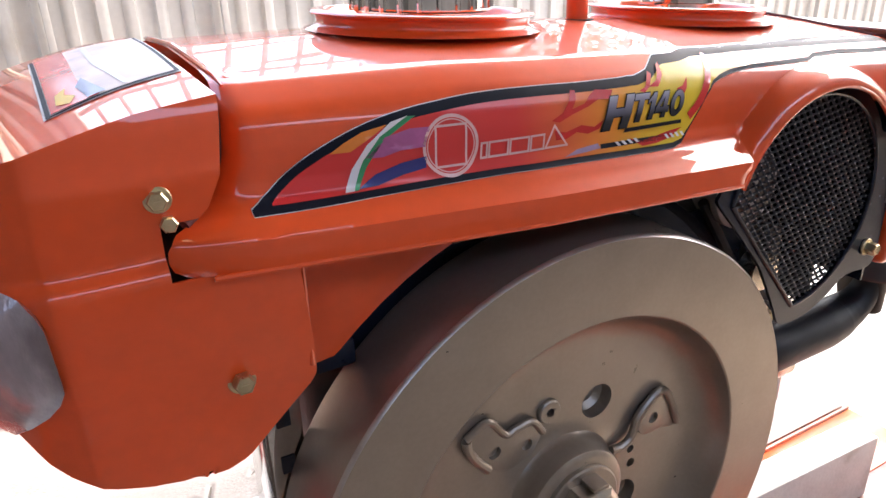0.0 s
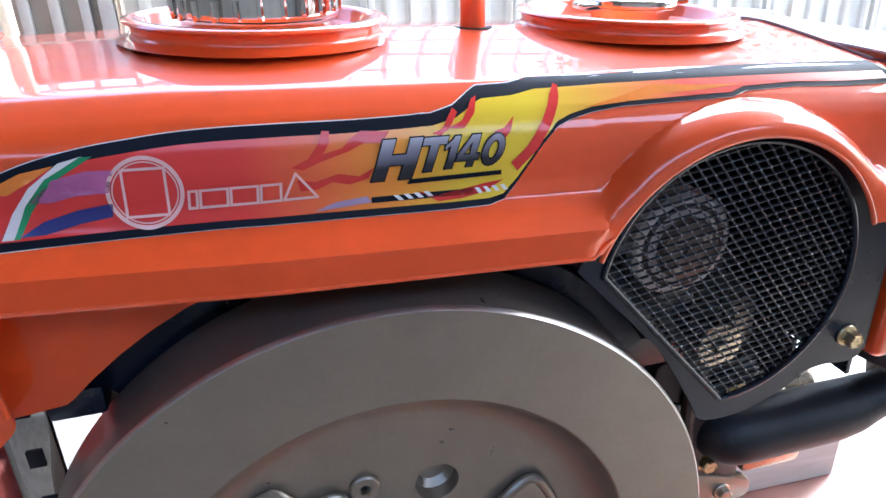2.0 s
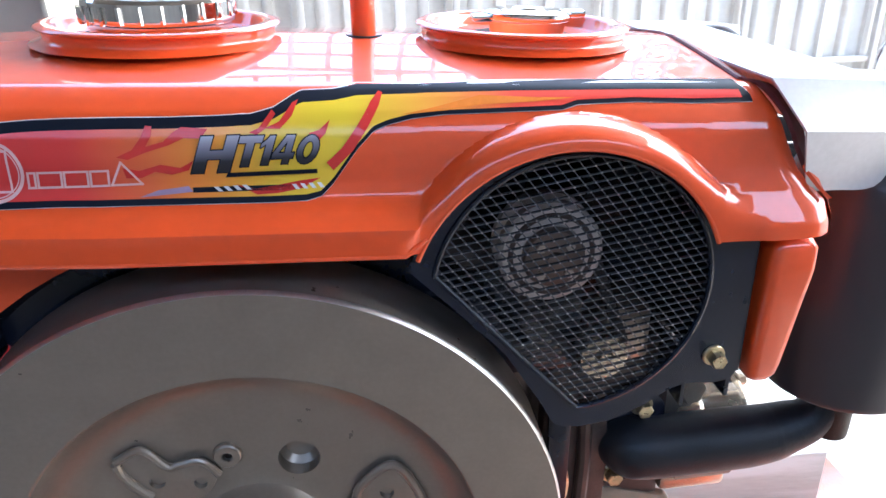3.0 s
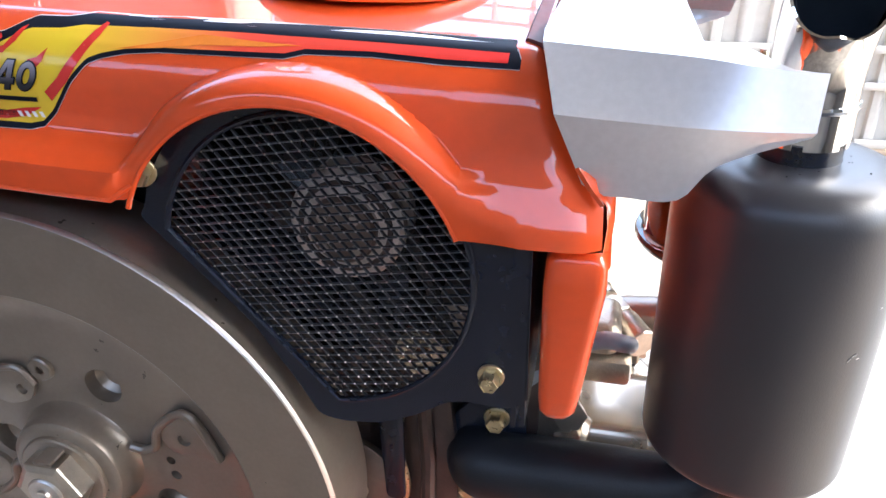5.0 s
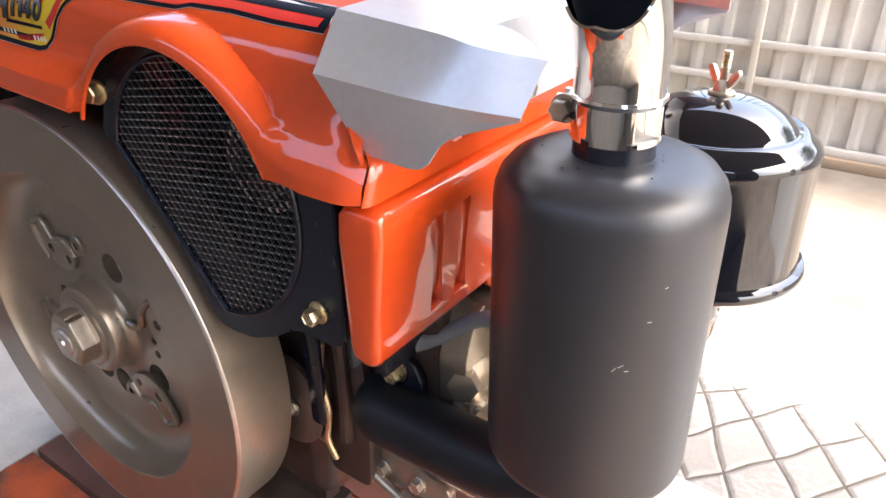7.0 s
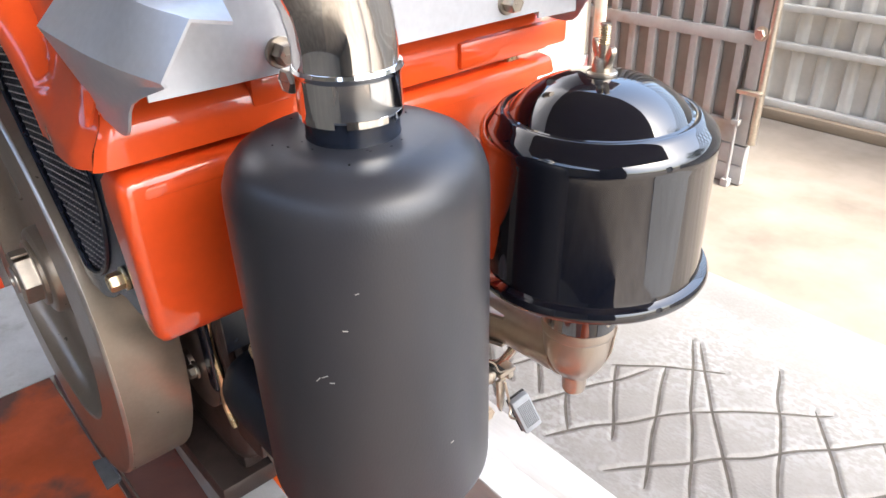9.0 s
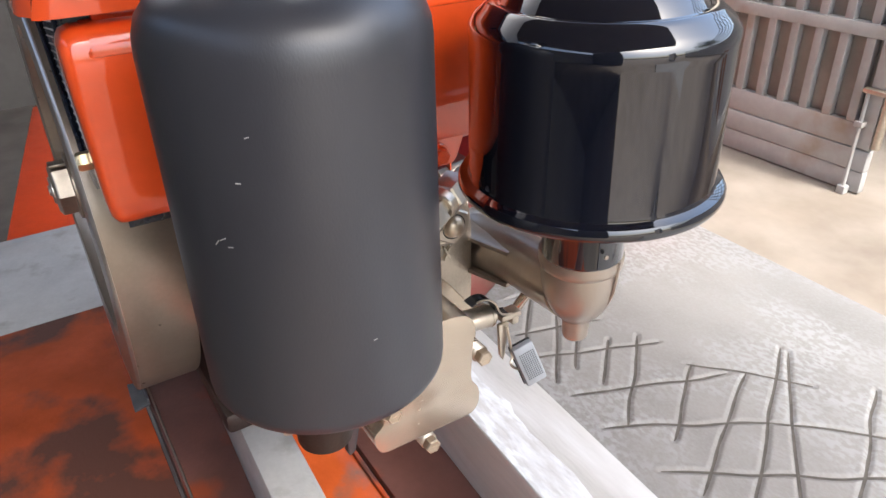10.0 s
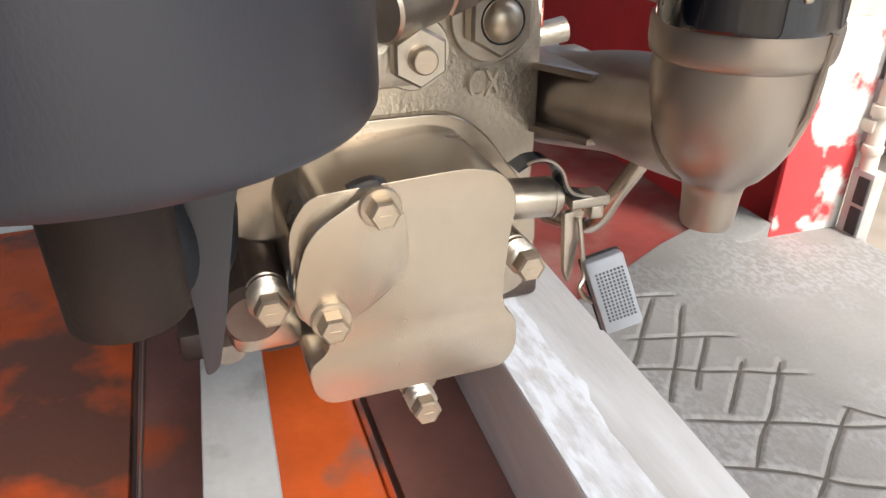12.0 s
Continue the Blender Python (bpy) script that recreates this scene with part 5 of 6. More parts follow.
# added tube whose dark colour stands for the shaded gap at the hood front
part("seam_shade", tube([(hood_front(z) - 0.0025, hood_plain(hood_front(z), z) + 0.0085, z) for z in np.linspace(0.577, 0.630, 14)], 0.0026, 10), maroon, engine, "dark maroon tube added as shade in the cover seam")


# ---- fan guard ----
GUARD_X, GUARD_Z, GUARD_R = 0.2149, 0.4958, 0.0880


def guard_inside(x, z, m=0.0):
    """Whether a place lies in the guard's opening, m metres clear of its edge."""
    if math.hypot(x - GUARD_X, z - GUARD_Z) > GUARD_R - m:
        return False
    for a, b in ((Vector((0.120, 0.5204)), Vector((0.1745, 0.4605))), (Vector((0.165, 0.4727)), Vector((0.2175, 0.4055)))):
        d = (b - a).normalized()
        if (Vector((x, z)) - a).dot(Vector((-d.y, d.x))) > m:
            return True
    return False


def build_guard():
    y = 0.008
    ring = []
    for a in np.linspace(radians(172), radians(-98), 72):
        ring.append((GUARD_X + GUARD_R * math.cos(a), GUARD_Z + GUARD_R * math.sin(a)))
    inner = [p for p in ring if guard_inside(*p, -0.0005)] + [(0.1745, 0.4605)]
    outer_path = [(0.112, 0.520)] + [(0.2125 + 0.1005 * math.cos(a), 0.496 + 0.1005 * math.sin(a)) for a in np.linspace(radians(163), radians(27), 24)] + [(0.320, 0.541), (0.3325, 0.541), (0.3325, 0.428), (0.328, 0.419), (0.318, 0.4165), (0.300, 0.4185), (0.287, 0.4165), (0.268, 0.4035), (0.245, 0.3935), (0.222, 0.391), (0.2065, 0.3935), (0.197, 0.413), (0.172, 0.455), (0.145, 0.485)]
    plate = prism(round_poly(outer_path, 0.006, 3), "xz", y, y + 0.003)
    cut = prism(inner, "xz", y - 0.02, y + 0.03)
    guard = part("fan_guard", carved("fan_guard", plate, [cut]), black_satin, engine, "black steel fan guard with expanded mesh", 30)
    rim = [(x, y - 0.0005, z) for x, z in inner] + [(inner[0][0], y - 0.0005, inner[0][1])]
    part("opening_edge", tube(rim, 0.0018, 8), black_satin, guard)
    part("side_flange", rbox((0.3305, y, 0.424), (0.3330, y + 0.05, 0.55), 0.0008), black_satin, guard)
    # expanded mesh: bars in two directions, clipped to the opening
    bars = bmesh.new()
    for way, step in ((Vector((math.cos(radians(9)), math.sin(radians(9)))), 0.0052), (Vector((math.cos(radians(-52)), math.sin(radians(-52)))), 0.0058)):
        across = Vector((-way.y, way.x))
        for k in range(-26, 27):
            base = Vector((0.2145, 0.495)) + across * step * k
            run = []
            for t in np.arange(-0.12, 0.12, 0.001):
                p = base + way * t
                if guard_inside(p.x, p.y, -0.001):
                    run.append(p)
            if len(run) < 4:
                continue
            a, b = run[0], run[-1]
            w = across * 0.00028
            depth = y + 0.0035
            lo = [(a - w), (b - w), (b + w), (a + w)]
            tip = 0.0012
            f = [bars.verts.new((p.x, depth - tip, p.y)) for p in lo]
            g = [bars.verts.new((p.x, depth + tip, p.y)) for p in lo]
            bars.faces.new(f)
            bars.faces.new(g[::-1])
            for i in range(4):
                j = (i + 1) % 4
                bars.faces.new((f[i], f[j], g[j], g[i]))
    knots = bmesh.new()
    w1, w2 = Vector((math.cos(radians(9)), math.sin(radians(9)))), Vector((math.cos(radians(-52)), math.sin(radians(-52))))
    n1, n2 = Vector((-w1.y, w1.x)), Vector((-w2.y, w2.x))
    det = n1.x * n2.y - n1.y * n2.x
    for i in range(-26, 27):
        for j in range(-26, 27):
            a, b = 0.0052 * i, 0.0058 * j
            p = Vector((0.2145 + (a * n2.y - b * n1.y) / det, 0.495 + (n1.x * b - n2.x * a) / det))
            if guard_inside(p.x, p.y, 0.0):
                knot = [knots.verts.new((p.x + dx, y + 0.0025 + dy, p.y + dz)) for dx, dy, dz in ((0.0010, 0, 0), (0, 0, 0.0008), (-0.0010, 0, 0), (0, 0, -0.0008), (0, -0.0010, 0.0001))]
                for q in range(4):
                    knots.faces.new((knot[q], knot[(q + 1) % 4], knot[4]))
    tagged(part("mesh_screen", bars, mesh_steel, guard, "expanded steel mesh", 20), kind="stuff")
    tagged(part("mesh_knot", knots, knot_steel, guard, "pale mesh crossings with glints put into the colour", 20), kind="stuff")
    bolt(guard, (0.3125, 0.008, 0.4395), (0, -1, 0), 0.0100, 0.0085, zinc, label="yellow zinc hex bolt")
    bolt(guard, (0.121, 0.006, 0.548), (0.3, -1, 0), 0.0115, 0.008, zinc, label="yellow zinc hex bolt")
    return guard


# much paler than the bars: the glints at the crossings are in this colour
knot_steel = material("glint_pale_steel", (0.62, 0.58, 0.54), 0.35, 0.5, 0.2, 300)
mesh_steel = material("black_mesh_steel", (0.13, 0.135, 0.15), 0.28, 0.75, 0.3, 200)
build_guard()

# radiator box and fan behind the guard
cavity = part("fan_housing", rbox((0.118, 0.150, 0.330), (0.345, 0.156, 0.60)), black_satin, engine, "dark fan housing")
part("housing_side", rbox((0.328, 0.014, 0.40), (0.331, 0.15, 0.56)), black_satin, cavity)
part("housing_side", rbox((0.115, 0.070, 0.50), (0.118, 0.15, 0.60)), black_satin, cavity)
part("housing_side", rbox((0.318, 0.055, 0.362), (0.321, 0.15, 0.405)), black_satin, cavity)
# added dark sheet that stands for the shadow over the crankcase front
part("belt_shade_sheet", rbox((0.120, 0.081, 0.388), (0.245, 0.084, 0.478), 0.001), black_satin, cavity, "dark sheet added as shade behind the belt")
part("housing_top", rbox((0.118, 0.016, 0.592), (0.318, 0.15, 0.595)), black_satin, cavity)
pulley_mat = material("pale_turned_metal", (0.62, 0.56, 0.50), 0.4, 0.2, 0.15, 40)
hub = part("fan_pulley", lathe([(0, 0.050), (0.008, 0.050), (0.009, 0.053), (0.020, 0.054), (0.022, 0.058), (0.034, 0.0585), (0.0365, 0.061), (0.0365, 0.068), (0.030, 0.072), (0.030, 0.078), (0.0365, 0.082), (0.0365, 0.088), (0, 0.088)], (0.214, 0, 0.498), "y", 48), pulley_mat, engine, "pale turned fan pulley")
part("pulley_hub", lathe([(0, 0.0440), (0.0040, 0.0440), (0.0062, 0.0450), (0.0066, 0.0475), (0.0200, 0.0500), (0.0215, 0.0520), (0.0215, 0.0560), (0, 0.0560)], (0.214, 0, 0.498), "y", 32), crank_paint, hub, "dark bronze pulley hub")
part("groove_ring", lathe([(0.0270, 0.0572), (0.0300, 0.0572), (0.0305, 0.0590), (0.0265, 0.0590), (0.0270, 0.0572)], (0.214, 0, 0.498), "y", 40), dark_casting, hub)
for k in range(4):
    a = math.pi / 4 + k * math.pi / 2
    bolt(hub, (0.214 + 0.014 * math.cos(a), 0.0490, 0.498 + 0.014 * math.sin(a)), (0, -1, 0), 0.006, 0.003, steel, washer=False, mark=False)
for k in range(6):
    a = 2 * math.pi * k / 6 + 0.3
    ca, sa = math.cos(a), math.sin(a)
    blade = sheet([[(0.214 + r * ca - w * sa, 0.100 + d, 0.498 + r * sa + w * ca) for w, d in ((-0.018 - r * 0.08, 0.014), (0, 0.004), (0.018 + r * 0.08, -0.012))] for r in (0.026, 0.055, 0.078)])
    part("fan_blade", thick(blade, 0.0015), black_satin, hub)
small = part("idler_pulley", lathe([(0, 0.056), (0.006, 0.056), (0.007, 0.060), (0.018, 0.061), (0.019, 0.064), (0.019, 0.078), (0, 0.080)], (0.258, 0, 0.408), "y", 32), silver_paint, engine, "small silver pulley")
part("belt", tube([(0.180, 0.076, 0.487), (0.243, 0.073, 0.396)], 0.0045, 8), rubber, engine, "black fan belt")
part("belt", tube([(0.249, 0.076, 0.489), (0.276, 0.073, 0.412)], 0.0045, 8), rubber, engine, "black fan belt")
part("pump_body", rbox((0.262, 0.075, 0.39), (0.30, 0.14, 0.44), 0.008), bronze, engine, "bronze-grey pump body")


# ---- orange side tank under the hood's tail ----
def build_tank():
    def ring(z):
        t = (z - 0.414) / 0.106
        x = 0.359 + 0.012 * min(1, t * 1.15)
        ya, yb = 0.004 - 0.004 * t, 0.308
        return round_poly([(0.3385, ya), (x, ya), (x, yb), (0.3385, yb)], 0.0065, 5), z

    levels = [0.4145, 0.416, 0.421, 0.43, 0.45, 0.475, 0.50, 0.515, 0.5205, 0.5225]
    inset = [0.0055, 0.0025, 0.0004, 0, 0, 0, 0, 0.001, 0.004, 0.009]
    rows = []
    for z, s in zip(levels, inset):
        poly, _ = ring(z)
        cx, cy = 0.349, MID
        rows.append([(px + (cx - px) / max(abs(cx - px), 1e-4) * min(s, abs(cx - px)), py + (cy - py) / max(abs(cy - py), 1e-4) * s, z) for px, py in poly + poly[:1]])
    bm = sheet(rows)
    for row in (rows[0], rows[-1]):
        bm.faces.new([bm.verts.new(p) for p in row[:-1]])
    bmesh.ops.remove_doubles(bm, verts=bm.verts, dist=0.0002)
    grooves = [tube(curve([(0.3610, y + 0.003, 0.432), (0.3680, y, 0.455), (0.3725, y - 0.002, 0.485), (0.3728, y - 0.003, 0.502)], 4), 0.0062, 14) for y in (0.060, 0.086)]
    bmesh.ops.recalc_face_normals(bm, faces=bm.faces)
    tank = part("side_tank", carved("side_tank", bm, grooves), orange, engine, "glossy orange pressed tank panel", 45)
    bolt(tank, (0.3580, 0.212, 0.4085), (1, 0, 0), 0.0105, 0.0055, orange)
    part("bolt_tab", prism(round_poly([(0.128, 0.416), (0.148, 0.3990), (0.226, 0.3990), (0.234, 0.420), (0.234, 0.430), (0.128, 0.430)], 0.006), "yz", 0.347, 0.3580, 0.003), orange, tank)
    return tank


build_tank()
ledge = part("rear_ledge", join(prism([(0.345, 0.5235), (0.368, 0.5205), (0.372, 0.5085), (0.345, 0.505)], "xz", 0.012, 0.322, 0.003), rbox((0.340, 0.02, 0.52), (0.352, 0.30, 0.556), 0.002)), orange, engine, "orange ledge under the hood")
bolt(ledge, (0.353, 0.176, 0.531), (1, 0, 0), 0.011, 0.007, zinc)
bolt(ledge, (0.353, 0.287, 0.523), (1, 0, 0), 0.010, 0.006, zinc)
part("rear_block", rbox((0.350, 0.078, 0.541), (0.372, 0.125, 0.556), 0.002), orange, ledge)
part("end_block", rbox((0.345, 0.225, 0.530), (0.374, 0.330, 0.548), 0.003), orange, ledge)


# ---- silver heat shield ----
def build_shield():
    crease_top = [(0.332, 0.024, 0.6165), (0.365, 0.021, 0.6145), (0.400, 0.017, 0.6125), (0.425, 0.013, 0.6100), (0.452, 0.020, 0.6065)]
    crease_mid = [(0.3405, -0.004, 0.5925), (0.368, -0.003, 0.5905), (0.396, -0.001, 0.5885), (0.422, 0.002, 0.5875), (0.4485, 0.007, 0.5865)]
    bottom = [(0.3565, 0.0075, 0.5520), (0.372, 0.0065, 0.5522), (0.397, 0.0055, 0.5528), (0.412, 0.0060, 0.5700), (0.4475, 0.008, 0.5840)]
    rise = [(0.352, 0.006, 0.5630), (0.370, 0.005, 0.5640), (0.3975, 0.0055, 0.5650), (0.4165, 0.006, 0.5780), (0.448, 0.008, 0.5852)]
    top_in = [(0.330, 0.050, 0.6170), (0.365, 0.050, 0.6150), (0.402, 0.050, 0.6130), (0.425, 0.044, 0.6105), (0.4430, 0.040, 0.6010)]
    smooth = [[Vector(p) for p in curve(r, 4)] for r in (bottom, rise, crease_mid, crease_top, top_in)]
    mid_a = [(a * 0.93 + b * 0.07) for a, b in zip(smooth[2], smooth[3])]
    skins = []
    for s in (0, 1):
        flip = (lambda p: (p.x, 2 * MID - p.y, p.z)) if s else (lambda p: tuple(p))
        skins.append(sheet([[flip(p) for p in row] for row in (smooth[0], smooth[1], smooth[2], mid_a, smooth[3], smooth[4])]))
    deck = sheet([[(x, y, z) for x, z in ((0.330, 0.6170), (0.365, 0.6150), (0.400, 0.6132), (0.4035, 0.6115), (0.4042, 0.606), (0.4042, 0.5665))] for y in np.linspace(0.050, 2 * MID - 0.050, 8)])
    web = [sheet([[(0.4042, y, 0.606), (0.4042, y, 0.5665 + 0.001 * (0.05 - y) * 20)] for y in ys]) for ys in ((0.014, 0.03, 0.050), (2 * MID - 0.014, 2 * MID - 0.03, 2 * MID - 0.050))]
    shield = part("heat_shield", thick(join(*skins, deck, *web), -0.0014), shield_grey, engine, "satin silver-grey folded heat shield", 28)
    for y in (0.079, 0.233):
        bolt(shield, (0.4050, y, 0.5765), (1, 0, 0), 0.0100, 0.0075, steel, label="zinc hex bolt")
    return shield


build_shield()


# ---- exhaust ----
def build_muffler():
    at = (0.4617, 0.0791, 0)
    body = part("muffler", lathe([(0, 0.3650), (0.050, 0.3638), (0.0565, 0.3622), (0.0585, 0.3626), (0.0596, 0.3645), (0.060, 0.368), (0.060, 0.526), (0.0594, 0.5335), (0.0570, 0.5405), (0.0520, 0.5465), (0.045, 0.5500), (0.036, 0.5515), (0.024, 0.5518), (0, 0.5519)], at, "z", 96), muffler_paint, engine, "matt dark grey cylindrical muffler")
    part("neck", lathe([(0.0212, 0.5512), (0.0207, 0.5530), (0.0207, 0.570), (0.019, 0.5708)], at, "z", 48), black_satin, body, "black neck")
    for k in range(26):
        a = random.uniform(0, 2 * math.pi)
        r = 0.0235 + 0.018 * random.random() ** 2
        x, y = at[0] + r * math.cos(a), at[1] + r * math.sin(a)
        if k < 16:
            part("fleck", rbox((-0.0003 - 0.0007 * random.random(), -0.0003, 0.5512), (0.0003, 0.0003, 0.5521), 0, 1, Matrix.Translation((x, y, -0.0002)) @ Matrix.Rotation(a + 1.57, 4, "Z")), black_matt, body)
    # scratches on the barrel
    for az, z, tilt_s, long in ((-25, 0.463, 0.5, 0.0028), (-22, 0.4600, 0.1, 0.0022), (-28, 0.461, 1.2, 0.0018), (-8, 0.506, 0.3, 0.0016), (-14, 0.488, 0.0, 0.0022), (30, 0.41, 0.2, 0.0018)):
        p = radians(az - 30)
        q = [(at[0] + 0.06015 * math.cos(p + d), at[1] + 0.06015 * math.sin(p + d), z + (d * 0.06) * tilt_s) for d in np.linspace(-long / 0.12, long / 0.12, 4)]
        part("scratch", tube(q, 0.00026, 5), scratch_mat, body)
    # elbow from the flange, along under the tank and up into the muffler
    line = curve([(0.292, 0.094, 0.303), (0.294, 0.084, 0.303), (0.302, 0.0795, 0.303), (0.34, 0.0791, 0.303), (0.40, 0.0791, 0.304), (0.425, 0.0785, 0.309), (0.444, 0.0755, 0.3185), (0.4560, 0.0730, 0.335), (0.4600, 0.0720, 0.368)], 14)
    pipe = part("exhaust_elbow", tube(line, [float(np.interp(p.x, [0.29, 0.39, 0.415, 0.435, 0.448, 0.460], [0.0258, 0.0258, 0.0240, 0.0205, 0.0172, 0.0150])) for p in line], 36), exhaust_paint, engine, "black painted exhaust elbow")
    part("upright_stub", lathe([(0, 0.3080), (0.0140, 0.3080), (0.0150, 0.3086), (0.0154, 0.3100), (0.0160, 0.345), (0.0180, 0.358), (0.0215, 0.3645), (0.0215, 0.368)], (0.4605, 0.0715, 0), "z", 40), shaded_stub_brown, pipe, "flat-bottomed brown stub, darkened for the muffler's shade")
    flange = part("exhaust_flange", prism(round_poly([(0.262, 0.283), (0.272, 0.258), (0.298, 0.258), (0.325, 0.300), (0.325, 0.340), (0.306, 0.356), (0.288, 0.354), (0.266, 0.330)], 0.010), "xz", 0.090, 0.099, 0.002), black_satin, engine, "black exhaust flange with two bolts")
    bolt(flange, (0.3035, 0.090, 0.339), (0, -1, 0), 0.0125, 0.009, zinc, label="zinc hex bolt")
    bolt(flange, (0.2830, 0.090, 0.270), (0, -1, 0), 0.0125, 0.009, zinc, label="zinc hex bolt")
    part("gusset", prism(round_poly([(0.0862, 0.277), (0.0905, 0.279), (0.0945, 0.295), (0.1015, 0.330), (0.112, 0.3645), (0.080, 0.3645), (0.0855, 0.318), (0.0868, 0.300)], 0.003), "yz", 0.448, 0.4535, 0.001), muffler_paint, body, "welded gusset plate")
    # slit clamp and chromed tail pipe, bent out over the flywheel side
    clamp = part("pipe_clamp", lathe([(0.0212, 0.5625), (0.0222, 0.5625), (0.0226, 0.564), (0.0226, 0.5785), (0.0232, 0.5795), (0.0238, 0.581), (0.0232, 0.5825), (0.0212, 0.583)], at, "z", 64), chrome, engine, "chromed slit pipe clamp")
    for k in range(6):
        a0 = 2 * math.pi * k / 6 + 0.35
        rows = [[(at[0] + r * math.cos(a0 + a), at[1] + r * math.sin(a0 + a), z) for a in np.linspace(0, 0.82, 10)] for r, z in ((0.0222, 0.5640), (0.0226, 0.5635), (0.0226, 0.5605), (0.0222, 0.5600))]
        part("clamp_tongue", thick(sheet(rows), 0.001), chrome, clamp)
    for s, x in ((-1, 0.4350), (1, 0.434)):
        part("clamp_ear", rbox((x - 0.0035, at[1] + s * 0.006 - 0.0018, 0.5665), (0.446, at[1] + s * 0.006 + 0.0018, 0.579), 0.001), chrome, clamp)
    bolt(clamp, (0.4375, at[1] - 0.008, 0.5725), (0, -1, 0), 0.010, 0.007, steel)
    path = curve([(0.4617, 0.0785, 0.5635), (0.4617, 0.0785, 0.582), (0.4617, 0.0778, 0.597), (0.4615, 0.073, 0.617), (0.461, 0.060, 0.636), (0.4605, 0.036, 0.648), (0.460, 0.015, 0.652)], 8)
    n = len(path)
    tail = tube(path, [0.0208 + 0.0022 * max(0, (k - n * 0.35) / (n * 0.65)) for k in range(n)], 48, caps=False)
    # the mouth is cut with a notch at its foot
    for side_x in (-0.35, 0.35):
        bmesh.ops.bisect_plane(tail, geom=tail.verts[:] + tail.edges[:] + tail.faces[:], plane_co=(0.4605, 0.0470, 0.62), plane_no=Vector((side_x, -0.93, 0.05)), clear_outer=True)
    tail_pipe = part("tail_pipe", thick(tail, -0.0014), chrome, engine, "chromed bent tail pipe")
    liner = tube([p + Vector((0, 0, 0)) for p in path], [0.0188 + 0.0022 * max(0, (k - n * 0.35) / (n * 0.65)) for k in range(n)], 40, caps=True)
    bmesh.ops.bisect_plane(liner, geom=liner.verts[:] + liner.edges[:] + liner.faces[:], plane_co=(0.4605, 0.0570, 0.62), plane_no=Vector((0, -1, 0)), clear_outer=True)
    part("pipe_liner", liner, black_soot, tail_pipe, "sooty dark pipe bore")


scratch_mat = material("bare_scratch", (0.40, 0.39, 0.37), 0.5)
exhaust_paint = material("black_exhaust_paint", (0.011, 0.013, 0.018), 0.46, 0, 0.2, 30, 0.2, 600, spec=0.4)
# brown stub paint with the shade under the muffler put into it
shaded_stub_brown = material("shaded_brown_paint", (0.020, 0.013, 0.010), 0.5, 0, 0.3, 30, 0.2, 500, spec=0.35)
black_soot = material("blue_black_soot", (0.022, 0.030, 0.042), 0.7)
build_muffler()


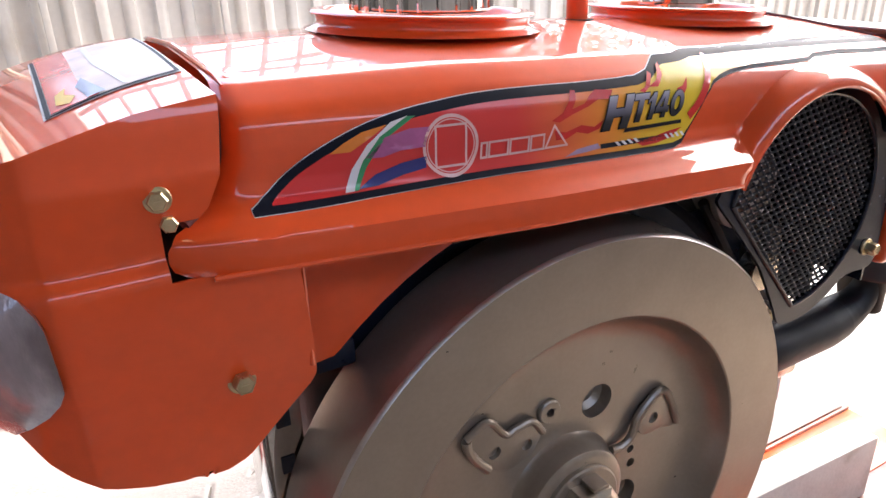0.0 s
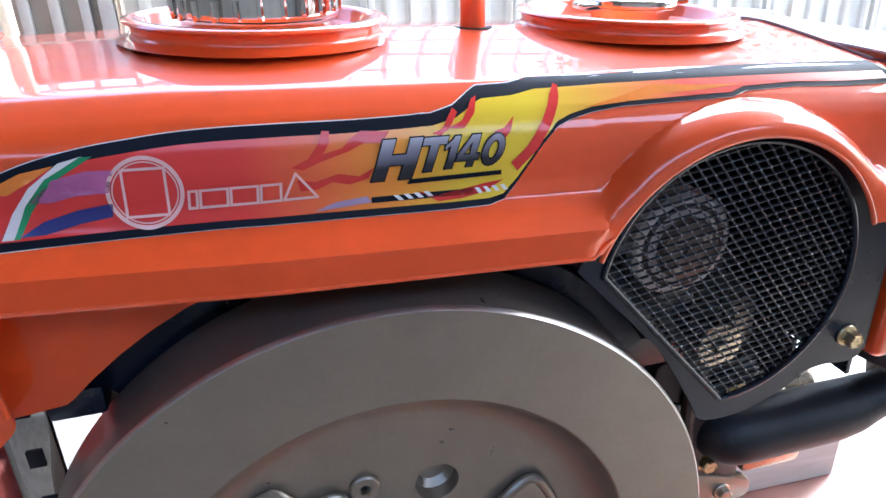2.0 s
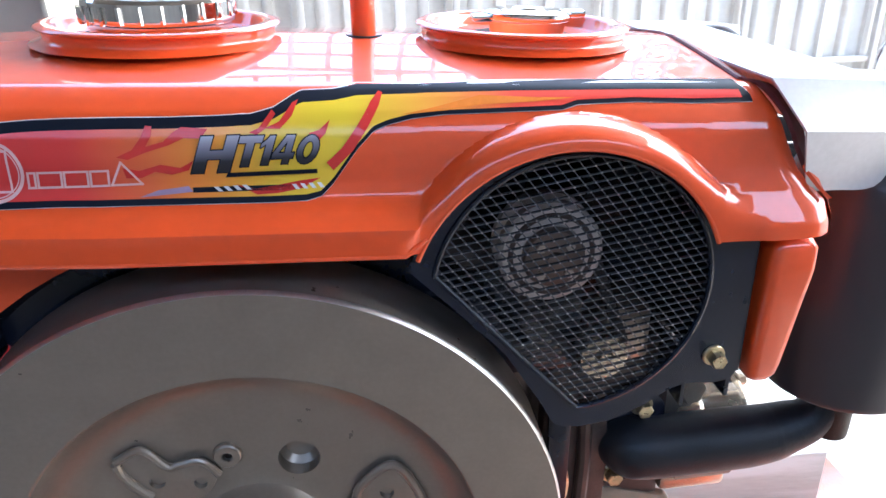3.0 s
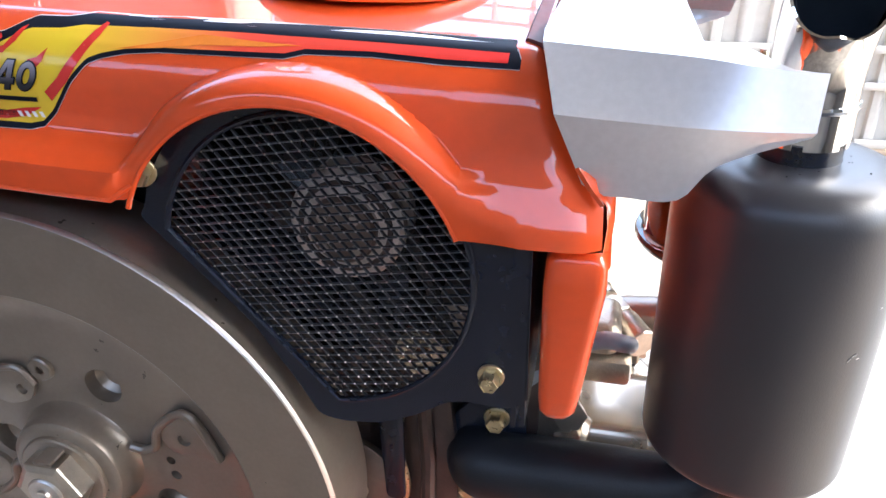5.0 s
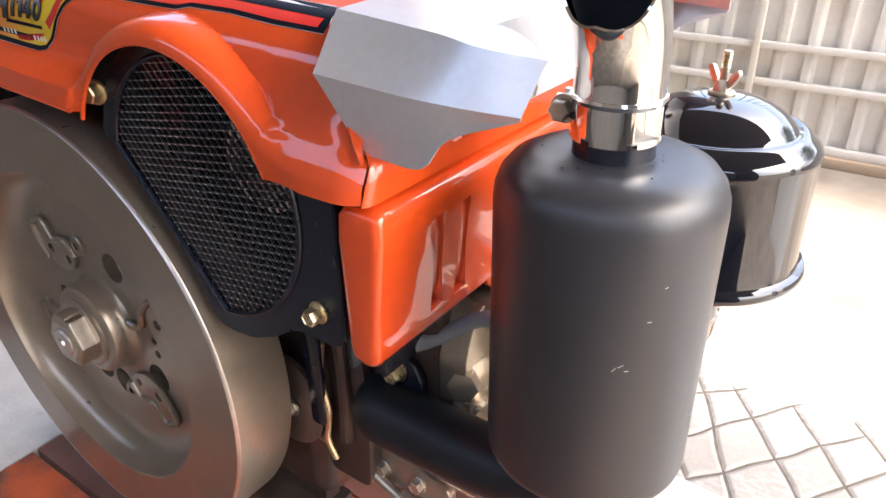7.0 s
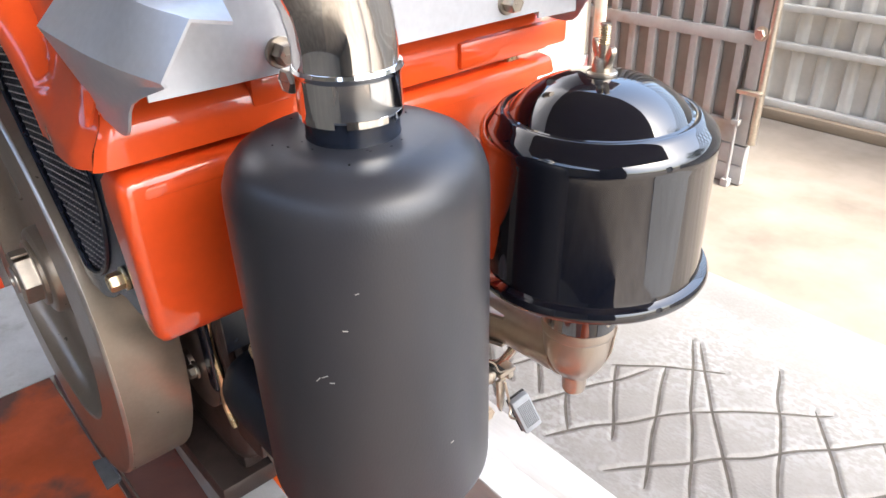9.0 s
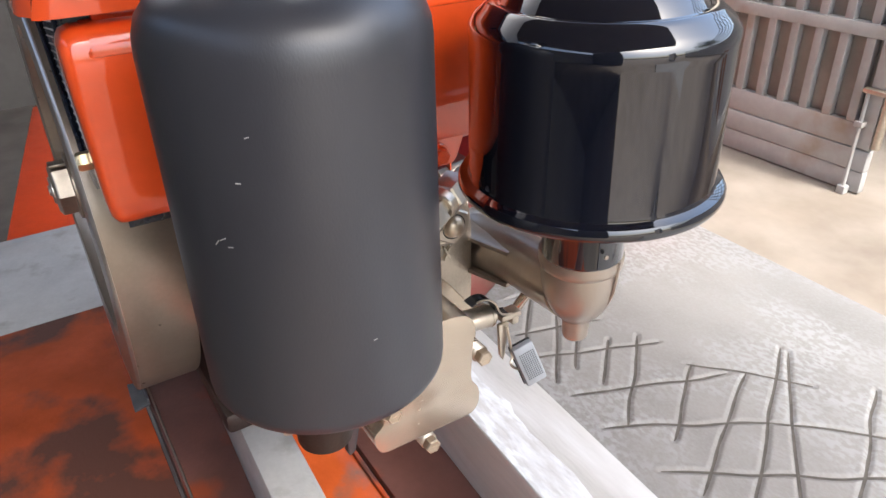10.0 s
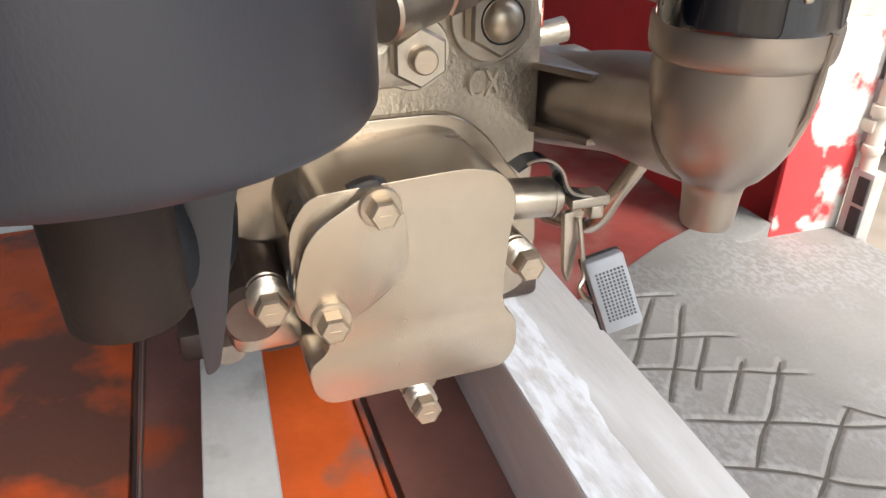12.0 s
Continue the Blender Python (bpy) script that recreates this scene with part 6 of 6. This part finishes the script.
# ---- air cleaner ----
def build_air_cleaner():
    at = (0.4675, 0.2476, 0)
    can = part("air_cleaner", lathe([(0.030, 0.4145), (0.060, 0.4175), (0.0715, 0.4190), (0.0745, 0.4200), (0.0758, 0.4222), (0.0758, 0.4245), (0.0745, 0.4268), (0.0720, 0.4275), (0.0702, 0.4285), (0.0694, 0.431), (0.0694, 0.503), (0.0697, 0.5065), (0.0700, 0.5095), (0.0690, 0.5130), (0.0660, 0.5165), (0.0610, 0.5205), (0.0585, 0.5225), (0.0560, 0.5228), (0.0545, 0.5220), (0.0530, 0.5224)], at, "z", 128), black_gloss, engine, "glossy black drum air cleaner")
    part("dome", lathe([(0.0535, 0.5216), (0.0520, 0.5234), (0.048, 0.5278), (0.041, 0.5334), (0.032, 0.5380), (0.022, 0.5411), (0.012, 0.5424), (0, 0.5426)], at, "z", 96), black_gloss, can, "glossy black domed lid")
    part("neck", lathe([(0.062, 0.4165), (0.040, 0.4125), (0.0270, 0.4100), (0.0252, 0.4060), (0.0252, 0.374), (0.0245, 0.3725), (0, 0.3725)], at, "z", 64), black_gloss, can)
    part("lid_washer", lathe([(0, 0.5420), (0.0085, 0.5420), (0.0090, 0.5428), (0.0090, 0.5438), (0.0080, 0.5446), (0, 0.5446)], at, "z", 32), steel, can)
    part("stud", tube([(at[0], at[1], 0.542), (at[0], at[1], 0.5710)], 0.0030, 12), steel, can, "threaded stud")
    for k in range(8):
        part("thread", lathe([(0.0030, 0), (0.0034, 0.0006), (0.0030, 0.0012)], (at[0], at[1], 0.5595 + 0.0013 * k), "z", 12), zinc, can)
    wing = part("wing_nut", lathe([(0, 0.5443), (0.0062, 0.5443), (0.0056, 0.5490), (0.0046, 0.5520), (0, 0.5520)], at, "z", 20), steel, can, "bright wing nut")
    for s in (-1, 1):
        ear = prism(round_poly([(0.0034, 0.5452), (0.0085, 0.5490), (0.0142, 0.5575), (0.0130, 0.5606), (0.0098, 0.5602), (0.0042, 0.5520)], 0.0018), "xz", -0.0015, 0.0015, 0.0007)
        bmesh.ops.transform(ear, matrix=Matrix.Translation((at[0], at[1], 0)) @ Matrix.Rotation(radians(150 if s > 0 else 330), 4, "Z"), verts=ear.verts)
        part("wing", ear, steel, wing)
    bolt(can, (at[0] + 0.0262, at[1] - 0.006, 0.383), (1, -0.2, 0), 0.0026, 0.0012, steel, washer=False, mark=False, name="rivet")
    # intake cup with its drip spout and the arm to the head
    cup_at = (0.4645, 0.2500, 0)
    cup = part("intake_cup", lathe([(0, 0.3740), (0.0252, 0.3740), (0.0263, 0.3732), (0.0266, 0.3715), (0.0264, 0.3655), (0.0258, 0.3630), (0.0246, 0.3618), (0.0246, 0.3560), (0.0240, 0.3500), (0.0228, 0.3430), (0.0206, 0.3360), (0.0176, 0.3300), (0.0140, 0.3252), (0.0108, 0.3226), (0.0096, 0.3205), (0.0091, 0.3170), (0.0086, 0.3080), (0.0078, 0.3062), (0.0058, 0.3060), (0.0052, 0.309), (0, 0.309)], cup_at, "z", 64), alloy, engine, "dull cast alloy intake cup with drip spout")
    part("seam", tube([(0.4908, 0.2570, 0.3725), (0.4896, 0.2570, 0.3620), (0.4885, 0.2568, 0.3500), (0.4850, 0.2560, 0.3400)], 0.0010, 6), alloy, cup)
    axis = curve([(0.325, 0.266, 0.308), (0.345, 0.265, 0.312), (0.390, 0.262, 0.324), (0.430, 0.256, 0.332), (0.458, 0.251, 0.339)], 8)
    n = len(axis)
    arm = tube(axis, [0.0240 - 0.0015 * math.sin(math.pi * k / (n - 1)) - 0.003 * k / (n - 1) for k in range(n)], 32)
    arm_ob = part("intake_arm", arm, alloy, engine, "dull cast alloy intake arm")
    for z, drop in ((0.3290, 0.003), (0.2985, 0.005)):
        fin = prism([(0.318, 0.2330), (0.334, 0.2345), (0.398, 0.2425), (0.398, 0.2475), (0.318, 0.2600)], "xy", z - 0.0016, z + 0.0016, 0.0007)
        for v in fin.verts:
            v.co.z += (v.co.x - 0.318) / 0.08 * (drop + 0.006) * (1 if drop < 0.004 else 1.2)
        part("fin", fin, alloy, arm_ob)
    part("arm_flange", rbox((0.300, 0.232, 0.285), (0.322, 0.292, 0.328), 0.006), casting, arm_ob)


build_air_cleaner()


# ---- cylinder head and valve cover ----
def build_head():
    head = part("cylinder_head", join(
        prism(round_poly([(0.108, 0.235), (0.238, 0.235), (0.241, 0.300), (0.241, 0.350), (0.236, 0.372), (0.215, 0.382), (0.190, 0.395), (0.120, 0.395), (0.105, 0.36), (0.105, 0.26)], 0.010), "yz", 0.290, 0.356, 0.013, 5),
        prism(round_poly([(0.150, 0.345), (0.222, 0.345), (0.222, 0.390), (0.205, 0.398), (0.150, 0.398)], 0.008), "yz", 0.300, 0.346, 0.005, 3),
        rbox((0.30, 0.14, 0.26), (0.350, 0.20, 0.318), 0.006)), casting, engine, "silver-grey rough cast cylinder head")
    data = bpy.data.curves.new("letters", "FONT")
    data.body, data.size, data.extrude, data.bevel_depth = "CX", 1.0, 0.0022, 0.0004
    ob = new("letters", data)
    bpy.context.view_layer.update()
    me = bpy.data.meshes.new_from_object(ob.evaluated_get(bpy.context.evaluated_depsgraph_get()))
    bpy.data.objects.remove(ob)
    bm = bmesh.new()
    bm.from_mesh(me)
    us, ws = [v.co.x for v in bm.verts], [v.co.y for v in bm.verts]
    for v in bm.verts:
        u, w = (v.co.x - min(us)) / (max(us) - min(us)), (v.co.y - min(ws)) / (max(ws) - min(ws))
        v.co = (0.3563 + v.co.z, 0.2070 + 0.0145 * u, 0.3222 + 0.0118 * w + 0.0005 * u)
    part("cast_letters", bm, casting, head, "raised cast letters")
    # domed cap nut and stud nut
    nut_at = (0.3545, 0.2165, 0.3560)
    cap_nut = part("cap_nut", join(lathe([(0, 0), (0.0182, 0), (0.0190, 0.001), (0.0190, 0.0048), (0.0180, 0.0056), (0, 0.0056)], nut_at, "x", 48), lathe([(0, 0.0055), (0.0140, 0.0055), (0.0150, 0.0068), (0.0150, 0.0135), (0.0136, 0.0152), (0, 0.0152)], nut_at, "x", 6)), steel, head, "large hex nut", 22)
    part("stud_end", lathe([(0, 0.0205), (0.003, 0.0203), (0.006, 0.0192), (0.0078, 0.0172), (0.0084, 0.0150)], nut_at, "x", 32), bolt_champagne, cap_nut)
    part("stud_ring", lathe([(0.0084, 0.0150), (0.0092, 0.0155), (0.0097, 0.0151)], nut_at, "x", 32), black_satin, cap_nut)
    stud_at = (0.392, 0.1718, 0.3525)
    stud_nut = part("stud_nut", join(lathe([(0, 0), (0.0130, 0), (0.0136, 0.0008), (0.0130, 0.002), (0, 0.002)], stud_at, "x", 36), lathe([(0, 0.002), (0.0100, 0.002), (0.0108, 0.0030), (0.0108, 0.0085), (0.0097, 0.0100), (0, 0.0100)], stud_at, "x", 6)), steel, head, "hex nut on a stud", 22)
    part("stud_end", lathe([(0, 0.0155), (0.0040, 0.0153), (0.0048, 0.0142), (0.0050, 0.0100)], stud_at, "x", 28), bolt_champagne, stud_nut)
    part("stud_boss", lathe([(0, -0.05), (0.0130, -0.05), (0.0130, 0.0), (0, 0.0)], (0.392, 0.1718, 0.3525), "x", 32), casting, head)
    # injector clamp block and pipe nuts over the head
    part("injector_block", join(rbox((0.335, 0.128, 0.372), (0.386, 0.180, 0.398), 0.010, 4), rbox((0.350, 0.140, 0.340), (0.396, 0.176, 0.362), 0.005, 2)), casting, head, "cast injector block")
    a, b = Vector((0.396, 0.166, 0.3715)), Vector((0.366, 0.214, 0.3790))
    way = (b - a).normalized()
    inj = part("injector_body", lathe([(0, -0.012), (0.0112, -0.012), (0.0122, -0.0108), (0.0122, 0.0150), (0.0110, 0.0162), (0.0088, 0.0166), (0.0088, 0.0215), (0, 0.0215)], a, way, 40), steel, head, "bright injector body with cast mark", 24)
    part("hex_nut", lathe([(0, 0.0190), (0.0112, 0.0190), (0.0126, 0.0202), (0.0126, 0.0350), (0.0112, 0.0362), (0.0086, 0.0364), (0.0086, 0.0440), (0, 0.0440)], a, way, 6), steel, inj, "", 20)
    part("collar", lathe([(0, 0.0420), (0.0104, 0.0420), (0.0112, 0.0430), (0.0112, 0.0505), (0, 0.0510)], a, way, 32), steel, inj)
    part("union_nut", lathe([(0, 0.0505), (0.0120, 0.0505), (0.0136, 0.0518), (0.0136, 0.0720), (0.0120, 0.0735), (0, 0.0735)], a, way, 6), steel, inj, "", 20)
    part("pipe", tube([a + way * 0.0715, a + way * 0.085, a + way * 0.10 + Vector((0, 0.004, -0.006))], 0.0085, 16), steel, inj)
    bolt(head, (0.346, 0.2085, 0.3890), (1, 0, 0), 0.0095, 0.006, steel)
    bolt(head, (0.330, 0.2400, 0.352), (0.5, 0.85, 0), 0.013, 0.010, steel)
    tap = part("fuel_tap", join(tube([(0.20, 0.300, 0.305), (0.20, 0.338, 0.311)], 0.0085, 20), tube([(0.225, 0.30, 0.300), (0.228, 0.320, 0.303)], 0.0062, 16)), casting, engine, "pale fuel tap with orange tag")
    part("tag", rbox((0.197, 0.318, 0.300), (0.205, 0.3195, 0.350), 0.0004), orange, tap, "orange tag")
    part("return_hose", tube(curve([(0.312, 0.090, 0.364), (0.331, 0.108, 0.371), (0.354, 0.117, 0.388), (0.374, 0.115, 0.398), (0.387, 0.116, 0.396), (0.392, 0.130, 0.386)], 6), 0.0062, 14), hose_grey, head, "grey fuel return hose")
    part("hose_union", join(rbox((0.338, 0.112, 0.318), (0.358, 0.150, 0.352), 0.005), lathe([(0, 0), (0.012, 0), (0.0125, 0.001), (0.0125, 0.011), (0, 0.012)], (0.352, 0.112, 0.336), (0.3, -1, 0.1), 6)), steel, head, "steel union", 24)
    part("port_cover", lathe([(0, 0), (0.024, 0), (0.025, 0.002), (0.025, 0.020), (0.022, 0.024), (0, 0.024)], (0.345, 0.118, 0.298), (1, -0.15, 0), 40), silver_paint, head, "round silver port cover")

    # valve cover, a bevelled box with a bolted plate and bosses
    outline = [(0.1185, 0.2640), (0.119, 0.300), (0.127, 0.312), (0.186, 0.3145), (0.200, 0.311), (0.2065, 0.299), (0.2035, 0.285), (0.2015, 0.256), (0.2030, 0.250), (0.2075, 0.245), (0.2090, 0.238), (0.2085, 0.228), (0.203, 0.2205), (0.180, 0.2205), (0.140, 0.2205), (0.128, 0.2205), (0.1225, 0.2270), (0.1205, 0.2400), (0.1285, 0.2450), (0.1305, 0.2520), (0.1260, 0.2590)]
    cover = part("valve_cover", prism(round_poly(outline, 0.006, 4), "yz", 0.338, 0.4125, 0.0068, 6), silver_paint, engine, "champagne silver painted valve cover", 40)
    part("cover_flange", prism(round_poly([(0.112, 0.225), (0.116, 0.314), (0.150, 0.319), (0.197, 0.3185), (0.2125, 0.309), (0.2395, 0.272), (0.242, 0.252), (0.238, 0.224), (0.200, 0.214), (0.130, 0.214)], 0.010, 4), "yz", 0.3480, 0.3615, 0.003, 3), silver_paint, cover)
    plate = part("breather_plate", prism(round_poly([(0.118, 0.281), (0.124, 0.301), (0.145, 0.3135), (0.155, 0.3135), (0.160, 0.302), (0.160, 0.283), (0.151, 0.272), (0.134, 0.262), (0.124, 0.262), (0.119, 0.270)], 0.009, 4), "yz", 0.4115, 0.4205, 0.0016, 3), silver_paint, cover, "bolted silver plate", 40)
    part("plate_gasket", prism(round_poly([(0.1166, 0.281), (0.1228, 0.3022), (0.1445, 0.3150), (0.1555, 0.3150), (0.1606, 0.302), (0.1606, 0.283), (0.1515, 0.2715), (0.134, 0.2614), (0.1235, 0.2614), (0.1184, 0.270)], 0.009, 4), "yz", 0.4080, 0.4122), black_satin, cover)
    # the darker paint stands for shading on the housing's sides
    part("breather_housing", prism(round_poly([(0.120, 0.285), (0.126, 0.301), (0.145, 0.3125), (0.156, 0.3125), (0.156, 0.296), (0.135, 0.285)], 0.006, 3), "yz", 0.352, 0.4105, 0.004, 3), crank_paint, cover)
    for y, z in ((0.1500, 0.3085), (0.1300, 0.2665)):
        bolt(plate, (0.4200, y, z), (1, 0, 0), 0.0098, 0.0072, bolt_champagne, label="painted hex flange bolt")
    for y, z, a, xb in ((0.1105, 0.2675, 0.008, 0.4055), (0.2140, 0.2670, 0.0068, 0.4070), (0.1710, 0.1985, 0.0068, 0.401)):
        # the left boss gets darker paint in place of the muffler's dark reflection
        boss = part("bolt_boss", lathe([(0, -0.06), (a, -0.06), (a, -0.012), (a * 0.9, -0.010), (0, -0.010)], (xb, y, z), "x", 24), crank_paint if y < 0.12 else silver_paint, cover)
        part("bolt_shank", lathe([(0, -0.012)] + [(a * (0.72 if k % 2 else 1.02), -0.0112 + 0.0016 * k) for k in range(8)] + [(0, 0.0)], (xb, y, z), "x", 20), steel, cover, "", 60)
        bolt(cover, (xb, y, z), (1, 0, 0), 0.0110, 0.0068, bolt_champagne, washer=False, label="painted hex bolt")
    part("side_boss", lathe([(0, -0.055), (0.013, -0.055), (0.013, -0.004), (0.010, 0), (0, 0)], (0.398, 0.104, 0.258), "x", 28), crank_paint, cover)
    part("side_lug", rbox((0.330, 0.094, 0.236), (0.392, 0.124, 0.262), 0.006), silver_paint, cover)
    part("drain_boss", lathe([(0, -0.05), (0.0095, -0.05), (0.0095, 0.0), (0, 0.0)], (0.392, 0.1710, 0.206), "x", 24), silver_paint, cover)

    # decompression lever with its pad
    lever = part("decompression_lever", tube([(0.392, 0.200, 0.290), (0.395, 0.229, 0.289)], 0.0085, 20), steel, engine, "steel decompression lever with grey pad")
    for k in range(3):
        part("washer", tube([(0.3952, 0.229 + 0.0016 * k, 0.289), (0.3953, 0.2301 + 0.0016 * k, 0.289)], 0.0088 - 0.0012 * k, 20), steel, lever)
    clip = curve([(0.390, 0.214, 0.302), (0.393, 0.219, 0.3065), (0.396, 0.2245, 0.3075), (0.399, 0.2290, 0.3040), (0.400, 0.2320, 0.2965), (0.3995, 0.2360, 0.2925), (0.399, 0.2440, 0.2900)], 6)
    ribbon = sheet([[p + Vector((dx, 0, 0)) for p in clip] for dx in (-0.0055, 0.0, 0.0045)])
    part("spring_arch", thick(ribbon, 0.0011), black_satin, lever, "dark spring clip")
    part("spring_edge", tube([p + Vector((0.0047, 0, 0.0002)) for p in clip[4:]], 0.0007, 8), steel, lever)
    part("arm", rbox((0.394, 0.2345, 0.2855), (0.405, 0.2525, 0.2905), 0.0012), steel, lever)
    part("arm_lug", rbox((0.398, 0.2440, 0.2800), (0.405, 0.2500, 0.2860), 0.0010), steel, lever)
    part("hanger", prism(round_poly([(0.2305, 0.286), (0.2395, 0.286), (0.2365, 0.258), (0.2350, 0.252), (0.2325, 0.258)], 0.0012), "yz", 0.4035, 0.4065, 0.0006), steel, lever)
    part("wire_loop", tube(curve([(0.408, 0.2365, 0.284), (0.411, 0.2380, 0.268), (0.413, 0.2385, 0.258), (0.4145, 0.2360, 0.254), (0.4150, 0.2390, 0.249), (0.416, 0.2435, 0.246)], 5), 0.0011, 8), steel, lever)
    turn = Matrix.Translation((0.4215, 0.2480, 0.2535)) @ Matrix.Rotation(radians(14), 4, "X") @ Matrix.Rotation(radians(-20), 4, "Y") @ Matrix.Rotation(radians(-10), 4, "Z")
    part("pad", rbox((-0.0055, -0.0085, -0.0165), (0.0025, 0.0085, 0.0165), 0.0018, 2, turn), pad_grey, lever, "pale grey plastic pad")
    part("pad_back", rbox((-0.0075, -0.0088, -0.0168), (-0.0050, 0.0088, 0.0168), 0.0008, 2, turn), rubber, lever)
    grip = [rbox((0.0024, -0.0056 + 0.0016 * i, -0.0110 + 0.0016 * j), (0.0030, -0.0048 + 0.0016 * i, -0.0102 + 0.0016 * j), 0, 1, turn) for i in range(8) for j in range(14)]
    part("pad_grip", join(*grip), grip_mat, lever, "dotted grip")
    part("overflow_pipe", tube(curve([(0.385, 0.283, 0.305), (0.384, 0.279, 0.292), (0.378, 0.273, 0.276), (0.366, 0.274, 0.258), (0.345, 0.278, 0.243), (0.315, 0.272, 0.236)], 6), 0.0042, 12), silver_paint, engine, "thin painted overflow pipe")


bolt_champagne = material("champagne_bolt_paint", (0.56, 0.47, 0.36), 0.36, 0.75, 0.12, 80)
grip_mat = material("grey_grip_dots", (0.05, 0.055, 0.065), 0.5)
build_head()
